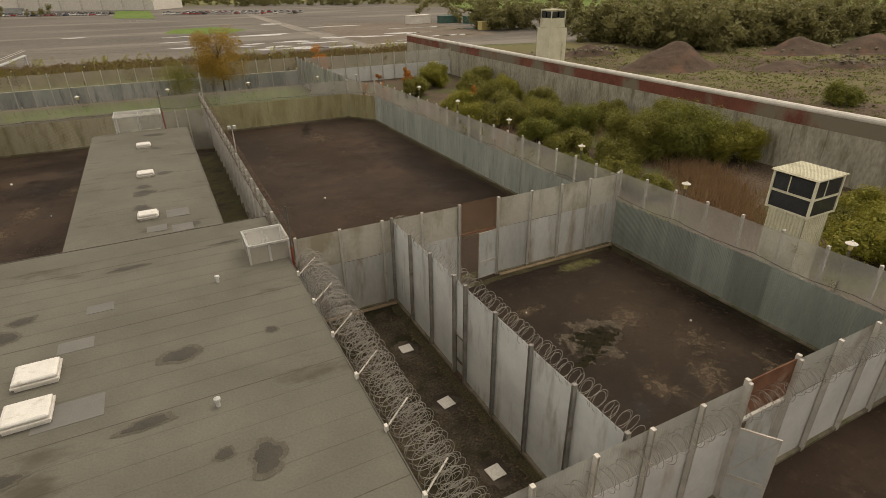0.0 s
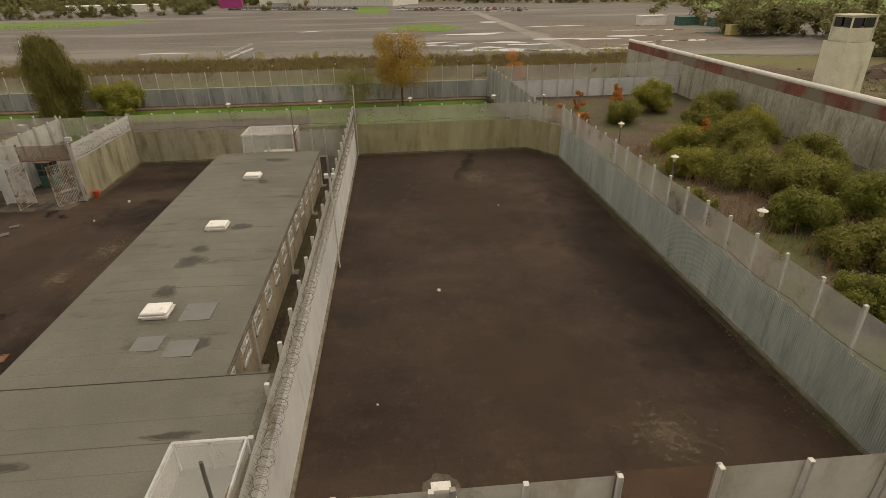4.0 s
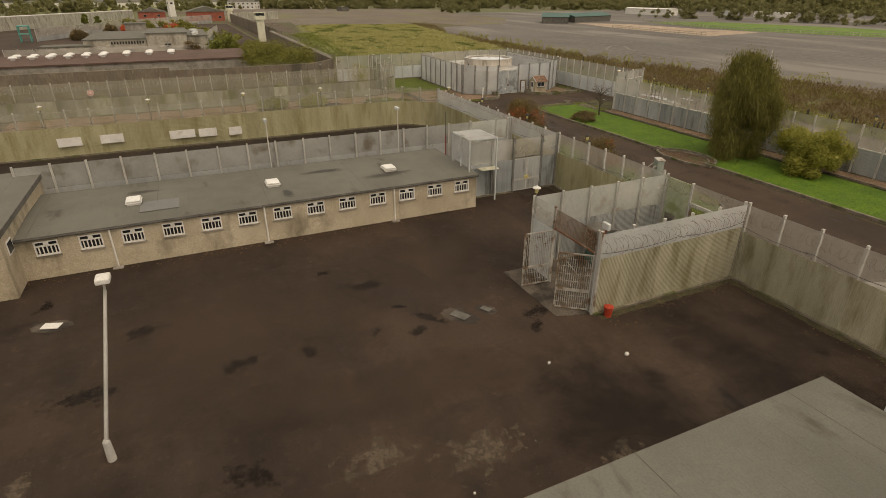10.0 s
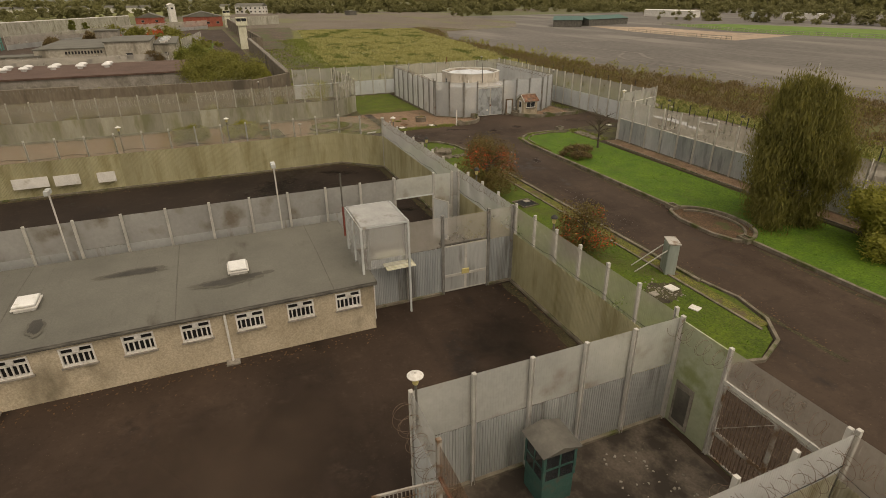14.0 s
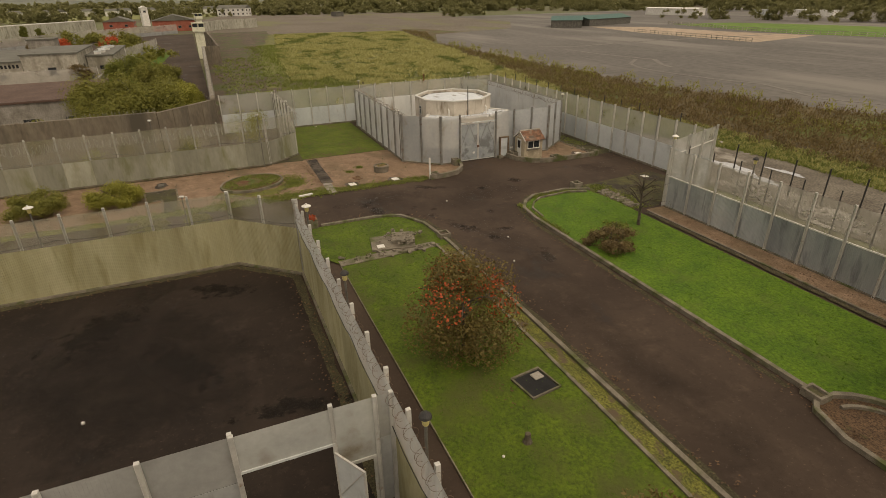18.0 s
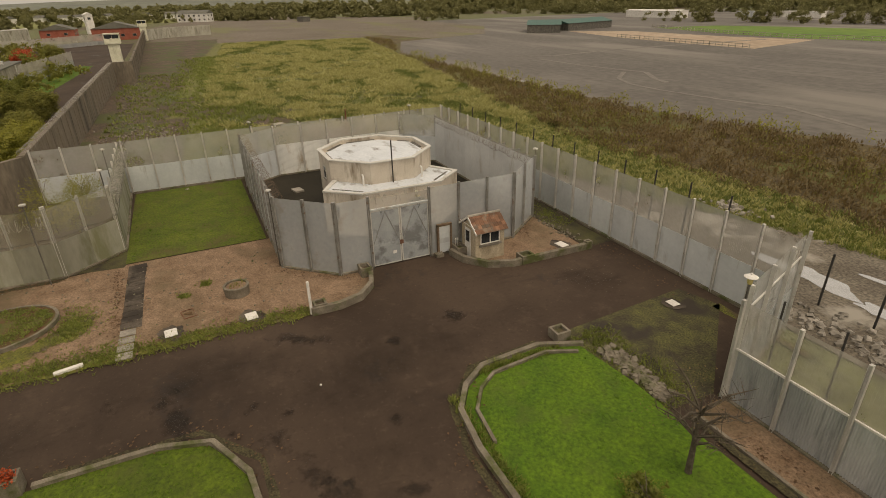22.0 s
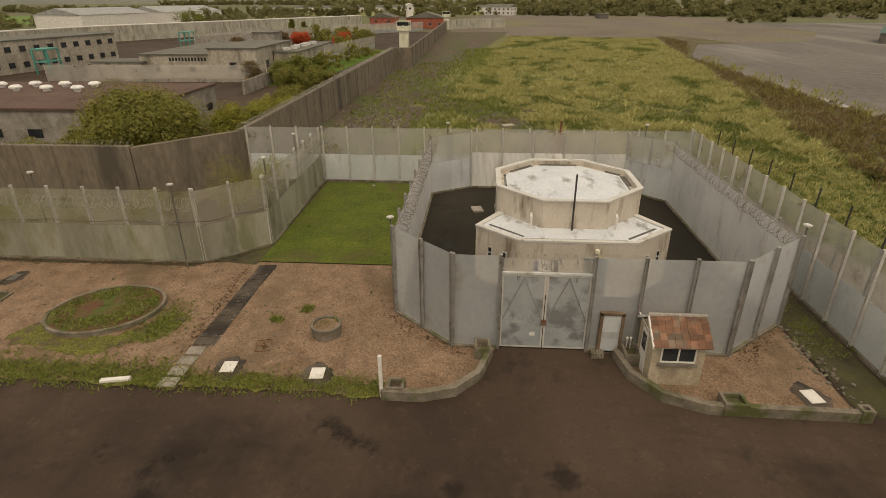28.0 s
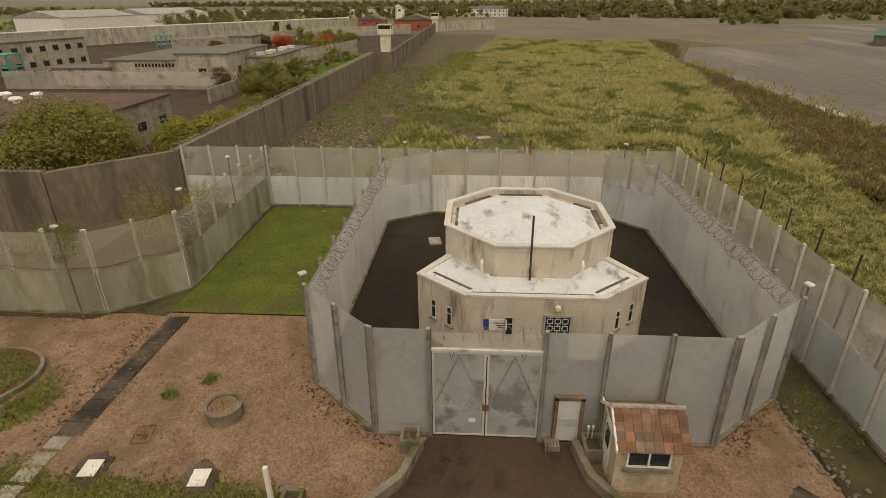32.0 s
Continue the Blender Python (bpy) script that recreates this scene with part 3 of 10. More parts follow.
def soft_mat(name, c1, c2, scale=1.2, lo=0.35, hi=0.6, amount=0.9, rough=0.85, spec=0.2, ragged_by=0.7):
    """Stain or silt that thins out towards its rim: opaque where the rim value and the noise add up."""
    m = bpy.data.materials.new(name)
    m.use_nodes = True
    n, l = m.node_tree.nodes, m.node_tree.links
    b = n["Principled BSDF"]
    geo, rim = n.new("ShaderNodeNewGeometry"), n.new("ShaderNodeAttribute")
    rim.attribute_name = "rim"

    def tex(s, d=6.0):
        t = n.new("ShaderNodeTexNoise")
        t.inputs["Scale"].default_value, t.inputs["Detail"].default_value, t.inputs["Roughness"].default_value = s, d, 0.68
        l.new(geo.outputs["Position"], t.inputs["Vector"])
        return t.outputs["Fac"]

    l.new(ramp(n, l, tex(scale * 2.5), c1, c2), b.inputs["Base Color"])
    b.inputs["Roughness"].default_value, b.inputs["Specular IOR Level"].default_value = rough, spec
    ma = n.new("ShaderNodeMath")
    ma.operation = "MULTIPLY_ADD"
    l.new(tex(scale), ma.inputs[0])
    ma.inputs[1].default_value = ragged_by
    l.new(rim.outputs["Fac"], ma.inputs[2])
    mr = n.new("ShaderNodeMapRange")
    mr.inputs["From Min"].default_value, mr.inputs["From Max"].default_value, mr.inputs["To Max"].default_value = lo + ragged_by * 0.5, hi + ragged_by * 0.5, amount
    l.new(ma.outputs[0], mr.inputs["Value"])
    tr, ms = n.new("ShaderNodeBsdfTransparent"), n.new("ShaderNodeMixShader")
    l.new(mr.outputs["Result"], ms.inputs["Fac"])
    l.new(tr.outputs[0], ms.inputs[1])
    l.new(b.outputs[0], ms.inputs[2])
    l.new(ms.outputs[0], n["Material Output"].inputs["Surface"])
    return m


def soft_mark(name, x, y, rx, ry, z, material, label, rz=0.0):
    """A thin skin on the ground, full in the middle and fading out to its rim."""
    vs, fs, val = [(0, 0, 0)], [], [1.0]
    for q in range(1, 6):
        for k in range(20):
            a = 2 * math.pi * k / 20
            vs.append((rx * q / 5 * math.cos(a), ry * q / 5 * math.sin(a), 0))
            val.append(1 - q / 5)
    for k in range(20):
        fs.append((0, 1 + k, 1 + (k + 1) % 20))
        for q in range(4):
            b0, b1 = 1 + 20 * q, 21 + 20 * q
            fs.append((b0 + k, b1 + k, b1 + (k + 1) % 20, b0 + (k + 1) % 20))
    me = from_arrays(name, vs, fs, material)
    at = me.attributes.new("rim", "FLOAT", "POINT")
    at.data.foreach_set("value", val)
    ob = new(name, me)
    ob.matrix_basis = pose(x, y, z, 0, 0, rz)
    return tagged(ob, label, kind="structure")


# ---- small builders ----
rng = random.Random(7)
CACHE = {}


def mesh_of(bm, material, name="mesh"):
    me = bpy.data.meshes.new(name)
    bm.to_mesh(me)
    bm.free()
    me.materials.append(material)
    return me


def part(name, bm, material, parent=None, label="", at=None, kind=""):
    me = bm if isinstance(bm, bpy.types.Mesh) else mesh_of(bm, material, name)
    ob = new(name, me)
    if parent:
        ob.parent = parent
    if at is not None:
        ob.matrix_basis = at if isinstance(at, Matrix) else Matrix.Translation(at)
    return tagged(ob, label, kind=kind)


def thing(name, x=0, y=0, z=0, rz=0, label="", category="", group="", kind=""):
    ob = new(name)
    ob.empty_display_size = 0.3
    ob.matrix_basis = pose(x, y, z, 0, 0, rz)
    return tagged(ob, label, category, group, kind)


def box(x0, y0, z0, x1, y1, z1, bm=None, bevel=0.0):
    bm = bm or bmesh.new()
    vs = [bm.verts.new((x, y, z)) for z in (z0, z1) for y in (y0, y1) for x in (x0, x1)]
    for f in ((0, 2, 3, 1), (4, 5, 7, 6), (0, 1, 5, 4), (1, 3, 7, 5), (3, 2, 6, 7), (2, 0, 4, 6)):
        bm.faces.new([vs[i] for i in f])
    if bevel:
        bmesh.ops.bevel(bm, geom=bm.edges[:], offset=bevel, segments=1, affect="EDGES")
    return bm


def prism(points, z0, z1, bm=None):
    """A slab over a plan polygon, counter-clockwise."""
    bm = bm or bmesh.new()
    lo = [bm.verts.new((x, y, z0)) for x, y in points]
    hi = [bm.verts.new((x, y, z1)) for x, y in points]
    bm.faces.new(hi)
    bm.faces.new(lo[::-1])
    for i in range(len(points)):
        j = (i + 1) % len(points)
        bm.faces.new((lo[i], lo[j], hi[j], hi[i]))
    return bm


def tube(points, radii, sides=8, bm=None, caps=True):
    bm = bm or bmesh.new()
    pts = [Vector(p) for p in points]
    if not isinstance(radii, (list, tuple)):
        radii = [radii] * len(pts)
    rings = []
    for i, p in enumerate(pts):
        d = (pts[min(i + 1, len(pts) - 1)] - pts[max(i - 1, 0)]).normalized()
        u = d.cross(Vector((0, 0, 1)) if abs(d.z) < 0.95 else Vector((1, 0, 0))).normalized()
        v = d.cross(u)
        rings.append([bm.verts.new(p + radii[i] * (math.cos(a) * u + math.sin(a) * v)) for a in [2 * math.pi * k / sides for k in range(sides)]])
    for a, b in zip(rings, rings[1:]):
        for k in range(sides):
            bm.faces.new((a[k], a[(k + 1) % sides], b[(k + 1) % sides], b[k]))
    if caps and sides > 2:
        bm.faces.new(rings[0][::-1])
        bm.faces.new(rings[-1])
    return bm


def lathe(profile, sides=16, bm=None):
    """Turned shape from (radius, z) rows."""
    bm = bm or bmesh.new()
    rings = [[bm.verts.new((max(r, 0.002) * math.cos(2 * math.pi * k / sides), max(r, 0.002) * math.sin(2 * math.pi * k / sides), z)) for k in range(sides)] for r, z in profile]
    for a, b in zip(rings, rings[1:]):
        for k in range(sides):
            bm.faces.new((a[k], a[(k + 1) % sides], b[(k + 1) % sides], b[k]))
    bm.faces.new(rings[0][::-1])
    bm.faces.new(rings[-1])
    return bm


def strip_of(line, w):
    """The outline of a band of width w along a plan line."""
    left, right = [], []
    for i, p in enumerate(line):
        a, b = Vector(line[max(i - 1, 0)]), Vector(line[min(i + 1, len(line) - 1)])
        d = (b - a).normalized()
        n = Vector((-d.y, d.x)) * w / 2
        left.append(tuple(Vector(p) + n))
        right.append(tuple(Vector(p) - n))
    return left, right


def band(line, w, z0, z1, bm=None):
    bm = bm or bmesh.new()
    left, right = strip_of(line, w)
    rows = [[bm.verts.new((*l, z0)), bm.verts.new((*l, z1)), bm.verts.new((*r, z1)), bm.verts.new((*r, z0))] for l, r in zip(left, right)]
    for a, b in zip(rows, rows[1:]):
        for k in range(3):
            bm.faces.new((a[k], a[k + 1], b[k + 1], b[k]))
    bm.faces.new(rows[0])
    bm.faces.new(rows[-1][::-1])
    bmesh.ops.recalc_face_normals(bm, faces=bm.faces[:])
    return bm


def blob(cx, cy, rx, ry, z, seed, n=64, rough=0.25, bm=None):
    """A flat patch with an uneven outline."""
    r = random.Random(seed)
    ph = [r.uniform(0, 6.28) for _ in range(4)]
    pts = []
    for i in range(n):
        a = 2 * math.pi * i / n
        k = 1 + rough * (math.sin(2 * a + ph[0]) * 0.5 + math.sin(3 * a + ph[1]) * 0.4 + math.sin(5 * a + ph[2]) * 0.3) + 0.18 * noise.noise((math.cos(a) * 3 + seed, math.sin(a) * 3, seed)) + 0.1 * noise.noise((math.cos(a) * 9, math.sin(a) * 9, seed)) + r.uniform(-0.03, 0.03)
        pts.append((cx + rx * k * math.cos(a), cy + ry * k * math.sin(a)))
    bm = bm or bmesh.new()
    bm.faces.new([bm.verts.new((x, y, z)) for x, y in pts])
    return bm


def from_arrays(name, verts, faces, material):
    me = bpy.data.meshes.new(name)
    me.from_pydata(verts, [], faces)
    me.materials.append(material)
    return me


# ---- fences ----
def sheet_mesh(width, z0, z1, material, corrugated=True, pitch=0.1, depth=0.014):
    key = ("sheet", round(width, 3), z0, z1, material.name, corrugated)
    if key not in CACHE:
        vs, fs = [], []
        if corrugated:
            n = max(2, round(width / pitch))
            p = width / n
            prof = [(i * p + f * p, s * depth) for i in range(n) for f, s in ((0.0, -1), (0.38, -1), (0.5, 1), (0.88, 1))] + [(width, -depth)]
        else:
            prof = [(0.0, 0.0), (width / 2, 0.004), (width, 0.0)]
        for off in (0.0, 0.008):
            for z in (z0, z1):
                vs += [(x, y + off, z) for x, y in prof]
        k = len(prof)
        for i in range(k - 1):
            fs += [(i, i + 1, k + i + 1, k + i), (2 * k + i + 1, 2 * k + i, 3 * k + i, 3 * k + i + 1), (k + i, k + i + 1, 3 * k + i + 1, 3 * k + i)]
        CACHE[key] = from_arrays("sheet", vs, fs, material)
    return CACHE[key]


def mesh_panel(width, z0, z1, material):
    key = ("mesh", round(width, 3), z0, z1, material.name)
    if key not in CACHE:
        vs, fs = [(0, 0, z0), (width, 0, z0), (width, 0, z1), (0, 0, z1)], [(0, 1, 2, 3)]
        n = 0 if material.name.startswith("fine") else max(2, round(width / 0.1))
        for i in range(n):
            x, k = width * (i + 0.5) / n, len(vs)
            vs += [(x, -0.005, z0), (x, 0.005, z0), (x, 0.005, z1), (x, -0.005, z1)]
            fs.append((k, k + 1, k + 2, k + 3))
        CACHE[key] = from_arrays("mesh", vs, fs, material)
    return CACHE[key]


def post_mesh(h, material):
    key = ("post", round(h, 2), material.name)
    if key not in CACHE:
        bm = box(-0.06, -0.012, 0, 0.06, 0.012, h)
        box(-0.065, -0.07, 0, -0.05, 0.07, h, bm)
        box(0.05, -0.07, 0, 0.065, 0.07, h, bm)
        box(-0.065, -0.07, h, 0.065, 0.07, h + 0.05, bm)
        CACHE[key] = mesh_of(bm, material, "post")
    return CACHE[key]


def coil_mesh(length, r=0.36, pitch=0.2, seed=1, wire=0.009, material=None):
    """A stretched coil of razor wire along local x."""
    rr = random.Random(seed)
    n = max(2, int(length / pitch)) * 14
    vs, fs = [], []
    ph = rr.uniform(0, 6)
    for i in range(n + 1):
        a = 2 * math.pi * i / 14
        wob = 1 + 0.16 * math.sin(i * 0.23 + ph) + 0.1 * math.sin(i * 0.071)
        c = Vector((length * i / n + 0.12 * math.sin(a * 0.37 + ph), r * wob * math.cos(a), r * wob * math.sin(a) + 0.05 * math.sin(i * 0.05)))
        d = Vector((0.05, -math.sin(a), math.cos(a))).normalized()
        u = d.cross(Vector((1, 0, 0))).normalized()
        for k in range(3):
            b = 2 * math.pi * k / 3
            vs.append(tuple(c + wire * (math.cos(b) * u + math.sin(b) * Vector((1, 0, 0)))))
    for i in range(n):
        for k in range(3):
            fs.append((3 * i + k, 3 * i + (k + 1) % 3, 3 * i + 3 + (k + 1) % 3, 3 * i + 3 + k))
    return from_arrays("coil", vs, fs, material or M_WIRE)


def cable_mesh(length, z, sag, y=0.0, span=4.6, r=0.015, seed=1):
    rr = random.Random(seed)
    n = max(2, round(length / span)) * 6
    pts = []
    for i in range(n + 1):
        u = (i % 6) / 6
        pts.append((length * i / n, y + rr.uniform(-0.02, 0.02), z - sag * 4 * u * (1 - u) + rr.uniform(-0.015, 0.015)))
    return mesh_of(tube(pts, r, 4), M_CABLE, "cable")


def fence(p0, p1, label, h=4.7, clad=3.0, bay=2.3, clad_mat=None, mesh_mat=None, corrugated=True, side=1, post_mat=None, gaps=(), coil=0, coil_mat=None, coil_r=0.32, coil_pitch=None, wire=0.008, coil_z=None, coil_y=0.0,
          cable=True, base=True, rail=False, name="security_fence", post_extra=0.08):
    """A run of posts, sheeting and mesh from p0 to p1; gaps: stretches along it left open."""
    clad_mat, mesh_mat, post_mat = clad_mat or M_CLAD, mesh_mat or M_MESH, post_mat or M_POST
    a, b = Vector(p0), Vector(p1)
    L = (b - a).length
    f = thing(name, a.x, a.y, 0, math.degrees(math.atan2(b.y - a.y, b.x - a.x)), label, "fence", "prison fences")
    runs, s = [], 0.0
    for g0, g1 in sorted(gaps):
        runs.append((s, g0))
        s = g1
    runs.append((s, L))
    r = random.Random(int(abs(a.x * 7 + a.y * 13 + L * 3)))
    for s0, s1 in runs:
        if s1 - s0 < 0.15:
            continue
        n = max(1, round((s1 - s0) / bay))
        w = (s1 - s0) / n
        for i in range(n + 1):
            hh = h + post_extra
            part("post", post_mesh(hh, post_mat), post_mat, f, at=pose(s0 + i * w, side * 0.1, 0, 0, r.uniform(-0.4, 0.4), 0))
        for i in range(n):
            if clad > 0:
                part("sheet", sheet_mesh(w, 0.08, clad, clad_mat, corrugated), clad_mat, f, at=(s0 + i * w, 0, r.uniform(-0.02, 0.02)))
            if clad < h - 0.1:
                part("mesh_panel", mesh_panel(w, clad if clad > 0 else 0.08, h, mesh_mat), mesh_mat, f, at=(s0 + i * w, -side * 0.02, 0))
        if base:
            part("concrete_base", box(s0, -0.14, -0.05, s1, 0.16, 0.13), M_KERB, f)
        if rail:
            part("rail", box(s0, -0.03, h - 0.04, s1, 0.03, h + 0.02), post_mat, f)
    if coil:
        z = coil_z if coil_z is not None else h - 0.05
        for k in range(coil):
            part("razor_wire_coil", coil_mesh(L, coil_r, coil_pitch or 0.22 * coil_r / 0.36, k + int(L), wire, coil_mat), coil_mat or M_WIRE, f, "coiled razor wire", at=(0, coil_y + 0.4 * k, z))
    if cable:
        part("cable", cable_mesh(L, clad + 0.35 if clad > 0 else h - 0.8, 0.16, -side * 0.1, seed=int(L)), M_CABLE, f, "sagging black cable")
    return f


# ---- plants ----
def leaf_cloud(name, centres, radii, count, size, material, seed, flat=1.0, up=0.0, core=0.0, droop=0.0):
    """Many small leaves in clumps round the given centres; core: reach of the larger, denser inner leaves."""
    g = np.random.RandomState(seed)
    c = np.array(centres, float)
    rd = np.array(radii, float)
    inner = int(count * 0.3) if core else 0
    count += inner
    pick = g.choice(len(c), count, p=rd ** 2 / np.sum(rd ** 2))
    d = g.normal(size=(count, 3))
    d /= np.linalg.norm(d, axis=1)[:, None]
    rr = rd[pick] * g.uniform(0.25, 1.0, count) ** 0.5
    rr[:inner] *= core
    pos = c[pick] + d * rr[:, None] * np.array([1, 1, flat])
    u = g.normal(size=(count, 3))
    u[:, 2] *= 0.6
    u /= np.linalg.norm(u, axis=1)[:, None]
    v = np.cross(u, d + 0.4 * g.normal(size=(count, 3)))
    v /= np.linalg.norm(v, axis=1)[:, None] + 1e-6
    s = size * g.uniform(0.6, 1.4, count)[:, None]
    s[:inner] *= 2.3
    u, v = u * s, v * s * 0.6
    if droop:
        u = np.stack([u[:, 0] * 0.45, u[:, 1] * 0.45, -np.abs(u[:, 2]) - s[:, 0] * 0.7], 1)
        v *= 0.55
        pos[:, 2] = np.maximum(0.25, pos[:, 2] - g.uniform(0, droop, count) ** 1.5)
    if up:
        u[:, 2] = np.abs(u[:, 2]) * (1 + up)
    quads = np.stack([pos - u * 0.5, pos + v * 0.5, pos + u * 0.5, pos - v * 0.5], 1).reshape(-1, 3)
    faces = np.arange(count * 4).reshape(-1, 4).tolist()
    verts = quads.tolist()
    me = bpy.data.meshes.new(name)
    me.from_pydata(verts, [], faces)
    me.materials.append(material)
    return me


def blades(name, spots, height, width, per, material, seed, lean=0.35):
    """Upright tufts of narrow blades at the given places."""
    g = np.random.RandomState(seed)
    p = np.repeat(np.array(spots, float), per, 0)
    n = len(p)
    p[:, :2] += g.normal(size=(n, 2)) * width * 3
    a = g.uniform(0, 6.283, n)
    w = np.stack([np.cos(a), np.sin(a), np.zeros(n)], 1) * width * g.uniform(0.6, 1.3, n)[:, None]
    tip = np.stack([g.normal(size=n) * lean, g.normal(size=n) * lean, np.ones(n)], 1) * (height * g.uniform(0.5, 1.3, n))[:, None]
    tri = np.stack([p - w, p + w, p + tip], 1).reshape(-1, 3)
    me = bpy.data.meshes.new(name)
    me.from_pydata(tri.tolist(), [], np.arange(n * 3).reshape(-1, 3).tolist())
    me.materials.append(material)
    return me


def branch_mesh(h, spread, seed, limbs=7, trunk=0.14, low=0.25, twigs=3):
    r = random.Random(seed)
    bm = bmesh.new()
    lean = (r.uniform(-0.05, 0.05) * h, r.uniform(-0.05, 0.05) * h)
    tube([(0, 0, 0), (lean[0] * 0.3, lean[1] * 0.3, h * 0.35), (lean[0], lean[1], h * 0.85)], [trunk, trunk * 0.7, trunk * 0.15], 7, bm)
    for k in range(limbs):
        z = h * r.uniform(low, 0.7)
        a = 2 * math.pi * k / limbs + r.uniform(-0.4, 0.4)
        s = spread * r.uniform(0.6, 1.0)
        e = Vector((s * math.cos(a), s * math.sin(a), min(h * 0.95, z + h * r.uniform(0.12, 0.4))))
        m0 = Vector((lean[0] * 0.4, lean[1] * 0.4, z))
        mid = m0.lerp(e, 0.5) + Vector((0, 0, h * 0.05))
        tube([m0, mid, e], [trunk * 0.45, trunk * 0.28, trunk * 0.06], 5, bm)
        for _ in range(twigs):
            b0 = m0.lerp(e, r.uniform(0.4, 0.9))
            tube([b0, b0 + Vector((r.uniform(-1, 1), r.uniform(-1, 1), r.uniform(0.1, 0.9))) * spread * 0.35], [trunk * 0.14, trunk * 0.03], 4, bm)
    return bm


def tree(x, y, h, spread, leaf, label, seed, count=4000, size=0.16, low=0.25, trunk=0.14, clumps=26, name="tree", extra=None, fill=1.0, tall=0.5, core=0.0, droop=0.0):
    r = random.Random(seed)
    t = thing(name, x, y, 0, r.uniform(0, 360), label, "tree" if h > 3 else "shrub")
    part("trunk", branch_mesh(h, spread * 0.8, seed, 8 if count > 500 else 16, trunk, low * 0.8, 3 if count > 500 else 9), M_BARK, t, "bare brown trunk and limbs")
    cs, rs = [], []
    for k in range(clumps):
        u = r.uniform(0, 1)
        z = h * (low + (0.95 - low) * u)
        env = spread * fill * (math.sin(math.pi * min(1, 0.12 + 0.86 * u)) ** tall)
        a, q = r.uniform(0, 6.283), math.sqrt(r.uniform(0, 1)) * env * 0.85
        cs.append((q * math.cos(a), q * math.sin(a), z))
        rs.append(spread * r.uniform(0.26, 0.48))
    part("crown", leaf_cloud("crown", cs, rs, int(count * 1.15), size * 0.92, leaf, seed, core=core, droop=droop), leaf, t)
    if extra:
        lf, cnt, ez = extra
        sel = ([c for c in cs if c[2] > h * ez and math.hypot(c[0], c[1]) > spread * 0.35] or cs)[:9]
        part("coloured_crown", leaf_cloud("crown", sel, [spread * r.uniform(0.2, 0.42) for _ in sel], cnt, size, lf, seed + 5), lf, t, "patches of red autumn leaves")
    return t


def bush(x, y, h, r0, leaf, label, seed, count=1500, size=0.14, name="bush", core=0.58):
    r = random.Random(seed)
    t = thing(name, x, y, 0, r.uniform(0, 360), label, "bush")
    part("stem", branch_mesh(h * 0.9, r0 * 0.7, seed, 6, 0.05, 0.05, 2), M_BARK, t)
    cs, rs = [], []
    for k in range(30):
        a, q = r.uniform(0, 6.283), math.sqrt(r.uniform(0, 1)) * r0 * 0.82
        dome = math.sqrt(max(0.0, 1 - (q / r0) ** 2))
        cs.append((q * math.cos(a), q * math.sin(a), h * (0.1 + 0.64 * dome * r.uniform(0.0, 1.0) ** 0.8)))
        rs.append(min(r0, h) * r.uniform(0.24, 0.46))
    part("foliage", leaf_cloud("foliage", cs, rs, int(count * 1.9), size * 0.78, leaf, seed, flat=min(1.1, max(0.8, 0.85 * h / r0)), core=core), leaf, t)
    return t

M_PASTURE = mat("pale_pasture", (0.16, 0.17, 0.05), (0.22, 0.22, 0.08), 0.01, 0.95, bump=0)
M_DUSTY = mat("dusty_asphalt", (0.13, 0.105, 0.08), (0.18, 0.15, 0.118), 0.05, 0.9, bump=0.2)
M_WETYARD = tarmac("dark_wet_tarmac", (0.016, 0.011, 0.0085), (0.034, 0.023, 0.017), (0.065, 0.047, 0.036), 27.0)
M_YARD = tarmac("patchy_wet_tarmac", (0.019, 0.013, 0.0095), (0.043, 0.03, 0.021), (0.09, 0.066, 0.047), 41.0)
M_SMALLYARD = mat("stained_yard_concrete", (0.045, 0.036, 0.029), (0.1, 0.084, 0.07), 0.6, 0.9, bump=0.3, grain=14, gf=0.5, stain=(0.03, 0.024, 0.019), stain_scale=0.5, stain_lo=0.5, stain_hi=0.64)
M_COMPOUND = tarmac("dark_compound_tarmac", (0.017, 0.015, 0.0105), (0.034, 0.029, 0.02), (0.055, 0.045, 0.032), 17.0)
# ---- ground ----
def ground(name, points, z, material, label="", depth=0.0, kind="structure"):
    bm = bmesh.new()
    f = bm.faces.new([bm.verts.new((x, y, z)) for x, y in points])
    bm.normal_update()
    if f.normal.z < 0 and sum((points[i][0] * points[(i + 1) % len(points)][1] - points[(i + 1) % len(points)][0] * points[i][1]) for i in range(len(points))) < 0:
        f.normal_flip()
    bmesh.ops.triangulate(bm, faces=bm.faces[:])
    return tagged(new(name, mesh_of(bm, material, name)), label, kind=kind)


def rect(x0, y0, x1, y1):
    return [(x0, y0), (x1, y0), (x1, y1), (x0, y1)]


ground("ground", rect(-3500, -3500, 3500, 3500), -0.08, M_EARTH, "scrubby brown and green open ground")
ground("yard_tarmac", [(-65.4, -60), (26.5, -60), (25.4, 24.8), (24.6, 67.4), (22.1, 70.9), (-62.2, 70.9), (-65.4, 67.4)], 0.0, M_TARMAC, "dark damp tarmac of the prison yards")
ground("road_surround", [(-66.4, -40), (-65.4, -40), (-65.4, 67.6), (-62.1, 71.0), (22.2, 71.0), (22.2, 99), (-61.8, 99), (-64.0, 106), (-104, 106), (-104, 66.6), (-76.2, 66.6), (-76.2, -40)], -0.02, M_ROAD, "worn brown-grey road tarmac with damp patches")
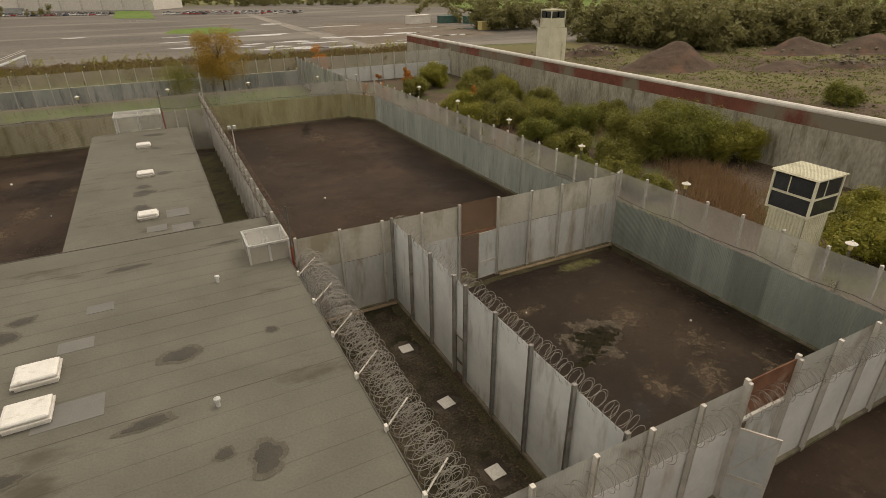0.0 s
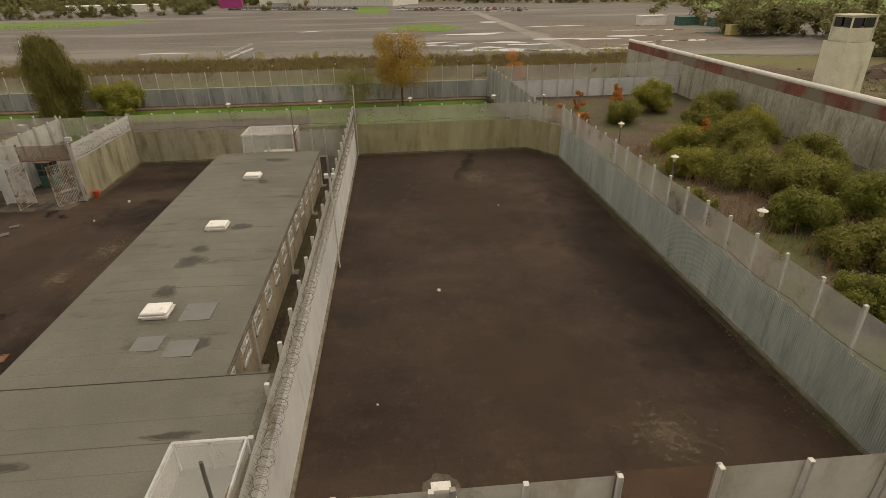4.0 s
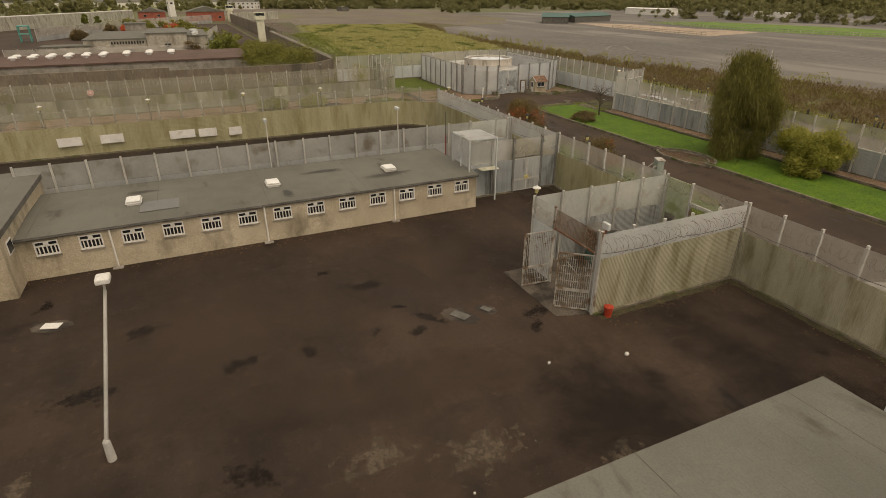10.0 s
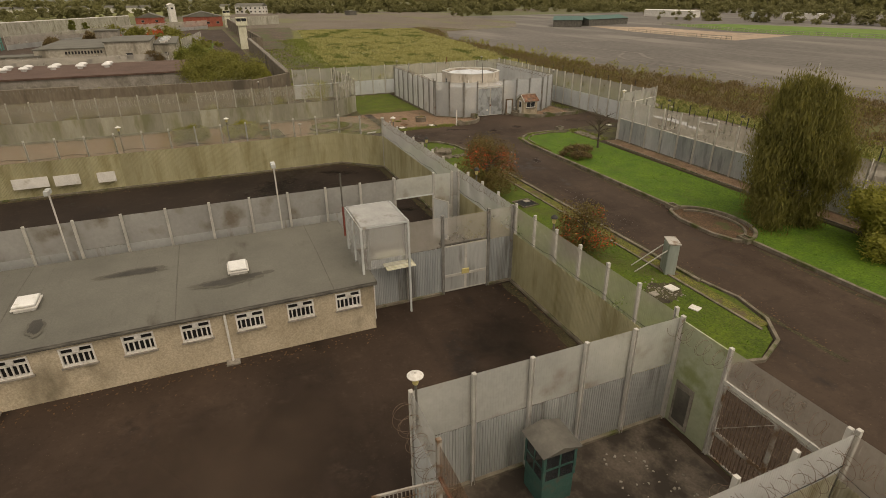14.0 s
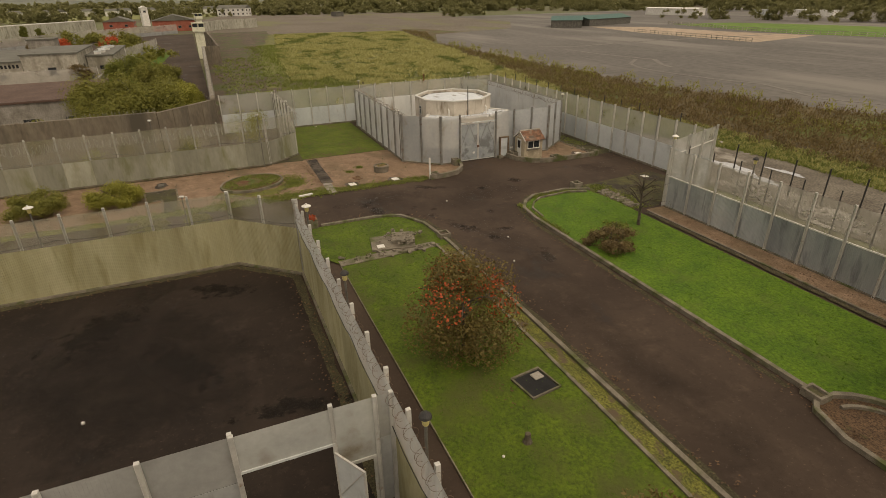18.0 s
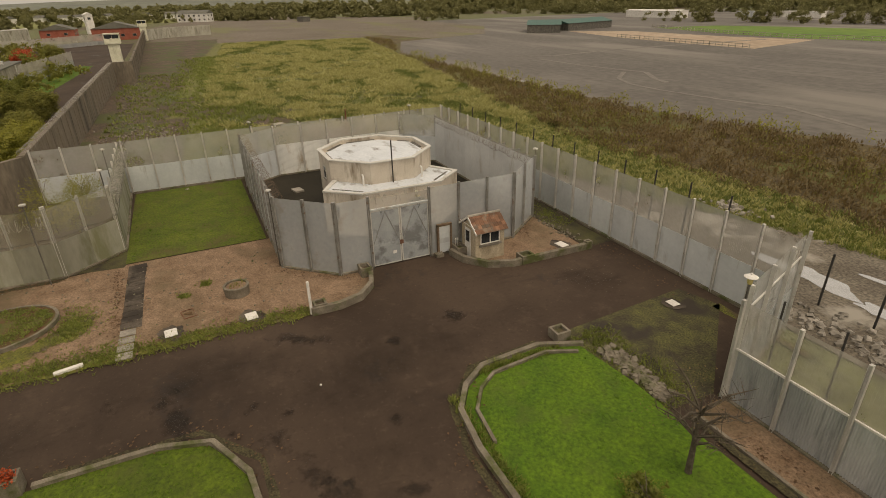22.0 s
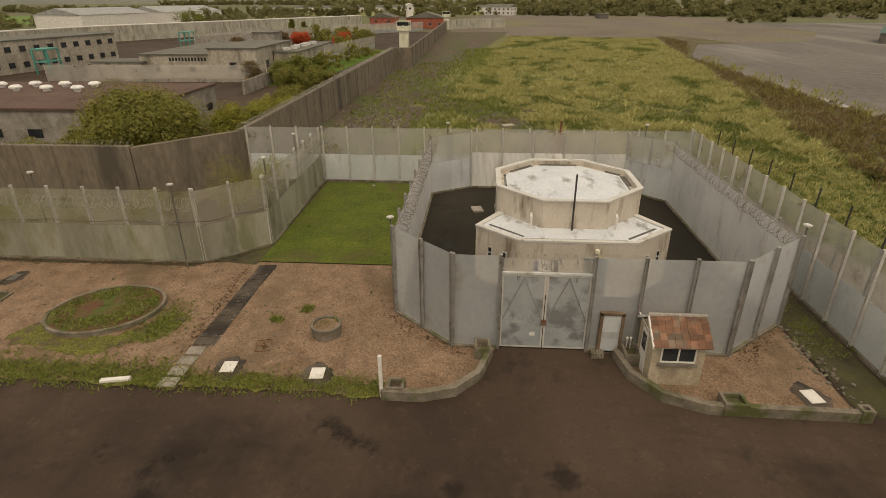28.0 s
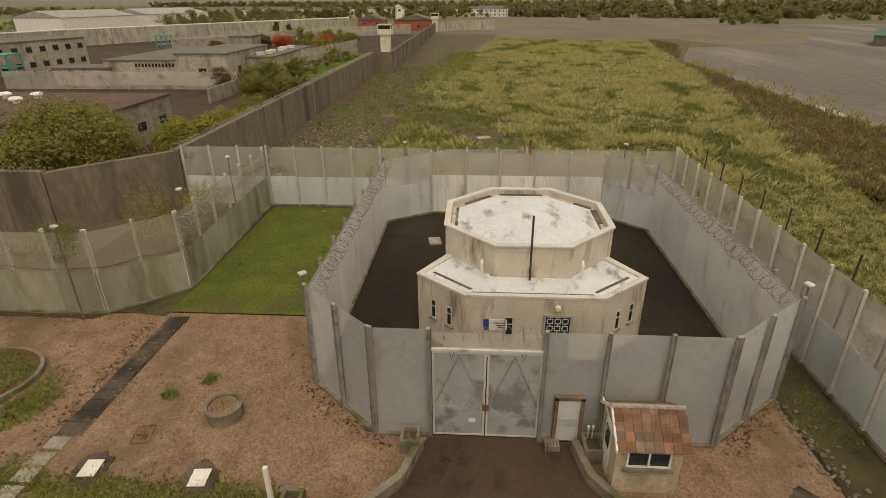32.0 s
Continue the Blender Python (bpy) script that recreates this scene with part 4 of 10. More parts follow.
ground("airfield", [(-420, 240), (-332, 238), (-274, 206), (-257, 160), (-216, 144), (-160, 141), (-108, 141), (-60, 152), (5, 150), (67, 144), (150, 120), (190, 300), (160, 500), (-420, 500)], -0.03, M_AIRFIELD, "wide grey disused airfield asphalt")
# The wide band is a track; the narrow ones are plain pale strips.
for line, w_ in (([(54.5, 142), (53, 200), (55, 392)], 5.0), ([(-185, 165), (-178.7, 174), (-182.8, 198), (-181.4, 223), (-179, 260)], 1.6), ([(-174.5, 167), (-156.8, 166.9), (-147.9, 168.5), (-140, 170), (-132, 164.6), (-126.9, 162.8)], 1.2),
                 ([(-143, 166.8), (-136.2, 159.3), (-129.6, 156.2), (-121.5, 155.5), (-109, 156.5), (-101, 158.9), (-87, 154), (-77.5, 158)], 0.9), ([(-12, 240), (40, 214), (92, 204)], 1.5), ([(-60, 200), (-10, 176), (30, 172)], 1.0), ([(-100, 210), (-40, 192), (20, 186)], 1.2)):
    tagged(new("airfield_strip", mesh_of(band(line, w_, -0.04, 0.0), M_PALE if w_ > 4 else M_STREAK, "strip")), "pale streak across the asphalt", kind="structure")
ground("scrub_ground", [(-257, 160), (-216, 144), (-160, 141), (-108, 141), (-60, 152), (5, 150), (67, 144), (60, 112.6), (-106, 112.6), (-112, 124), (-150, 131), (-195, 139), (-285, 154.5)], -0.035, M_HEATH, "brown heathy ground with patches of grass")
ground("scrub_ground", [(-300, 157), (-257, 160), (-262, 176), (-300, 168)], -0.034, M_HEATH, "scrubby bank beside the airfield")
ground("dusty_asphalt", [(57, 150), (105, 165), (112, 230), (70, 250), (58, 210)], -0.02, M_DUSTY, "dusty brown part of the airfield")
ground("prison_yard_ground", [(-104.9, 68), (-98.6, 61.5), (-98.6, -120), (-330, -160), (-330, 66.4)], -0.06, M_ROAD, "grey-brown tarmac among the prison blocks")
ground("prison_grass", [(-160, 48), (-200, 50), (-236, 54), (-236, 60), (-160, 56)], -0.04, M_GRASS, "strip of bright grass beside a prison block")
APRON = [(-104, 106.3), (12, 106.3), (12, 114.5), (-20, 115.5), (-40, 116.5), (-58, 118.6), (-66, 119.2), (-72, 118.0), (-80, 115.4), (-92, 112.0), (-104, 109.4)]
ground("apron", APRON, -0.02, M_APRON, "broken brown and pale concrete apron outside the fence")
ground("dirt_ground", [(26.6, -60), (51, -60), (51, 96.5), (23.5, 96.5), (23.5, 71), (24.7, 67.4), (25.5, 24.8)], -0.02, M_DIRT, "rough dirt and weeds between fence and wall")
ground("dirt_ground", [(51.4, -30), (180, -30), (150, 118), (60, 140), (51.4, 130)], -0.05, M_CHURN, "bare churned dirt and rubble ground")
ground("dirt_ground", [(-330, 68), (-106, 68), (-106, 80), (-150, 84), (-330, 100)], -0.05, M_DIRT, "stony track beside the wall")
ground("meadow", [(-106, 79), (-106, 107), (-112, 128), (-160, 134.5), (-195, 141), (-285, 155.5), (-300, 100), (-200, 86), (-150, 82)], -0.04, M_ROUGHGRASS, "rough tussocky meadow of pale yellow-green grass")
ground("paddock", [(-252, 283), (-204.5, 272), (-177, 269.5), (-148, 277), (-120, 288), (-110, 330), (-178, 330), (-216, 322), (-243, 312)], 0.0, M_FIELD, "bright green paddock on the airfield")
ground("sand_track", [(-260, 240), (-216, 231), (-184, 229), (-160, 229), (-164.5, 253), (-168, 268), (-195, 261), (-240, 259)], -0.01, M_SAND, "tan sand arena beside the paddock")
ground("paddock", [(6, 232), (26, 218), (35, 234), (26, 256), (10, 250)], 0.02, M_FIELD, "patch of bright grass on the asphalt")
ground("paddock", [(-13, 352), (6.6, 338), (6, 431), (-14, 447)], 0.02, M_FIELD, "patch of bright grass on the asphalt")
ground("paddock", [(170, 300), (205, 230), (225, 125), (420, 60), (600, 400), (250, 500)], -0.03, M_FIELD, "green farm fields behind the trees")
for k, (px, py, prx, pry) in enumerate(((34.5, 205, 12, 2.5), (20, 180, 4, 2), (28, 176, 3, 1.5), (33, 165, 3, 2.5), (56, 183, 6, 2), (38, 158, 6, 3), (28, 160, 4, 1.5), (45, 170, 5, 2), (47, 156, 5, 2), (67, 180, 6, 2),
                                       (80, 186, 8, 2), (64, 156, 6, 1.5), (24, 171, 3, 1.5), (88, 170, 9, 2), (75, 163, 5, 1.5), (14, 186, 4, 1), (-50, 170, 6, 1.6), (95, 205, 10, 2), (70, 230, 9, 2), (110, 190, 9, 2), (-21.5, 230, 4, 2), (10, 214, 4, 1.6), (8, 195, 5, 1.2), (9.6, 176, 5, 1.5), (18.3, 174, 3, 1.2), (0, 321, 6, 3), (49, 259, 5, 3), (40, 177, 6, 2))):
    tagged(new("puddle", mesh_of(blob(px, py, prx, pry, 0.02, k, 30, 0.5), M_PUDDLE, "puddle")), "shallow rain puddle on the asphalt reflecting the sky", "puddle", "puddles")
for k, (px, py, prx, pry) in enumerate(((-67.0, 112.6, 2.6, 1.0), (-62.5, 111.8, 1.2, 0.5), (-63.5, 115.6, 1.5, 0.5), (-146.4, 141.6, 4.0, 1.0))):
    tagged(new("puddle", mesh_of(blob(px, py, prx, pry, 0.0, 80 + k, 30, 0.5), M_PUDDLE, "puddle")), "shallow rain puddle on the broken apron", "puddle", "puddles")

ground("meadow", [(-106, 107), (-92, 111.6), (-80, 115.0), (-72, 117.6), (-66, 118.8), (-58, 118.2), (-40, 116.1), (-20, 115.1), (12, 114.1), (12, 118.5), (-40, 121.0), (-66, 123.0), (-105, 122.5), (-145, 131), (-160, 134.5), (-150, 136), (-112, 128)], -0.032, M_ROUGHGRASS, "rough tussocky meadow of olive and straw-coloured grass")
ground("hardstanding", [(-300, 101), (-330, 73), (-470, 66), (-640, 100), (-640, 190), (-480, 270), (-420, 241), (-332, 239), (-274, 207), (-258, 161), (-292, 156)], -0.055, M_HARD, "old weedy brown hardstanding beyond the meadow")
ground("yard_tarmac", [(-65.1, 20), (-44.2, 20), (-44.2, 70.6), (-62.1, 70.6), (-65.1, 67.3)], 0.003, M_WETYARD, "darker wet tarmac of the far yard")
ground("mossy_corner", [(-90.6, 75.5), (-87.9, 72.4), (-87.5, 75.3), (-88.0, 75.5)], 0.036, M_MOSSY, "mossy earth in the fence corner")
ground("mossy_strip", rect(1.75, 31, 4.15, 62), 0.004, M_MOSSY, "mossy silted strip beside the cell block")
ground("yard_tarmac", [(9.9, 7.8), (25.8, 7.8), (25.4, 24.6), (9.9, 24.6)], 0.003, M_YARD, "dark patchy wet tarmac of the first yard")
ground("yard_slab", [(-43.6, 64.9), (-36.5, 64.9), (-36.5, 70.6), (-43.6, 70.6)], 0.004, M_SMALLYARD, "stained grey concrete of the small yard")
ground("corridor_floor", rect(4.5, 8, 9.4, 24.5), 0.004, M_CORRIDOR, "silted brown concrete floor of the narrow yard")
ground("farm_field", [(-358, -184), (-447, -205), (-503, -150), (-620, -260), (-560, -420), (-400, -330)], -0.05, M_FIELD, "green farm field beyond the prison")
ground("farm_field", [(-560, -60), (-900, -200), (-900, 200), (-600, 120)], -0.05, M_PASTURE, "pale yellow-green pasture beyond the prison")
ground("farm_field", [(-300, 540), (300, 560), (500, 900), (-700, 800)], -0.05, M_PASTURE, "pale yellow-green pasture beyond the airfield")

# lawns and beds beside the road
LAWN_L = [(-62.2, 73.2), (-27.6, 73.2), (-25.4, 75.2), (-24.7, 77.8), (-25.6, 79.7), (-27.1, 80.8), (-29.2, 81.3), (-31.5, 81.0), (-62.5, 81.0), (-66.2, 80.6), (-68.4, 79.2), (-68.9, 77.5), (-68.9, 70.2), (-66.2, 69.6), (-64.2, 72.0)]
BED = [(-38.0 + 3.4 * math.cos(radians(a)), 88.6 + 2.5 * math.sin(radians(a))) for a in range(180, -1, -15)]
LAWN_R = [(-63.5, 88.6), *BED, (21.5, 88.6), (21.5, 96.4), (-64.0, 96.4), (-67.2, 96.0), (-68.0, 94.2), (-67.7, 91.0), (-66.9, 89.8), (-65.6, 88.9)]
ground("lawn", LAWN_L, 0.06, M_GRASSOLD, "bright green mown lawn beside the road")
ground("lawn", LAWN_R, 0.06, M_GRASS, "bright green mown lawn beside the road")
ground("lawn", rect(-103.8, 75.4, -88.0, 84.4), 0.04, M_GRASSDULL, "bright green grass plot beside the fence")
ground("lawn", rect(-2.5, 72.6, 22, 88.6), 0.05, M_GRASS, "bright green grass behind the yard fence")
ground("concrete_patch", [(-16, 72.4), (-3, 72.4), (-3, 80), (-12, 80.5)], 0.0, M_PALE, "broken pale concrete patch")
ground("gravel_bed", [(-87.6, 20), (-76.3, 20), (-76.3, 85.2), (-76.5, 87.2), (-77.5, 88.7), (-79.9, 89.7), (-79.9, 87.7), (-82.8, 84.7), (-87.9, 84.7), (-87.9, 74.6), (-87.6, 72)], 0.03, M_GRAVEL, "brown gravel forecourt with weeds")
ground("gravel_bed", [(-79.9, 95.2), (-78.0, 95.5), (-76.6, 96.5), (-76.1, 98), (-76.1, 103.5), (-82.5, 103.5), (-80.0, 100.0)], 0.03, M_GRAVEL, "brown gravel corner behind the low wall")
ground("gravel_strip", rect(-61.5, 97.3, 22, 99.1), 0.05, M_GRAVEL, "reddish gravel strip along the fence")
ground("gravel_strip", rect(-61.7, 71.1, -24.2, 72.2), 0.0, M_GRAVEL, "reddish gravel strip along the fence")
ground("gravel_bed", [*BED, (-34.9, 87.7), (-36.5, 87.2), (-39.5, 87.2), (-41.1, 87.7)], 0.03, M_LITTER, "round brown gravel bed cut into the lawn")
ground("weedy_patch", [(-68.6, 95.8), (-62.0, 96.6), (-61.9, 98.9), (-66.9, 105.2), (-69.2, 104.6), (-68.9, 100)], 0.0, M_WEEDY, "mossy weedy ground at the road end")
ground("fence_verge", rect(-104, 103.7, -76.2, 105.7), 0.0, M_MOSSY, "mossy brown verge between two fences")
ground("compound_tarmac", [(-103.2, 88), (-101.2, 84.8), (-82.7, 84.8), (-80.0, 87.7), (-80.0, 100.0), (-82.6, 103.4), (-100.2, 103.4), (-103.0, 100.5)], 0.02, M_COMPOUND, "dark damp tarmac round the round building")


def kerb(name, line, w, h, label, material=M_KERB, cat="kerb"):
    return tagged(new(name, mesh_of(band(line, w, -0.05, h), material, name)), label, cat, kind="structure")


kerb("kerb", [(-31.5, 80.95), (-62.5, 80.85), (-66.2, 80.5), (-68.4, 79.4), (-69.0, 77.5), (-69.0, 73.4)], 0.22, 0.22, "low mossy concrete kerb round the lawn")
kerb("kerb", [(-62.4, 79.9), (-26.4, 79.9)], 0.16, 0.14, "low mossy concrete kerb round the lawn")
kerb("kerb", [(-62.2, 73.2), (-27.6, 73.2)], 0.05, 0.075, "thin edge of the lawn")
kerb("kerb", [(-27.6, 73.1), (-25.3, 75.1), (-24.55, 77.8), (-25.4, 79.8), (-27.0, 81.0), (-29.2, 81.5), (-31.5, 81.1)], 0.18, 0.16, "low mossy concrete kerb round the lawn")
kerb("kerb", [(21.5, 88.5), *BED[::-1], (-63.5, 88.5), (-65.7, 88.8), (-67.0, 89.7), (-67.9, 91.0), (-68.1, 94.2), (-67.2, 96.2)], 0.24, 0.22, "low mossy concrete kerb round the lawn")
kerb("kerb", [(-63.5, 89.15), (-65.4, 89.4), (-66.5, 90.2), (-67.2, 91.2), (-67.45, 94.2), (-66.8, 95.6)], 0.14, 0.2, "inner low kerb of the narrow bed round the lawn end")
kerb("kerb", [(-41.5, 88.4), (-41.0, 87.7), (-39.5, 87.2), (-36.5, 87.2), (-35.0, 87.7), (-34.5, 88.4)], 0.22, 0.2, "low mossy concrete kerb round the gravel bed")
kerb("kerb", [(-38.0 + 2.7 * math.cos(radians(a)), 88.6 + 1.9 * math.sin(radians(a))) for a in range(175, 4, -10)], 0.16, 0.16, "inner brick ring of the round bed")
kerb("kerb", [(-61.2, 97.2), (22, 97.2)], 0.14, 0.12, "dark edging along the gravel strip")
kerb("kerb", [(-61.7, 72.25), (-24.2, 72.25)], 0.1, 0.1, "thin edging along the gravel strip")
kerb("low_wall", [(-76.1, 85.0), (-76.1, 86.6), (-76.5, 87.9), (-77.6, 88.9), (-79.3, 89.4)], 0.28, 0.42, "low curved block wall beside the gates", cat="wall")
kerb("low_wall", [(-79.5, 95.0), (-78.0, 95.3), (-76.7, 96.3), (-76.1, 97.8), (-76.0, 103.6)], 0.28, 0.42, "low curved block wall beside the gates", cat="wall")

# ---- fences of the yards ----
GREEN = dict(h=4.75, clad=3.1, clad_mat=M_CLADGREEN, mesh_mat=M_MESHTHIN, bay=2.2)
fence((25.35, 24.8), (24.5, 67.2), "tall pale grey-green corrugated fence with mesh top", clad=3.1, clad_mat=M_CLADPALE, side=-1, h=4.95, bay=2.15)
fence((26.5, -14), (25.5, 24.8), "tall grey-green corrugated fence with mesh top and cables", clad=3.15, clad_mat=M_CLADTEAL, side=-1, h=5.05, bay=2.15)
fence((24.5, 67.2), (22.0, 70.6), "short slanting corner of algae-stained fence", side=-1, **GREEN)
fence((22.0, 70.7), (4.3, 70.7), "tall algae-stained corrugated fence with mesh top", side=-1, **GREEN)
fence((4.3, 70.7), (-17.2, 70.7), "tall algae-stained corrugated fence with mesh top and razor wire", side=-1, coil=1, coil_r=0.28, coil_pitch=0.26, wire=0.007, coil_mat=M_RUSTWIRE, coil_z=4.2, coil_y=0.25, **{**GREEN, "clad_mat": M_CLADMOSS})
fence((-24.0, 70.9), (-36.2, 70.9), "tall algae-stained corrugated fence with mesh top", side=-1, **GREEN)
fence((-36.2, 70.9), (-62.0, 70.9), "tall algae-stained corrugated fence with mesh top and razor wire", side=-1, coil=1, coil_r=0.2, coil_pitch=0.3, coil_mat=M_RUSTWIRE, wire=0.007, coil_z=4.5, coil_y=0.05, **{**GREEN, "mesh_mat": M_BRIGHTMESH})
fence((-62.0, 70.8), (-65.2, 67.3), "short slanting corner of algae-stained fence", side=-1, **{**GREEN, "mesh_mat": M_MESHDULL})
fence((-65.2, 67.3), (-65.2, -20), "tall algae-stained corrugated fence with mesh top", side=-1, coil=1, coil_r=0.22, coil_pitch=0.3, coil_mat=M_RUSTWIRE, wire=0.006, coil_z=4.5, coil_y=0.05, **{**GREEN, "mesh_mat": M_MESHDULL})
yard_fence = fence((4.4, 24.8), (25.3, 24.8), "tall pale steel-sheet fence with rusty feet and an open door", h=4.95, clad=3.1, clad_mat=M_YARDSHEET, mesh_mat=M_ALGMESH, corrugated=False, side=-1, gaps=((9.2, 11.8),), cable=False, bay=2.05)
for xa_, xb_ in ((0.0, 9.1), (11.9, 20.9)):
    part("silt_foot", box(xa_, -0.42, 0.0, xb_, -0.15, 0.09, bevel=0.03), M_SANDY, yard_fence, "sandy silt along the fence foot")
fence((9.6, 7.6), (9.6, 24.7), "tall grey steel-sheet fence topped with razor wire", h=5.0, clad=4.9, clad_mat=M_SHEETBRIGHT, corrugated=False, side=1, coil=1, coil_y=-0.25, post_mat=M_GREYPOST, cable=False, bay=2.2, gaps=((9.15, 10.1),))
fence((4.1, 7.5), (25.8, 7.5), "tall pale sheeted fence with mesh and razor wire on top", h=5.0, clad=3.3, clad_mat=M_WHITESHEET, mesh_mat=M_DENSE, corrugated=False, side=-1, coil=1, coil_z=4.3, coil_y=-0.3, gaps=((10.2, 12.7),), bay=2.1)
fence((4.3, 25.0), (4.3, 70.5), "tall pale fence beside the cell block with tangled razor wire", h=4.7, clad=3.4, clad_mat=M_WHITESHEET, mesh_mat=M_DENSE, corrugated=False, side=1, coil=2, coil_r=0.2, wire=0.0045, coil_mat=M_RUSTWIRE, coil_z=4.3, coil_y=-0.3, cable=False, bay=2.15)
fence((-17.2, 60.2), (-17.2, 70.6), "algae-stained corrugated side of the gate pen", side=1, coil=2, coil_r=0.38, coil_pitch=0.44, wire=0.0065, coil_mat=M_RUSTWIRE, coil_z=4.1, coil_y=-0.3, h=4.8, clad=3.4, clad_mat=M_CLADMOSS, mesh_mat=M_BRIGHTMESH, bay=2.15)
fence((-23.6, 60.2), (-23.6, 70.8), "grey corrugated side of the gate pen", side=-1, h=4.7, clad=2.65, clad_mat=M_CLAD, mesh_mat=M_DENSE, cable=False, bay=2.15)
fence((-36.3, 62.3), (-36.3, 70.8), "blue-grey corrugated fence with double gates", h=4.7, clad=2.9, clad_mat=M_CLADSTREAK, mesh_mat=M_MESHTHIN, side=-1, gaps=((4.2, 7.0),), post_mat=M_GREYPOST, cable=False, bay=2.0)
fence((-43.9, 30.0), (-43.9, 70.8), "tall grey mesh fence behind the cell block", h=4.6, clad=2.9, clad_mat=M_GREYSHEET, mesh_mat=M_GREYMESH, corrugated=False, side=-1, gaps=((36.2, 40.3),), cable=False, bay=2.25)
fence((-0.2, 63.4), (4.2, 63.4), "short mesh fence with a small door at the block end", h=4.4, clad=0, side=-1, gaps=((1.3, 2.4),), cable=False, bay=1.5)

# ---- fences beyond the yards ----
long_fence = fence((-61.6, 99.1), (22.4, 99.1), "long blue-grey corrugated fence with mesh top, white rail and dark posts", h=4.6, clad=2.45, clad_mat=M_CLADBLUE, mesh_mat=M_MESHTHIN, side=-1, cable=False, bay=2.25)
part("mid_rail", box(0.0, -0.05, 2.46, 84.0, 0.03, 2.54), M_WHITE, long_fence, "white rail over the sheeting")
dark_post = mesh_of(tube([(0, 0, 0), (0, 0, 5.05)], 0.04, 6), M_CABLE, "wire_post")
for k in range(37):
    part("wire_post", dark_post, M_CABLE, long_fence, "slender dark post", at=(1.1 + 2.25 * k, 0.55, 0))
corner_fence = fence((-61.6, 99.1), (-63.85, 105.9), "tall pale mesh fence closing the road corner", h=5.25, clad=2.4, clad_mat=M_CLADBLUE, mesh_mat=M_MESH, side=-1, cable=False, bay=2.3)
part("mid_rail", box(0.0, -0.04, 4.05, 7.1, 0.04, 4.12), M_POST, corner_fence, "thin steel rail")
fence((-63.9, 106.0), (-104.3, 106.0), "tall grey fence with mesh top and dark posts", h=4.8, clad=2.5, clad_mat=M_SHEET, corrugated=False, side=1, cable=False, bay=2.15)
fence((22.6, 98.8), (23.4, 70.9), "old brown corrugated fence", h=4.6, clad=4.5, clad_mat=M_CLAD, side=-1, cable=False)
fence((23.2, 96.6), (51, 96.6), "pale fence at the end of the scrub ground", h=4.7, clad=2.6, clad_mat=M_SHEET, corrugated=False, side=-1, cable=False)
fence((-104.3, 106.0), (-104.3, 68.6), "tall grey mesh fence behind the round building", h=4.7, clad=2.4, clad_mat=M_SHEET, corrugated=False, side=1, cable=False, bay=2.15)
fence((-87.7, -10), (-87.7, 72.1), "grey mesh fence before the dark wall with razor wire", h=4.6, clad=2.4, clad_mat=M_CLADDULL, mesh_mat=M_MESHDULL, corrugated=False, side=1, coil=1, coil_z=3.9, coil_y=-0.3, bay=2.2)
fence((-87.7, 72.1), (-90.5, 75.3), "slanting corner of the grey mesh fence", h=4.6, clad=2.4, clad_mat=M_CLADDULL, mesh_mat=M_MESHDULL, corrugated=False, side=1, cable=True)
fence((-90.5, 75.3), (-104.2, 75.0), "grey mesh fence beside the grass plot", h=4.6, clad=2.4, clad_mat=M_CLADDULL, mesh_mat=M_MESHDULL, corrugated=False, side=1, coil=1, coil_z=4.0, coil_y=-0.3)

# compound of the round building
CF = dict(h=4.7, clad=0, clad_mat=M_SHEET, mesh_mat=M_COMPMESH, corrugated=False, post_mat=M_GREYPOST, cable=False, bay=2.15)
fence((-82.7, 84.7), (-81.3, 86.2), "grey front fence of the round building's compound", side=-1, **CF)
fence((-81.3, 86.2), (-79.9, 87.7), "grey front fence of the round building's compound", side=-1, **CF)
fence((-79.9, 87.7), (-79.9, 89.75), "grey front fence of the round building's compound", side=-1, **CF)
fence((-79.9, 93.75), (-79.9, 100.0), "grey front fence of the compound with a small door", side=-1, **CF)
fence((-79.9, 100.0), (-81.3, 101.7), "grey front fence of the round building's compound", side=-1, **CF)
fence((-81.3, 101.7), (-82.6, 103.4), "grey front fence of the round building's compound", side=-1, **CF)
CS = dict(h=4.7, clad=4.55, clad_mat=M_WHITESHEET, corrugated=False, post_mat=M_GREYPOST, cable=False, bay=2.2)
fence((-101.2, 84.8), (-82.7, 84.7), "pale sheeted side fence of the compound topped with razor wire", side=-1, coil=1, coil_r=0.3, coil_pitch=0.34, wire=0.009, coil_mat=M_RUSTWIRE, coil_z=4.45, coil_y=0.3, **CS)
fence((-82.6, 103.4), (-100.3, 103.4), "pale sheeted side fence of the compound topped with razor wire", side=-1, coil=1, coil_r=0.3, coil_pitch=0.34, wire=0.009, coil_mat=M_RUSTWIRE, coil_z=4.45, coil_y=0.3, **CS)
fence((-103.2, 88.0), (-101.2, 84.8), "grey slanting corner fence of the compound", side=-1, **{**CS, "clad_mat": M_SHEET, "clad": 2.6})
fence((-100.3, 103.4), (-103.1, 100.6), "grey slanting corner fence of the compound", side=-1, **{**CS, "clad_mat": M_SHEET, "clad": 2.6})
fence((-103.2, 100.6), (-103.2, 88.0), "pale corrugated back fence of the compound with mesh above", h=4.7, clad=3.0, clad_mat=M_RIBPALE, side=1, cable=False, mesh_mat=M_MESHTHIN)


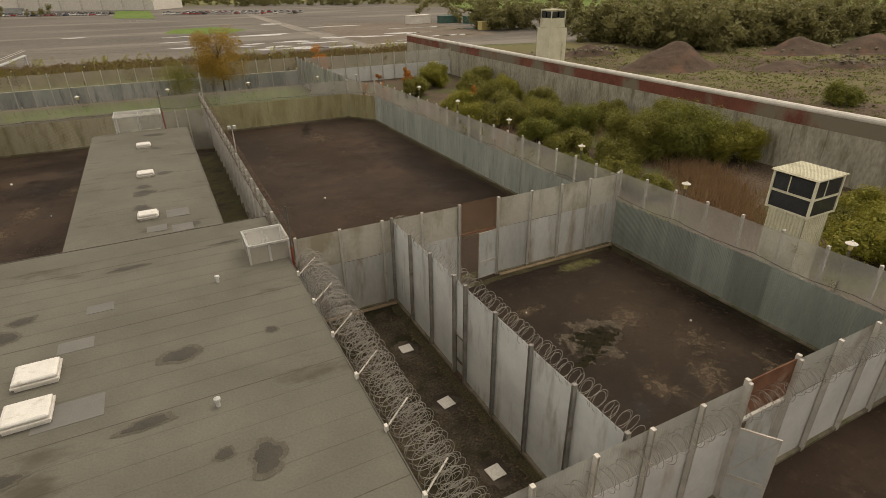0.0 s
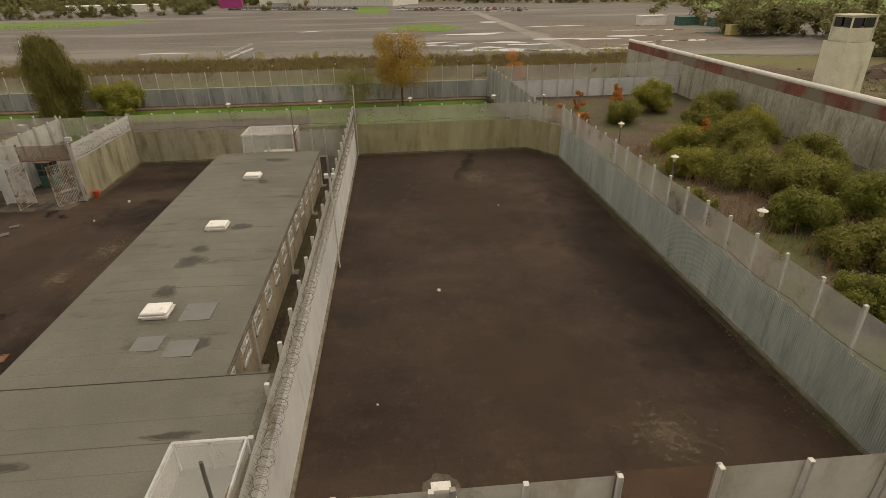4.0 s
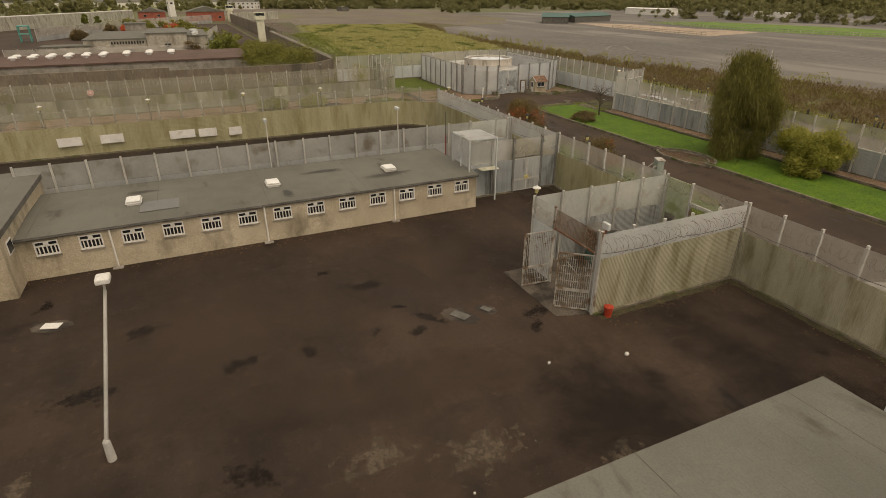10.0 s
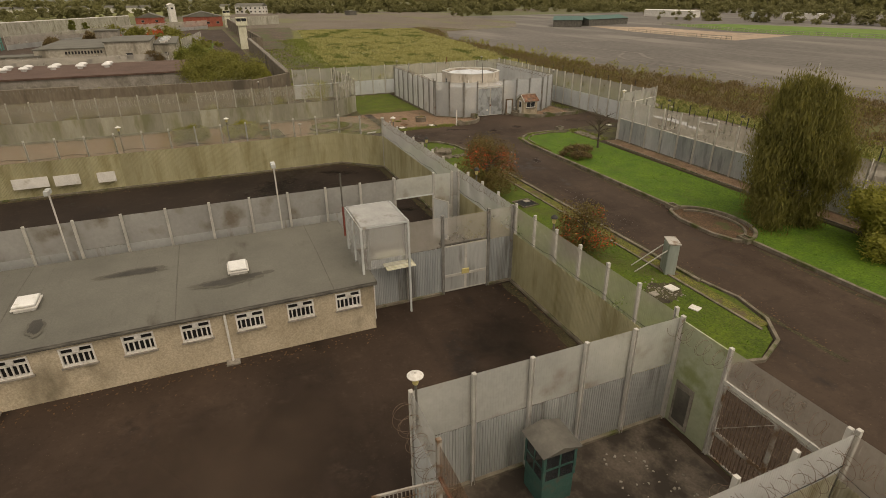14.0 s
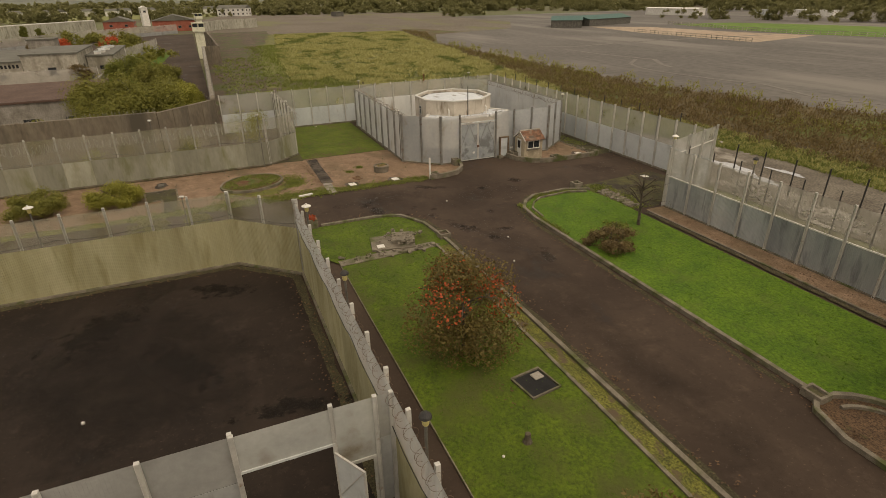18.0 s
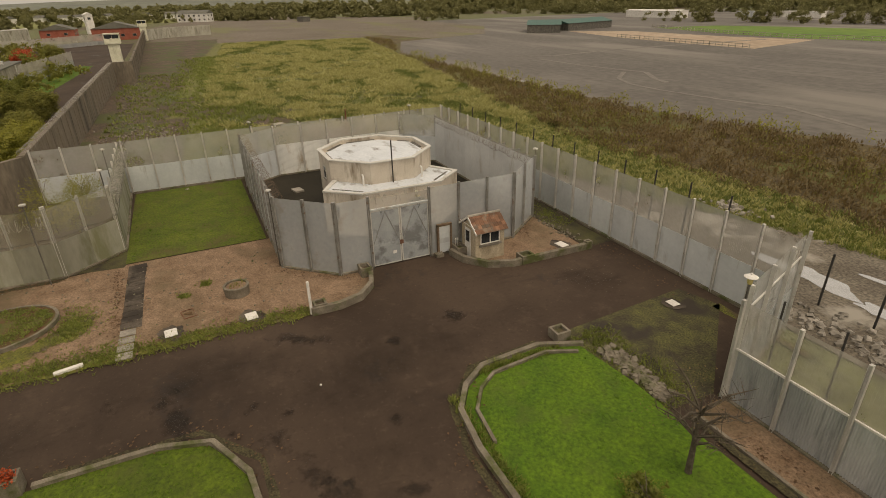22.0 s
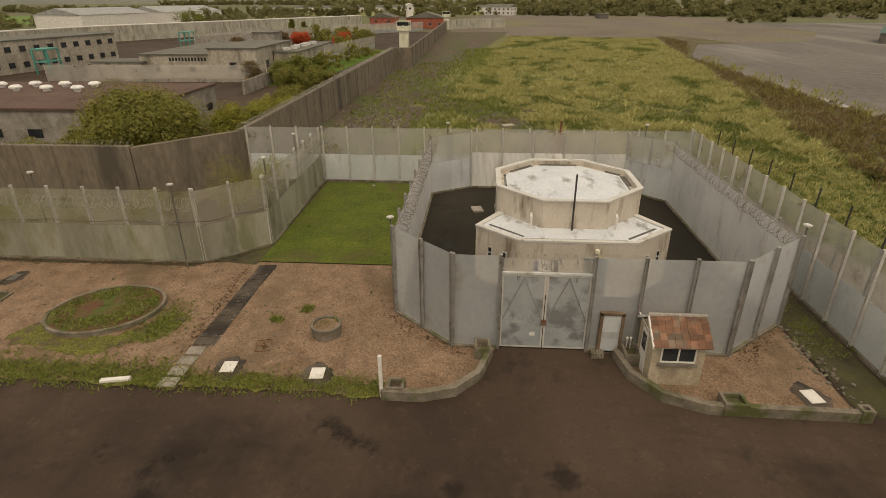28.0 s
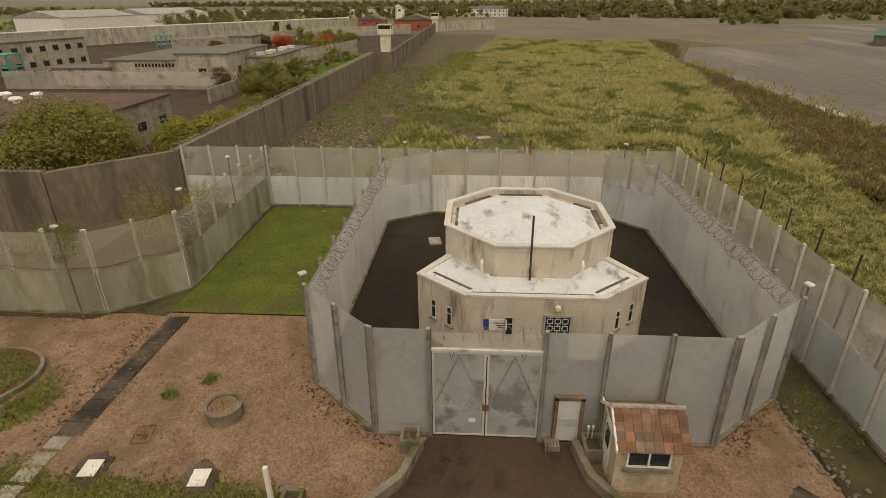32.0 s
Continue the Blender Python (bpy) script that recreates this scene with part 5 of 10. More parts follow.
# ---- big walls ----
def panel_wall(name, p0, p1, h, label, material, bay=3.0, thick=0.35, cap=None, band_mat=None, band_z=None):
    a, b = Vector(p0), Vector(p1)
    L = (b - a).length
    w = thing(name, a.x, a.y, 0, math.degrees(math.atan2(b.y - a.y, b.x - a.x)), label, "wall", kind="structure")
    n = max(1, round(L / bay))
    s = L / n
    top = band_z or h
    me = mesh_of(box(0.015, -thick / 2, -0.1, s - 0.015, thick / 2, top, bevel=0.012), material, "panel")
    for i in range(n):
        part("panel", me, material, w, at=(i * s, 0, 0))
    part("core", box(0, -thick / 2 + 0.04, -0.1, L, thick / 2 - 0.04, h - 0.05), material, w)
    pm = mesh_of(box(-0.07, -thick / 2 - 0.05, -0.1, 0.07, thick / 2 + 0.05, top), material, "joint_rib")
    for i in range(n + 1):
        part("joint_rib", pm, material, w, at=(i * s, 0, 0))
    if band_mat:
        part("painted_band", box(0, -thick / 2 - 0.01, top, L, thick / 2 + 0.01, h), band_mat, w, "faded red band")
    if cap:
        part("coping_pipe", tube([(0, 0, h + cap * 0.7), (L, 0, h + cap * 0.7)], cap, 12), M_WHITE, w, "round pale anti-climb coping")
    return w


panel_wall("outer_wall", (51.2, -40), (51.2, 117), 5.5, "tall weathered concrete wall with red band and pale round coping", M_WALLPALE, 3.0, 0.4, 0.3, M_REDBAND, 4.3)
panel_wall("prison_wall", (-104.6, 67.9), (-188.0, 68.6), 4.4, "long dark stained concrete prison wall", M_WALLDARK, 3.0, 0.5)
panel_wall("prison_wall", (-188.3, 68.4), (-188.6, 72.4), 4.4, "short dark concrete return of the prison wall", M_WALLDARK, 2.0, 0.5)
panel_wall("prison_wall", (-188.6, 72.2), (-345, 70.3), 4.4, "long dark stained concrete prison wall", M_WALLDARK, 3.0, 0.5)
panel_wall("prison_wall", (-98.4, -60), (-98.4, 39.9), 4.85, "long dark stained concrete prison wall", M_WALLDARK, 3.0, 0.5)
panel_wall("prison_wall", (-98.4, 39.9), (-98.4, 61.8), 4.4, "long dark stained concrete prison wall", M_WALLDARK, 3.0, 0.5)
panel_wall("prison_wall", (-98.4, 61.8), (-104.6, 67.9), 4.3, "slanting corner of the dark prison wall", M_WALLDARK, 2.4, 0.5)
for wx, wy, wl_, wr in ((-104.8, 67.9, 80, 179.5), (-98.4, -10, 72, 90)):
    w_ = thing("wall_razor_wire", wx, wy, 4.45, wr, "coiled razor wire along the wall top", "razor wire")
    part("coil", coil_mesh(wl_, 0.3, 0.25, 3), M_WIRE, w_)


ws_ = thing("round_sign", -87.4, 29.9, 3.27, 90, "round white sign with a red ring on the mesh fence", "sign")
part("disc", tube([(0, 0.0, 0), (0, -0.04, 0)], 0.42, 20), M_WHITE, ws_)
part("ring", tube([(0.27 * math.cos(2 * math.pi * k / 16), -0.06, 0.27 * math.sin(2 * math.pi * k / 16)) for k in range(17)], 0.05, 6), M_REDPAINT, ws_, "red painted ring")

# ---- cell blocks ----
def wall_run(L, h, openings, thick=0.25):
    """A wall along local x with real openings that go through it: (x0, x1, z0, z1), all at one height."""
    bm = bmesh.new()
    xs = sorted({0.0, L, *[v for o in openings for v in o[:2]]})
    zs = [-0.05, *(openings[0][2:4] if openings else ()), h]
    hole = {(round(o[0], 4), 1) for o in openings}
    vs = {(i, k, s): bm.verts.new((x, s * thick, z)) for i, x in enumerate(xs) for k, z in enumerate(zs) for s in (0, 1)}
    solid = {(i, k) for i in range(len(xs) - 1) for k in range(len(zs) - 1) if (round(xs[i], 4), k) not in hole}
    for i, k in solid:
        for s in (0, 1):
            bm.faces.new([vs[a, b, s] for a, b in ((i, k), (i + 1, k), (i + 1, k + 1), (i, k + 1))])
        for (di, dk), (p, q) in (((-1, 0), ((i, k), (i, k + 1))), ((1, 0), ((i + 1, k), (i + 1, k + 1))), ((0, -1), ((i, k), (i + 1, k))), ((0, 1), ((i, k + 1), (i + 1, k + 1)))):
            if (i + di, k + dk) not in solid:
                bm.faces.new((vs[p[0], p[1], 0], vs[q[0], q[1], 0], vs[q[0], q[1], 1], vs[p[0], p[1], 1]))
    bmesh.ops.recalc_face_normals(bm, faces=bm.faces[:])
    return bm


def barred_window(parent, x, z, w=1.25, h=0.92):
    """Pale frame with a split top light over six upright bars; a near-black pane stands for the unlit cell."""
    key = ("bw", w, h)
    if key not in CACHE:
        t = 0.07
        fr = box(0, -0.04, 0, w, 0.1, t)
        box(0, -0.04, h - t, w, 0.1, h, fr)
        box(0, -0.04, t, t, 0.1, h - t, fr)
        box(w - t, -0.04, t, w, 0.1, h - t, fr)
        box(t, -0.03, h * 0.62, w - t, 0.08, h * 0.62 + t, fr)
        box(w * 0.4, -0.03, h * 0.66, w * 0.6, 0.06, h - t, fr)
        sill = box(-0.06, -0.1, -0.07, w + 0.06, 0.05, 0.0)
        br = box(-0.028, -0.02, t, 0.028, 0.05, h * 0.62)
        pn = box(t, 0.12, t, w - t, 0.14, h - t)
        CACHE[key] = [mesh_of(q, m, n) for q, m, n in ((fr, M_WHITE, "frame"), (sill, M_CONC, "sill"), (br, M_WHITE, "bar"), (pn, M_DARK, "pane"))]
    fr, sill, br, pn = CACHE[key]
    f = part("window", fr, M_WHITE, parent, "white barred cell window", at=(x, 0, z))
    part("sill", sill, M_CONC, f)
    part("pane", pn, M_DARK, f)
    for k in range(5):
        part("bar", br, M_WHITE, f, at=(w * (k + 1) / 6, 0, 0))
    return f


def rooflight(parent, x, y, z, w=1.05, d=0.85, rz=0):
    key = ("rooflight", w, d)
    if key not in CACHE:
        curb = box(-w / 2, -d / 2, 0, w / 2, d / 2, 0.15)
        box(-w / 2 - 0.08, -d / 2 - 0.08, 0.15, w / 2 + 0.08, d / 2 + 0.08, 0.21, curb)
        box(-w / 2 + 0.06, -d / 2 + 0.06, 0.2, w / 2 - 0.06, d / 2 - 0.06, 0.28, curb)
        dome = bmesh.new()
        rows = []
        for k, (s, zz) in enumerate(((1.06, 0.28), (1.04, 0.33), (0.9, 0.37), (0.5, 0.39))):
            rows.append([dome.verts.new((sx * w / 2 * s, sy * d / 2 * (s if k < 2 else s + 0.06), zz)) for sx, sy in ((-1, -1), (1, -1), (1, 1), (-1, 1))])
        for a, b in zip(rows, rows[1:]):
            for i in range(4):
                dome.faces.new((a[i], a[(i + 1) % 4], b[(i + 1) % 4], b[i]))
        dome.faces.new(rows[-1])
        CACHE[key] = (mesh_of(curb, M_WHITE, "curb"), mesh_of(dome, M_DOME, "dome"))
    c, dm = CACHE[key]
    r = part("rooflight", c, M_WHITE, parent, "white domed rooflight", at=pose(x, y, z, 0, 0, rz))
    part("dome", dm, M_DOME, r)
    return r


def cell_wing(x0, x1, y0, y1, h, label, win, pipes, lights, patches):
    """A long single-storey wing: rendered walls, felt roof with a slight fall, barred windows on its east side."""
    b = thing("cell_block", x0, y0, 0, 0, label, "building", "cell blocks")
    W, L = x1 - x0, y1 - y0
    zt = h - 0.12
    ops = [(s, s + 1.25, 1.5, 2.42) for s in win]
    e = part("wall", wall_run(L, zt, ops), M_RENDER, b, "buff rendered wall with a row of barred windows", at=Matrix(((0, -1, 0, W), (1, 0, 0, 0), (0, 0, 1, 0), (0, 0, 0, 1))))
    for s, *_ in ops:
        barred_window(e, s, 1.5)
    part("wall", box(0, 0, -0.05, 0.25, L, zt), M_RENDER, b)
    part("wall", box(0.25, L - 0.25, -0.05, W - 0.25, L, zt), M_RENDER, b)
    bm = bmesh.new()
    o, mid = 0.12, h + 0.12
    prof = [(-o, zt), (-o, h), (W / 2, mid), (W + o, h), (W + o, zt)]
    a = [bm.verts.new((x, -0.02, z)) for x, z in prof]
    c = [bm.verts.new((x, L + o, z)) for x, z in prof]
    for i in range(4):
        bm.faces.new((a[i], a[i + 1], c[i + 1], c[i]))
    bm.faces.new((a[4], a[0], c[0], c[4]))
    bm.faces.new(a)
    bm.faces.new(c[::-1])
    bmesh.ops.recalc_face_normals(bm, faces=bm.faces[:])
    roof = part("roof", bm, M_ROOF, b, "grey felt roof with damp stains")
    part("fascia", box(W + o, -0.02, zt - 0.06, W + o + 0.03, L + o + 0.03, h + 0.02), M_DARKPOST, b)
    part("fascia", box(-o, L + o, zt - 0.06, W + o, L + o + 0.03, h + 0.02), M_DARKPOST, b)
    part("gutter", box(W + o + 0.03, 0, h - 0.12, W + o + 0.09, L, h - 0.05), M_DARKPOST, b)
    for s in pipes:
        p = part("downpipe", tube([(W + 0.12, s, 0.05), (W + 0.12, s, h - 0.15)], 0.055, 8), M_WHITE, b, "white downpipe")
        part("drain_slab", box(W + 0.02, s - 0.3, 0.004, W + 0.45, s + 0.3, 0.07), M_CONC, p)
    for s, u in lights:
        zz = h + 0.12 * (1 - abs(u - W / 2) / (W / 2)) - 0.03
        rooflight(roof, u, s, zz)
    k = 0
    for s in np.arange(1.0, L, 1.0):
        part("felt_lap", lap(W, o, h, float(s)), M_ROOFDAMP if k % 7 == 0 else M_ROOF, roof)
        k += 1
    for u, s, ru, rs, kind in patches:
        zz = h + 0.12 * (1 - abs(u - W / 2) / (W / 2)) + 0.012
        if kind:
            part("stain", blob(u, s, ru, rs, zz, int(u * 10 + s * 7)), M_ROOFDAMP, roof, "damp dark patch")
            part("stain", blob(u, s, ru * 0.72, rs * 0.72, zz + 0.005, int(u * 10 + s * 7)), M_ROOFSTAIN, roof, "damp dark patch")
        else:
            part("felt_patch", box(u - ru, s - rs, zz - 0.02, u + ru, s + rs, zz + 0.006), M_ROOFPATCH, roof, "newer felt patch")
    return b


def lap(W, o, h, s):
    """The lapped edge between two felt sheets, following the fall of the roof."""
    bm = bmesh.new()
    for xa, za, xb, zb in ((-o, h, W / 2, h + 0.12), (W / 2, h + 0.12, W + o, h)):
        vs = [bm.verts.new(v) for v in ((xa, s, za + 0.004), (xb, s, zb + 0.004), (xb, s + 0.035, zb + 0.008), (xa, s + 0.035, za + 0.008), (xa, s + 0.05, za + 0.002), (xb, s + 0.05, zb + 0.002))]
        bm.faces.new(vs[:4])
        bm.faces.new((vs[3], vs[2], vs[5], vs[4]))
    return bm


WIN = [32.9 - 31.0 - 0.62 + 2.315 * k for k in range(13)]
cell_wing(-6.5, 1.7, 31.0, 61.9, 2.95, "long single-storey cell block with grey felt roof", WIN, (5.3, 14.6, 24.0, 30.4), ((5.7, 4.3), (14.95, 4.3), (24.1, 4.3)),
          ((5.5, 15.1, 0.6, 0.5, 1), (4.12, 12.2, 0.5, 0.45, 1), (4.06, 10.75, 0.75, 0.65, 1), (3.92, 7.65, 0.5, 0.6, 1), (4.7, 3.5, 0.55, 0.5, 0), (6.1, 3.1, 0.6, 0.55, 0), (5.9, 5.8, 0.75, 0.7, 0), (6.8, 3.4, 0.35, 0.5, 1), (5.2, 23.2, 0.5, 0.45, 1), (4.9, 28.6, 1.2, 0.45, 1)))
cell_wing(-42.9, -34.4, 31.0, 62.0, 2.75, "long single-storey cell block with grey felt roof and white downpipes", WIN, (5.3, 14.6, 24.0), ((6.6, 4.8), (15.8, 4.8), (24.9, 4.8)),
          ((2.5, 7.0, 0.4, 1.0, 1), (5.5, 8.2, 1.4, 1.2, 0), (6.8, 16.5, 0.9, 0.4, 1), (3.0, 20.0, 0.5, 1.5, 1), (5.8, 24.5, 0.5, 1.8, 1)))


def centre_block(x0, x1, y0, y1, h, label, lights=(), vents=(), patches=(), window_north=()):
    b = thing("centre_block", x0, y0, 0, 0, label, "building", "cell blocks")
    W, L = x1 - x0, y1 - y0
    part("wall", box(0, 0, -0.05, W, L, h - 0.14), M_RENDER, b, "buff rendered wall")
    roof = part("roof", box(-0.12, -0.12, h - 0.14, W + 0.12, L + 0.12, h, bevel=0.01), M_ROOF, b, "grey felt roof with damp stains")
    part("fascia", box(W + 0.12, -0.12, h - 0.3, W + 0.16, L + 0.16, h + 0.03), M_DARKPOST, b)
    part("fascia", box(-0.12, L + 0.12, h - 0.3, W + 0.12, L + 0.16, h + 0.03), M_DARKPOST, b)
    for k in range(1, int(L)):
        bm = bmesh.new()
        vs = [bm.verts.new(v) for v in ((-0.1, k, h + 0.004), (W + 0.1, k, h + 0.004), (W + 0.1, k + 0.03, h + 0.012), (-0.1, k + 0.03, h + 0.012), (-0.1, k + 0.045, h + 0.003), (W + 0.1, k + 0.045, h + 0.003))]
        bm.faces.new(vs[:4])
        bm.faces.new((vs[3], vs[2], vs[5], vs[4]))
        part("felt_lap", bm, M_ROOF if k % 6 else M_ROOFDAMP, roof)
    for u, s in lights:
        rooflight(roof, u, s, h, 1.25, 1.05)
    for u, s in vents:
        v = part("vent", lathe(((0.07, 0), (0.07, 0.22), (0.11, 0.24), (0.11, 0.32), (0.03, 0.36)), 10), M_PALESHEET, roof, "small roof vent", at=(u, s, h))
    for u, s, ru, rs, kind in patches:
        if kind:
            part("stain", blob(u, s, ru, rs, h + 0.014, int(u * 10 + s * 7)), M_ROOFDAMP, roof, "damp dark patch")
            part("stain", blob(u, s, ru * 0.72, rs * 0.72, h + 0.019, int(u * 10 + s * 7)), M_ROOFSTAIN, roof, "damp dark patch")
        else:
            part("felt_patch", box(u - ru, s - rs, h - 0.02, u + ru, s + rs, h + 0.014), M_ROOFPATCH, roof, "newer felt patch")
    for u in window_north:
        f = part("window", box(u, L, 2.3, u + 1.0, L + 0.05, 3.1), M_WHITE, b, "white framed window")
        part("pane", box(u + 0.08, L + 0.05, 2.38, u + 0.92, L + 0.06, 3.02), M_GLASS, f)
    return b


# plan of the near centre block is in metres from (-12, -14)
centre_block(-12, 3.9, -14, 30.8, 4.0, "taller flat-roofed centre of the prison block", ((6.2, 33.8), (6.2, 31.6)), ((12.6, 38.0), (11.6, 29.4)),
             ((10.7, 32.9, 0.75, 0.55, 1), (12.6, 26.5, 0.6, 0.7, 1), (9.5, 29.6, 0.9, 0.3, 1), (7.9, 38.0, 0.5, 0.35, 0), (7.2, 35.4, 0.6, 0.4, 0), (7.3, 31.3, 1, 0.6, 0), (11.5, 27.2, 0.3, 0.3, 1), (5.1, 38.3, 0.5, 0.4, 1), (4.7, 37.2, 0.6, 0.5, 1), (14.0, 33.0, 0.25, 0.3, 1), (9.0, 41.5, 1, 0.2, 1), (13.5, 42.3, 0.8, 0.15, 1), (5.8, 29.0, 0.7, 0.3, 1)))
centre_block(-45, -32.2, -14, 31.4, 4.0, "taller flat-roofed centre of the prison block", window_north=(10.9,))


# ---- gates and doors in the fences ----
def leaf(name, w, h, label, material=M_SHEET, bars=0, parent=None, at=None, brace=True, frame_mat=None, bar_mat=None):
    """A framed gate leaf along local x, hinged at x = 0."""
    frame_mat, bar_mat = frame_mat or M_POST, bar_mat or M_LATTICE
    t = 0.07
    fr = box(0, -0.03, 0.1, t, 0.03, h)
    box(w - t, -0.03, 0.1, w, 0.03, h, fr)
    box(t, -0.03, 0.1, w - t, 0.03, 0.1 + t, fr)
    box(t, -0.03, h - t, w - t, 0.03, h, fr)
    box(t, -0.035, h * 0.34, w - t, 0.035, h * 0.34 + 0.16, fr)
    g = part(name, fr, frame_mat, parent, label, at=at)
    if bars:
        bar = mesh_of(box(-0.016, -0.012, 0.17, 0.016, 0.012, h - t), bar_mat, "bar")
        for k in range(bars):
            part("bar", bar, bar_mat, g, at=(t + (w - 2 * t) * (k + 0.5) / bars, 0, 0))
        cross = mesh_of(box(t, -0.02, -0.012, w - t, -0.012, 0.012), bar_mat, "cross_bar")
        for k in range(7):
            part("cross_bar", cross, bar_mat, g, at=(0, 0, 0.45 + (h - 0.8) * k / 6))
    else:
        part("sheet", box(t, -0.012, 0.17, w - t, 0.012, h - t), material, g)
    if brace:
        part("brace", tube([(t, -0.03, h * 0.42), (w - t, -0.03, h - t)], 0.02, 5), frame_mat, g)
    return g


def hinge_at(x, y, rz, z=0.0):
    return pose(x, y, z, 0, 0, rz)


gate_pen = thing("pen_gate", -21.3, 60.2, 0, 0, "open double yard gate of barred mesh leaves under a rusted header", "gate")
part("gate_post", post_mesh(4.85, M_LATTICE), M_LATTICE, gate_pen)
part("gate_post", post_mesh(4.85, M_LATTICE), M_LATTICE, gate_pen, at=(3.75, 0, 0))
part("gate_post", post_mesh(4.85, M_LATTICE), M_LATTICE, gate_pen, at=(4.05, 0, 0))
part("header", box(0, -0.05, 3.5, 3.75, 0.05, 3.6), M_RUST, gate_pen, "rusted header rail")
part("header_mesh", mesh_panel(3.75, 3.6, 4.75, M_RUSTMESH), M_RUSTMESH, gate_pen, "rusted mesh over the gate")
part("side_panel", sheet_mesh(2.2, 0.08, 3.4, M_PALESHEET, False), M_PALESHEET, gate_pen, at=(-2.25, 0, 0))
part("side_mesh", mesh_panel(2.2, 3.4, 4.8, M_MESH), M_MESH, gate_pen, at=(-2.25, 0, 0))
part("infill", box(3.8, -0.02, 0.05, 4.05, 0.02, 4.8), M_PALESHEET, gate_pen)
leaf("gate_leaf", 1.85, 3.45, "rust-streaked barred gate leaf standing open", frame_mat=M_LATTICE, bars=15, parent=gate_pen, at=hinge_at(0.05, -0.05, -96))
leaf("gate_leaf", 1.85, 3.45, "rust-streaked barred gate leaf standing open", frame_mat=M_LATTICE, bars=15, parent=gate_pen, at=hinge_at(3.7, -0.05, -128))
part("razor_wire_coil", coil_mesh(6.2, 0.34, 0.24, 9, 0.007, M_RUSTWIRE), M_RUSTWIRE, gate_pen, at=(-2.25, -0.3, 4.1))

apron = tagged(new("gate_apron", mesh_of(prism([(-23.5, 58.3), (-17.9, 58.3), (-17.3, 60.2), (-17.3, 70.6), (-23.5, 70.6)], 0.0, 0.03), M_STAINED, "apron")), "stained concrete slab under the gates", "slab", kind="structure")

booth = thing("guard_booth", -22.3, 64.6, 0, 0, "dark green wooden guard booth with a grey felt roof", "booth")
bb = box(-0.55, -0.6, 0.02, 0.55, 0.6, 1.15, bevel=0.01)
part("lower_panel", bb, M_GREENPAINT, booth)
for px, py in ((-0.53, -0.58), (0.53, -0.58), (-0.53, 0.58), (0.53, 0.58)):
    part("corner_post", box(px - 0.05, py - 0.05, 1.1, px + 0.05, py + 0.05, 2.3), M_GREENPAINT, booth)
for sy in (-0.6, 0.6):
    f = part("window", box(-0.5, sy - 0.02, 1.6, 0.5, sy + 0.02, 1.68), M_GREENPAINT, booth)
    part("glazing_bar", box(-0.03, sy - 0.02, 1.15, 0.03, sy + 0.02, 2.25), M_GREENPAINT, f)
    part("pane", box(-0.5, sy - 0.008, 1.15, 0.5, sy + 0.008, 2.25), M_GLASS, f)
for sx in (-0.55, 0.55):
    f = part("window", box(sx - 0.02, -0.55, 1.6, sx + 0.02, 0.55, 1.68), M_GREENPAINT, booth)
    part("glazing_bar", box(sx - 0.02, -0.03, 1.15, sx + 0.02, 0.03, 2.25), M_GREENPAINT, f)
    part("pane", box(sx - 0.008, -0.55, 1.15, sx + 0.008, 0.55, 2.25), M_GLASS, f)
part("top_rail", box(-0.58, -0.63, 2.2, 0.58, 0.63, 2.34), M_GREENPAINT, booth)
rf = bmesh.new()
v = [rf.verts.new(p) for p in ((-0.7, -0.75, 2.34), (0.7, -0.75, 2.34), (0.7, 0.75, 2.34), (-0.7, 0.75, 2.34), (-0.7, 0, 2.55), (0.7, 0, 2.55))]
for q in ((0, 1, 5, 4), (2, 3, 4, 5), (1, 2, 5), (3, 0, 4), (0, 3, 2, 1)):
    rf.faces.new([v[i] for i in q])
part("roof", rf, M_DARKPOST, booth, "shallow grey felt roof")

# road gates at the north end of the pen
ng = thing("road_gate", -23.9, 70.9, 0, 0, "green-stained panel with a door beside rusty barred road gates", "gate")
part("panel", box(0, -0.03, 0.05, 2.4, 0.03, 4.6), M_PALEGREEN, ng, "pale green stained panel")
d = part("door", box(0.7, -0.09, 0.2, 1.55, -0.04, 2.15), M_CONC, ng, "small grey door")
part("door_panel", box(0.82, -0.11, 0.4, 1.43, -0.09, 1.9), M_DARKPOST, d)
part("gate_post", post_mesh(4.7, M_POST), M_POST, ng, at=(2.5, 0, 0))
part("header", box(2.5, -0.05, 3.3, 6.7, 0.05, 3.45), M_POST, ng)
part("header_mesh", mesh_panel(4.2, 3.45, 4.7, M_MESHTHIN), M_MESHTHIN, ng, at=(2.5, 0, 0))
part("razor_wire_coil", coil_mesh(6.6, 0.3, 0.26, 13, 0.007, M_RUSTWIRE), M_RUSTWIRE, ng, "coiled razor wire", at=(0, -0.3, 4.3))
leaf("gate_leaf", 2.05, 3.25, "rusty barred gate leaf", bars=14, parent=ng, at=hinge_at(2.6, 0, 0), frame_mat=M_LATTICE, bar_mat=M_RUSTWIRE)
leaf("gate_leaf", 2.05, 3.25, "rusty barred gate leaf", bars=14, parent=ng, at=hinge_at(4.65, 0, 0), frame_mat=M_LATTICE, bar_mat=M_RUSTWIRE)

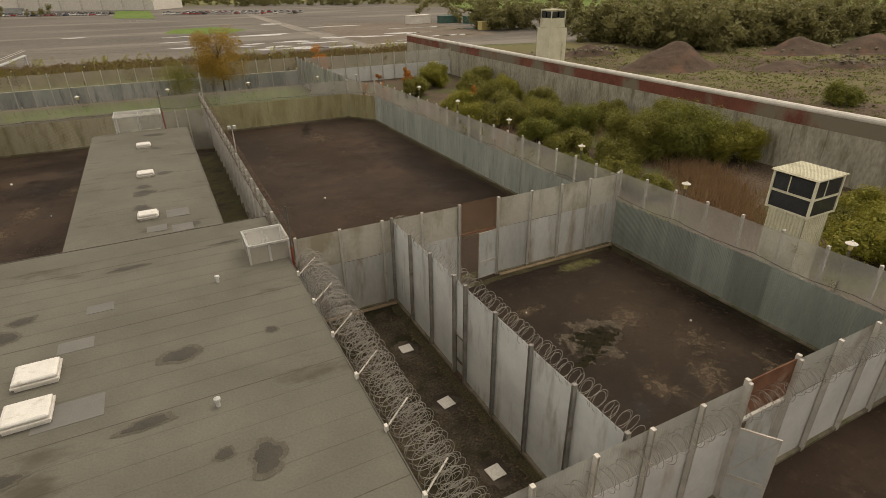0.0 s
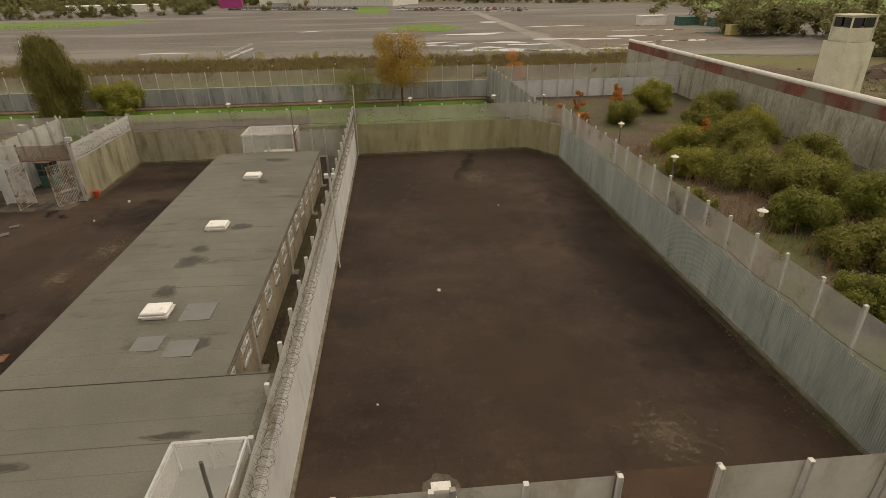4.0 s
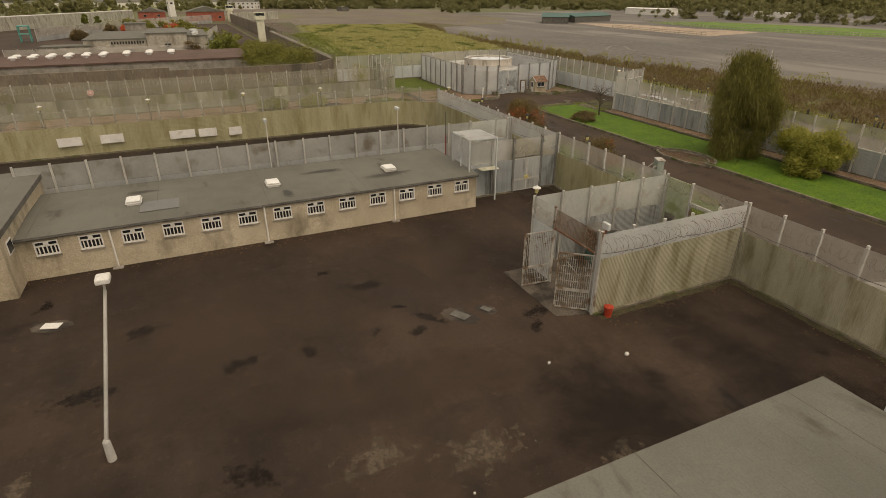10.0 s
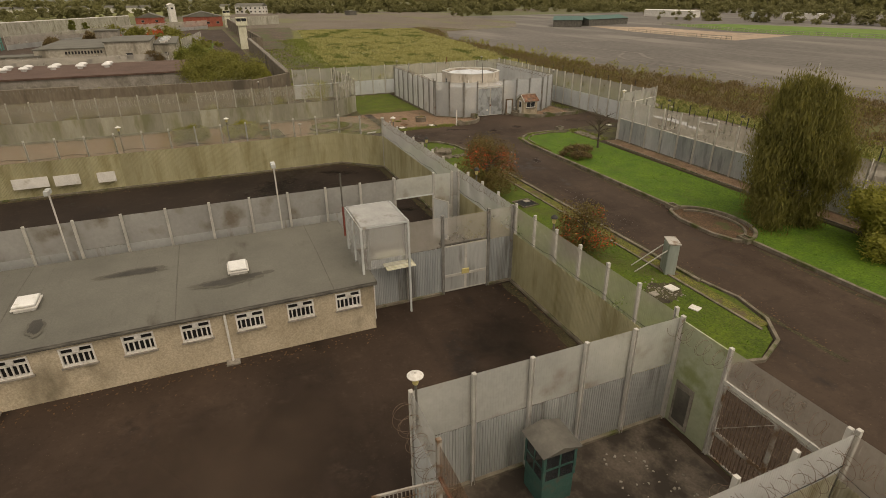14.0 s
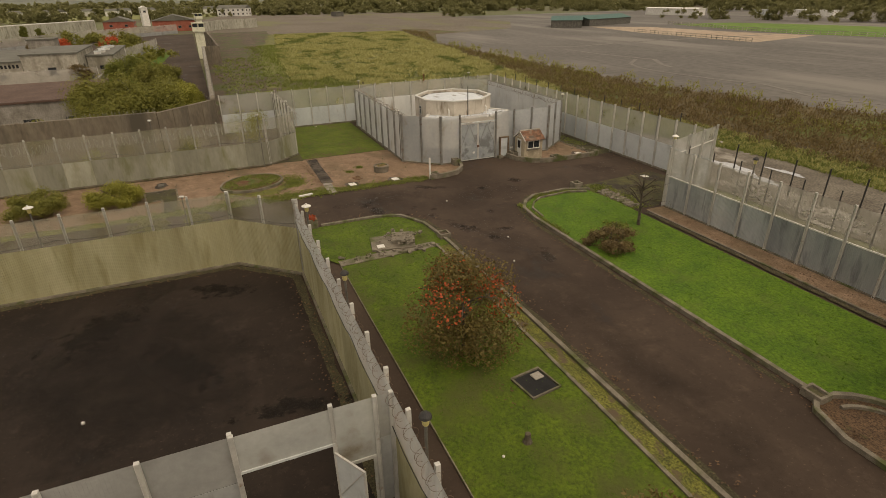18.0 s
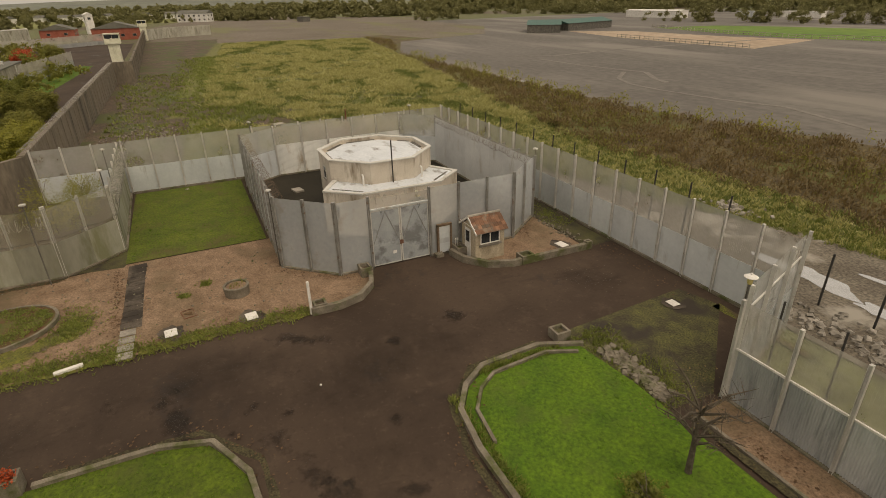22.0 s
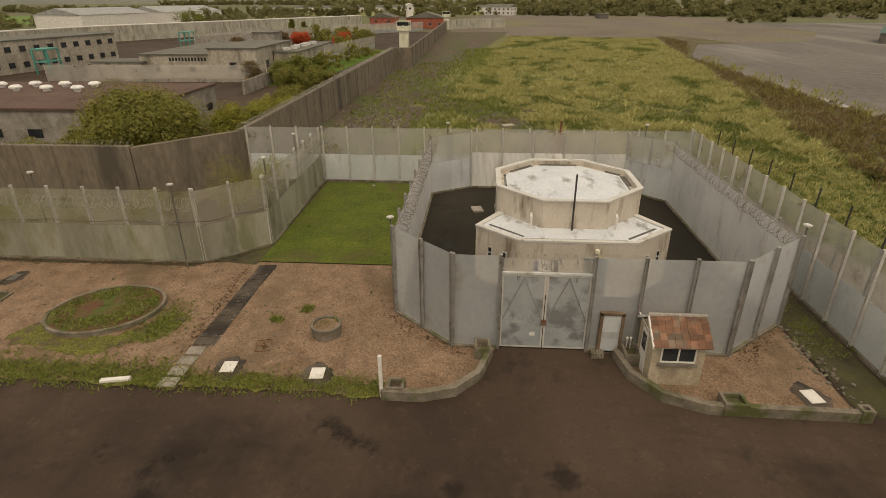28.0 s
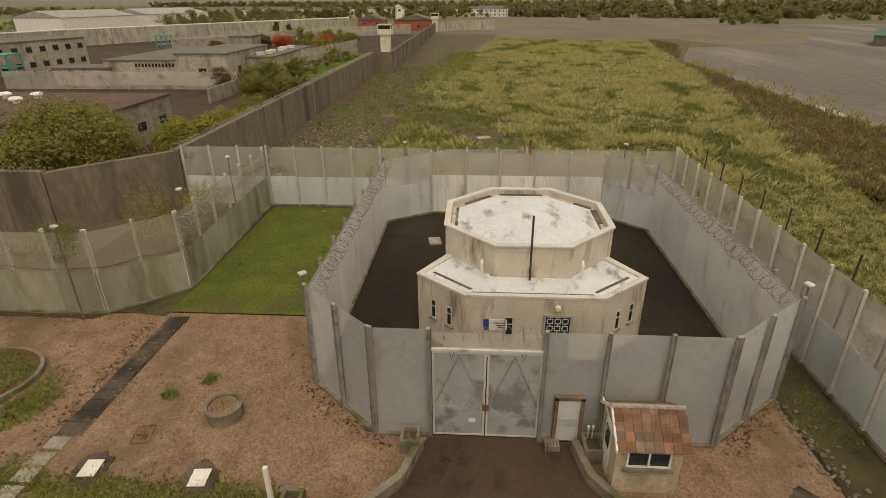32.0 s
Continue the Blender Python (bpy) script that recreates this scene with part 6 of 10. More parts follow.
# double gates beside the far cell block
dg = thing("yard_gate", -36.3, 66.5, 0, 90, "closed pale double gates with a yellow lock box", "gate")
part("gate_post", post_mesh(4.75, M_DARKPOST), M_DARKPOST, dg)
part("gate_post", post_mesh(4.75, M_DARKPOST), M_DARKPOST, dg, at=(2.8, 0, 0))
part("header", box(0, -0.05, 3.0, 2.8, 0.05, 3.1), M_DARKPOST, dg)
part("header_mesh", mesh_panel(2.8, 3.1, 4.65, M_MESHTHIN), M_MESHTHIN, dg)
leaf("gate_leaf", 1.36, 2.95, "pale grey steel gate leaf", M_CLAD, parent=dg, at=hinge_at(0.04, -0.03, 0), brace=False)
leaf("gate_leaf", 1.36, 2.95, "pale grey steel gate leaf", M_CLAD, parent=dg, at=hinge_at(1.4, -0.03, 0), brace=False)
part("lock_box", box(1.15, -0.14, 1.1, 1.6, -0.06, 1.4, bevel=0.01), M_YELLOW, dg, "dirty yellow lock box")

# doorway in the fence behind the far cell block
dw = thing("yard_doorway", -43.9, 66.2, 0, 90, "open doorway with a pale steel door swung aside", "gate")
part("gate_post", post_mesh(4.7, M_POST), M_POST, dw)
part("gate_post", post_mesh(4.7, M_POST), M_POST, dw, at=(2.8, 0, 0))
part("header", box(0, -0.04, 3.2, 2.8, 0.04, 3.28), M_PALESHEET, dw)
part("header_panel", mesh_panel(2.8, 3.28, 4.6, M_DENSE), M_DENSE, dw)
leaf("door_leaf", 1.3, 3.0, "pale steel door standing open", M_PALESHEET, parent=dw, at=hinge_at(2.75, -0.08, -60))
part("side_panel", mesh_panel(1.3, 2.3, 4.6, M_DENSE), M_DENSE, dw, at=(2.85, 0, 0))
part("wicket_frame", box(2.95, -0.04, 2.2, 4.1, 0.04, 2.32), M_POST, dw)
part("wicket_post", box(3.95, -0.05, 0.0, 4.1, 0.05, 2.3), M_POST, dw)

# doors of the first yard
od = thing("yard_door", 13.6, 24.8, 0, 0, "half-open pale steel door under a rusted mesh header", "gate")
part("gate_post", post_mesh(5.0, M_DARKPOST), M_DARKPOST, od)
part("gate_post", post_mesh(5.0, M_POST), M_POST, od, at=(2.6, 0, 0))
part("header", box(0, -0.05, 3.1, 2.6, 0.05, 3.18), M_RUST, od)
part("header_mesh", mesh_panel(2.6, 3.18, 5.1, M_RUSTMESH), M_RUSTMESH, od, "rusted mesh header")
leaf("door_leaf", 1.3, 3.08, "pale steel door leaf", M_PALESHEET, parent=od, at=hinge_at(2.55, -0.06, 186))
md = thing("fence_door", 9.6, 16.75, 0, 90, "small grey steel door in the sheet fence", "door")
leaf("door_leaf", 0.92, 2.15, "small grey door leaf", M_CLAD, parent=md, at=hinge_at(0.02, 0, 0), brace=False, frame_mat=M_DARKPOST)
part("over_panel", sheet_mesh(0.95, 2.2, 4.9, M_SHEETBRIGHT, False), M_SHEETBRIGHT, md)
sg = thing("yard_gate", 14.3, 7.5, 0, 0, "open steel gate under a rusted sheet header", "gate")
part("gate_post", post_mesh(5.15, M_POST), M_POST, sg)
part("gate_post", post_mesh(5.2, M_POST), M_POST, sg, at=(2.5, 0, 0))
part("header_sheet", box(0, -0.02, 3.6, 2.5, 0.02, 5.1), M_RUST, sg, "rusted sheet header")
part("header", box(0, -0.05, 3.35, 2.5, 0.05, 3.45), M_POST, sg)
leaf("gate_leaf", 1.25, 3.3, "worn grey steel gate leaf swung open", M_SHEET, parent=sg, at=hinge_at(0.05, -0.1, -55))
leaf("gate_leaf", 1.2, 3.3, "worn grey steel gate leaf", M_PALESHEET, parent=sg, at=hinge_at(2.45, 0.05, 168))


# ---- mesh cages at the ends of the cell blocks ----
def cage(x0, y0, x1, y1, z0, z1, label, roof_mat, low_roof=None, material=None, mesh_z=None):
    material, mesh_z = material or M_MESH, z0 if mesh_z is None else mesh_z
    c = thing("mesh_cage", x0, y0, 0, 0, label, "cage", "mesh cages")
    W, D = x1 - x0, y1 - y0
    for px in (0, W / 2, W):
        for py in (0, D):
            part("upright", box(px - 0.05, py - 0.05, z0, px + 0.05, py + 0.05, z1), M_PALESHEET, c)
    for py in (0, D):
        part("rail", box(0, py - 0.05, z1 - 0.08, W, py + 0.05, z1 + 0.02), M_PALESHEET, c)
    for px in (0, W):
        part("rail", box(px - 0.05, 0.05, z1 - 0.08, px + 0.05, D - 0.05, z1 + 0.02), M_PALESHEET, c)
    for py in (0, D):
        part("mesh_panel", mesh_panel(W, mesh_z, z1, material), material, c, at=(0, py, 0))
    for px in (0, W):
        part("mesh_panel", mesh_panel(D, mesh_z, z1, material), material, c, at=pose(px, 0, 0, 0, 0, 90))
    top_ = bmesh.new()
    top_.faces.new([top_.verts.new((px, py, z1 + 0.02)) for px, py in ((0, 0), (W, 0), (W, D), (0, D))])
    part("mesh_roof", top_, roof_mat, c)
    if low_roof:
        lx0, ly0, lx1, ly1, lz = low_roof
        sh = sheet_mesh(lx1 - lx0, 0.0, ly1 - ly0, M_CREAM, True, 0.14, 0.03)
        part("porch_roof", sh, M_CREAM, c, "cream corrugated porch roof", at=pose(lx0, ly1, lz, 90, 0, 0))
    return c


cage(-38.35, 61.75, -35.2, 64.2, 0.0, 5.3, "mesh cage porch with a pale roof at the block end", M_CAGEROOF, (0.6, 1.3, 2.9, 2.9, 2.6), M_CAGE, 2.95)
cage(-4.5, 62.15, -0.3, 65.2, 0.0, 4.5, "see-through mesh cage porch at the block end", M_CAGE, (1.2, -0.1, 3.9, 2.2, 2.6), M_CAGE)
cage(2.25, 24.95, 4.15, 26.95, 4.02, 5.0, "small mesh cage on the roof edge", M_CAGE, None, M_MESHTHIN)
duct = thing("pallet_stack", -5.6, 64.0, 0, 15, "weathered slatted pallet leaning by the block end", "pallet")
for k in range(7):
    part("slat", box(-0.9, -0.9 + k * 0.26, 0.12, 0.9, -0.78 + k * 0.26, 0.16), M_CONC, duct)
for k in (-0.8, 0, 0.8):
    part("bearer", box(k - 0.05, -0.9, 0.004, k + 0.05, 0.9, 0.12), M_CONC, duct)
bd = thing("block_door", 1.9, 63.4, 0, 0, "narrow grey door in the mesh fence", "door")
part("frame", box(-0.75, -0.05, 2.05, 0.4, 0.05, 2.15), M_PALESHEET, bd)
part("jamb", box(-0.75, -0.05, 0, -0.67, 0.05, 2.05), M_PALESHEET, bd)
part("jamb", box(0.32, -0.05, 0, 0.4, 0.05, 2.05), M_PALESHEET, bd)
part("over_mesh", mesh_panel(1.1, 2.15, 4.4, M_MESH), M_MESH, bd, at=(-0.75, 0, 0))
wd = thing("block_door", -35.9, 62.2, 0, 0, "narrow white door beside the cell block", "door")
part("leaf", box(0, -0.04, 0.05, 0.75, 0.04, 2.1, bevel=0.01), M_WHITE, wd)
part("handle", box(0.62, -0.09, 1.0, 0.68, -0.04, 1.12), M_DARKPOST, wd)

# razor wire on the roof edge of the near block
rw = thing("roof_razor_wire", 4.05, 8.2, 4.0, 90, "heaped coils of razor wire on white brackets along the roof edge", "razor wire")
for k in range(3):
    part("coil", coil_mesh(16.3, 0.42 - 0.04 * k, 0.17, 20 + k, 0.011), M_WIRE, rw, at=(0, -0.55 - 0.28 * k, 0.02 + 0.14 * (k % 2)))
for k in range(6):
    part("bracket", tube([(1.0 + k * 2.75, 0.05, -0.05), (1.5 + k * 2.75, -0.95, 0.45)], 0.03, 6), M_WHITE, rw, "white bracket arm")
    part("bracket_foot", box(0.85 + k * 2.75, -0.02, -0.25, 1.0 + k * 2.75, 0.08, 0.22), M_WHITE, rw)


# ---- lamps and poles ----
def fence_lamp(x, y, h=5.2, label="fence lamp with a white disc shade and yellowed glass", cap=False):
    if "lamp" not in CACHE:
        pole = tube([(0, 0, 0), (0, 0, 1.0)], 0.05, 8)
        CACHE["lamp"] = (mesh_of(pole, M_DARKPOST, "pole"), mesh_of(lathe(((0.07, 0), (0.1, 0.05), (0.12, 0.28), (0.1, 0.3)), 12), M_YELLOW, "glass"),
                         mesh_of(lathe(((0.11, 0.28), (0.25, 0.3), (0.26, 0.33), (0.15, 0.39), (0.05, 0.42), (0.04, 0.48)), 16), M_WHITE, "shade"),
                         mesh_of(box(-0.1, -0.09, 0, 0.1, 0.09, 0.3, bevel=0.01), M_POST, "box"))
    p, g, s, b = CACHE["lamp"]
    if cap:
        if "cap" not in CACHE:
            CACHE["cap"] = mesh_of(lathe(((0.14, 0.27), (0.19, 0.29), (0.17, 0.36), (0.08, 0.45), (0.03, 0.47)), 14), M_CABLE, "cap")
        s = CACHE["cap"]
    t = thing("fence_lamp", x, y, 0, rng.uniform(0, 360), label, "lamp", "fence lamps")
    part("pole", p, M_DARKPOST, t, at=Matrix.Diagonal((1, 1, h - 0.2, 1)))
    part("glass", g, M_YELLOW, t, at=(0, 0, h - 0.2))
    part("shade", s, M_WHITE, t, at=(0, 0, h - 0.2))
    part("control_box", b, M_POST, t, at=(0.1, 0.1, 1.2))
    return t


for y in (11.3, 20.5, 29.8, 39.3, 48.6, 57.8):
    fence_lamp(26.5, y, 5.3)
for x in (-59.5, -50.9, -41.8, -32.7, -8.0, 1.0, 10.0, 18.6):
    fence_lamp(x, 71.9 if x > -20 else 71.2, 5.15, cap=x < -20 and x > -55, label="fence lamp with yellowed glass lantern")
for x in (-61.9, -54.9, -46.0, -37.0, -27.0, -18.0, -9.0, 0.0, 9.0, 18.0):
    fence_lamp(x, 99.5, 5.35, cap=x != -61.9, label="fence lamp with yellowed glass lantern")
for y in (8, 18, 28, 38, 48, 57):
    fence_lamp(-66.4, y, 5.0)
fence_lamp(-23.65, 60.4, 5.1)
for x, y, h in ((-82.95, 84.5, 5.1), (-82.8, 103.65, 5.2), (-103.6, 86, 5.3), (-103.6, 102, 5.3), (-86.9, 71.4, 5.2), (-71.6, 64.4, 2.9), (-88.4, 62, 5.3), (24.0, 72.5, 5.0), (-99.5, 74.4, 5.2), (-92.0, 74.9, 5.4)):
    t = thing("fence_floodlight", x, y, 0, rng.uniform(0, 360), "slim fence post with a small grey floodlight", "lamp", "fence lamps")
    part("pole", tube([(0, 0, 0), (0, 0, h)], 0.04, 8), M_DARKPOST, t)
    part("head", box(-0.16, -0.12, h - 0.02, 0.16, 0.14, h + 0.1, bevel=0.03), M_POST, t)

tl = thing("yard_lamp_post", -16.5, 37.3, 0, 0, "tall thin leaning lamp post with a white floodlight head", "lamp post")
part("base", lathe(((0.16, 0), (0.13, 0.9), (0.08, 1.0)), 10), M_POST, tl)
part("pole", tube([(0, 0, 0.9), (-0.85, 1.22, 6.6)], [0.075, 0.055], 10), M_POST, tl)
part("arm", tube([(-0.84, 1.2, 6.5), (-0.8, 1.25, 6.9), (-0.7, 1.3, 7.05)], 0.04, 8), M_POST, tl)
part("head", box(-1.0, 1.05, 6.98, -0.45, 1.5, 7.2, bevel=0.04), M_WHITE, tl, "white floodlight head")
for x, y, h in ((-43.6, 58.8, 6.5), (-43.6, 47.5, 6.4), (4.6, 46.0, 5.9)):
    t = thing("floodlight_pole", x, y, 0, 0, "thin pole with two small floodlights", "lamp post")
    part("pole", tube([(0, 0, 0), (0, 0, h)], 0.045, 8), M_POST, t)
    for sx in (-0.2, 0.2):
        part("floodlight", box(sx - 0.12, -0.15, h - 0.05, sx + 0.12, 0.1, h + 0.2, bevel=0.02), M_PALESHEET, t)
for x, y, h, lab in ((-0.1, 61.9, 6.8, "dark upright pole with a red lower half"), (4.15, 24.4, 6.9, "red oxide pole at the fence corner"), (-40.3, 62.0, 6.6, "red oxide pole beside the cage")):
    t = thing("pole", x, y, 0, 0, lab, "pole")
    part("shaft", tube([(0, 0, 0), (0, 0, h * 0.7)], 0.06, 8), M_REDRUST, t)
    part("tip", tube([(0, 0, h * 0.7), (0, 0, h)], 0.045, 8), M_DARKPOST, t)
t = thing("pole", 4.5, 70.2, 0, 0, "tall pale pole at the fence corner", "pole")
part("shaft", tube([(0, 0, 0), (0, 0, 7.0)], 0.05, 8), M_POST, t)
for k in range(14):
    t = thing("leaning_stake", -64.5 + 2.75 * k, 109.8, 0, 0, "dark steel stake leaning in the rubble", "stake", "stakes")
    part("shaft", tube([(0, 0, -0.1), (0.1, -0.1, 3.1)], 0.06, 6), M_CABLE, t)
for k in range(13):
    t = thing("leaning_stake", -69.0 - 2.75 * k, 107.0, 0, 0, "dark steel stake behind the fence", "stake", "stakes")
    part("shaft", tube([(0, 0, -0.1), (0.1, 0.1, 5.3)], 0.05, 6), M_CABLE, t)
pt = thing("floodlight_on_pen", -17.4, 60.5, 4.7, 0, "red bracket with a pale floodlight on the pen corner", "lamp")
part("bracket", tube([(0, 0, -0.2), (0, 0, 0.3)], 0.05, 6), M_REDRUST, pt)
part("head", box(-0.25, -0.1, 0.25, 0.25, 0.1, 0.6, bevel=0.03), M_PALESHEET, pt)
bin_ = thing("fire_bucket", -16.8, 60.9, 0, 0, "red plastic bucket standing by the fence foot", "bucket")
part("body", lathe(((0.2, 0), (0.24, 0.5), (0.26, 0.52), (0.2, 0.56)), 14), M_REDPAINT, bin_)
part("lid", lathe(((0.27, 0.56), (0.27, 0.6), (0.05, 0.66)), 14), M_REDPAINT, bin_)


# ---- watch towers ----
def watch_tower(x, y, rz, w, h, cab_h, cab_w, label, dark=True, corr=True):
    t = thing("watch_tower", x, y, 0, rz, label, "tower", "watch towers")
    for k in range(4):
        m = pose(0, 0, 0, 0, 0, 90 * k) @ pose(-w / 2, -w / 2, 0)
        part("side_sheet", sheet_mesh(w, 0.0, h, M_CREAM, corr, 0.18, 0.025), M_CREAM, t, at=m)
    part("cab_floor", box(-cab_w / 2, -cab_w / 2, h, cab_w / 2, cab_w / 2, h + 0.12), M_CREAM, t)
    for sx in (-1, 1):
        for sy in (-1, 1):
            part("cab_post", box(sx * cab_w / 2 - 0.06, sy * cab_w / 2 - 0.06, h, sx * cab_w / 2 + 0.06, sy * cab_w / 2 + 0.06, h + cab_h), M_CREAM, t)
    for k in range(4):
        m = pose(0, 0, 0, 0, 0, 90 * k)
        e = cab_w / 2
        if dark:
            f = part("window_panel", box(-e + 0.06, -e - 0.02, h + cab_h * 0.47, e - 0.06, -e + 0.04, h + cab_h * 0.53), M_CREAM, t, at=m)
            part("pane", box(-e + 0.06, -e, h + 0.12, e - 0.06, -e + 0.02, h + cab_h * 0.47), M_GLASS, f)
            part("pane", box(-e + 0.06, -e, h + cab_h * 0.53, e - 0.06, -e + 0.02, h + cab_h - 0.1), M_GLASS, f)
            part("mullion", box(-0.25, -e - 0.02, h + cab_h * 0.53, -0.19, -e + 0.03, h + cab_h - 0.1), M_CREAM, f)
        else:
            f = part("cab_wall", box(-e + 0.06, -e, h + 0.1, e - 0.06, -e + 0.08, h + cab_h * 0.55), M_CREAM, t, at=m)
            for q in (-0.5, 0.5):
                part("pane", box(q * e - e * 0.38, -e + 0.02, h + cab_h * 0.55, q * e + e * 0.38, -e + 0.06, h + cab_h - 0.15), M_GLASS, f)
            part("lintel", box(-e + 0.06, -e, h + cab_h - 0.15, e - 0.06, -e + 0.08, h + cab_h), M_CREAM, f)
    part("roof", sheet_mesh(cab_w + 0.3, 0.0, cab_w + 0.3, M_CREAM, True, 0.16, 0.03), M_CREAM, t, "cream corrugated roof", at=pose(-cab_w / 2 - 0.15, cab_w / 2 + 0.15, h + cab_h + 0.06, 90, 0, 0))
    part("roof_deck", box(-cab_w / 2 - 0.08, -cab_w / 2 - 0.08, h + cab_h - 0.02, cab_w / 2 + 0.08, cab_w / 2 + 0.08, h + cab_h + 0.03), M_CREAM, t)
    return t


watch_tower(29.6, 15.6, 0, 2.0, 5.0, 2.05, 2.25, "cream corrugated watch tower with a dark glazed cabin")
watch_tower(54.6, 70.6, 0, 3.1, 9.8, 2.4, 2.5, "tall cream concrete watch tower with a small cabin", dark=False, corr=False)
watch_tower(-206.6, 68.5, 0, 2.3, 7.0, 2.2, 3.1, "pale watch tower on the prison wall", dark=False, corr=False)
watch_tower(-347, 70.4, 0, 2.6, 5.8, 2.6, 3.6, "pale watch tower on the far prison wall", dark=False, corr=False)

# ---- the round building ----
rb = thing("round_building", -90.9, 93.9, 0, 0, "low buff octagonal building with a white roof and parapet", "building")
A = 4.1
OCT = [(A / math.cos(radians(22.5)) * math.cos(radians(22.5 + 45 * k)), A / math.cos(radians(22.5)) * math.sin(radians(22.5 + 45 * k))) for k in range(8)]


def scaled(pts, d):
    return [(x * d, y * d) for x, y in pts]


part("drum_wall", prism(OCT, 0, 4.45), M_PINKRENDER, rb, "octagonal buff rendered drum")
cop, face_ = bmesh.new(), bmesh.new()
for k in range(8):
    b0, b1 = scaled(OCT, 0.945)[k], scaled(OCT, 0.945)[(k + 1) % 8]
    o0, o1 = scaled(OCT, 1.02)[k], scaled(OCT, 1.02)[(k + 1) % 8]
    w0, w1 = OCT[k], OCT[(k + 1) % 8]
    face_.faces.new([face_.verts.new(v) for v in ((*w0, 4.44), (*w1, 4.44), (*w1, 4.72), (*w0, 4.72))])
    face_.faces.new([face_.verts.new(v) for v in ((*b0, 4.72), (*b1, 4.72), (*b1, 4.36), (*b0, 4.36))])
    for v4 in (((*o0, 4.72), (*o1, 4.72), (*o1, 4.8), (*o0, 4.8)), ((*o0, 4.8), (*o1, 4.8), (*b1, 4.8), (*b0, 4.8)), ((*b0, 4.8), (*b1, 4.8), (*b1, 4.72), (*b0, 4.72)), ((*o0, 4.72), (*b0, 4.72), (*b1, 4.72), (*o1, 4.72))):
        cop.faces.new([cop.verts.new(v) for v in v4])
for bm_ in (cop, face_):
    bmesh.ops.remove_doubles(bm_, verts=bm_.verts[:], dist=0.001)
    bmesh.ops.recalc_face_normals(bm_, faces=bm_.faces[:])
part("parapet", face_, M_PINKRENDER, rb, "buff rendered parapet")
part("coping", cop, M_PARAPET, rb, "thin pale coping ring")
rfm = bmesh.new()
ri = [rfm.verts.new((*p, 4.5)) for p in scaled(OCT, 0.86)]
top = rfm.verts.new((0, 0, 4.8))
for k in range(8):
    rfm.faces.new((ri[k], ri[(k + 1) % 8], top))
part("roof", rfm, M_ROOFWHITE, rb, "dirty white facetted roof")
gut = bmesh.new()
gi, go = [gut.verts.new((*p, 4.495)) for p in scaled(OCT, 0.86)], [gut.verts.new((*p, 4.38)) for p in scaled(OCT, 0.95)]
for k in range(8):
    gut.faces.new((go[k], go[(k + 1) % 8], gi[(k + 1) % 8], gi[k]))
part("gutter", gut, M_GUTTER, rb, "dark roof gutter")
# Near-black strips darken stretches of the gutter along the parapet.
for k, (f0, f1) in ((0, (0.1, 0.9)), (1, (0.35, 0.95)), (2, (0.05, 0.4)), (3, (0.1, 0.9)), (4, (0.1, 0.75)), (7, (0.2, 0.8))):
    p, q = Vector(scaled(OCT, 0.905)[k]), Vector(scaled(OCT, 0.905)[(k + 1) % 8])
    part("gutter_silt", band([tuple(p.lerp(q, f0)), tuple(p.lerp(q, f1))], 0.26, 4.42, 4.5), M_DARKPOST, rb, "near-black strip lying in the gutter")
LOW = [(4.0, -5.3), (6.0, -3.0), (6.0, 3.0), (4.0, 5.3), (1.2, 3.6), (1.2, -3.6)]
INN = [(3.93, -4.98), (5.78, -2.9), (5.78, 2.9), (3.93, 4.98), (1.6, 3.4), (1.6, -3.4)]
part("porch_wall", prism(LOW, 0, 3.15), M_PINKRENDER, rb, "buff rendered front wing")
pr = bmesh.new()
for k in range(6):
    p, q, u, w = LOW[k], LOW[(k + 1) % 6], INN[k], INN[(k + 1) % 6]
    p, q = (p[0] * 1.005, p[1] * 1.008), (q[0] * 1.005, q[1] * 1.008)
    pr.faces.new([pr.verts.new(v) for v in ((*p, 3.14), (*q, 3.14), (*q, 3.25), (*p, 3.25))])
    pr.faces.new([pr.verts.new(v) for v in ((*p, 3.25), (*q, 3.25), (*w, 3.25), (*u, 3.25))])
    pr.faces.new([pr.verts.new(v) for v in ((*u, 3.25), (*w, 3.25), (*w, 3.14), (*u, 3.14))])
bmesh.ops.remove_doubles(pr, verts=pr.verts[:], dist=0.001)
bmesh.ops.recalc_face_normals(pr, faces=pr.faces[:])
part("porch_parapet", pr, M_PARAPET, rb, "pale parapet of the front wing")
part("porch_roof", prism(INN, 3.05, 3.16), M_ROOFWHITE, rb, "dirty white membrane roof")
# Near-black strips darken the porch roof along its edges.
for (xa, ya), (xb, yb) in (((3.75, -4.55), (5.35, -2.75)), ((5.6, -2.75), (5.6, 2.6)), ((5.4, 2.7), (3.85, 4.5)), ((3.95, -1.9), (3.95, 1.9))):
    part("roof_silt", band([(xa, ya), (xb, yb)], 0.16 if xa != xb else 0.09, 3.15, 3.168), M_DARKPOST, rb, "near-black strip along the roof edge")
part("aerial", tube([(4.35, -0.1, 3.1), (4.3, -0.1, 6.3)], 0.05, 8), M_CABLE, rb, "dark aerial pole")
for sy in (-2.3, 2.3):
    part("overflow_pipe", tube([(4.1, sy, 3.14), (4.1, sy, 3.85), (3.9, sy, 3.95)], 0.07, 8), M_WHITE, rb, "white overflow pipe")


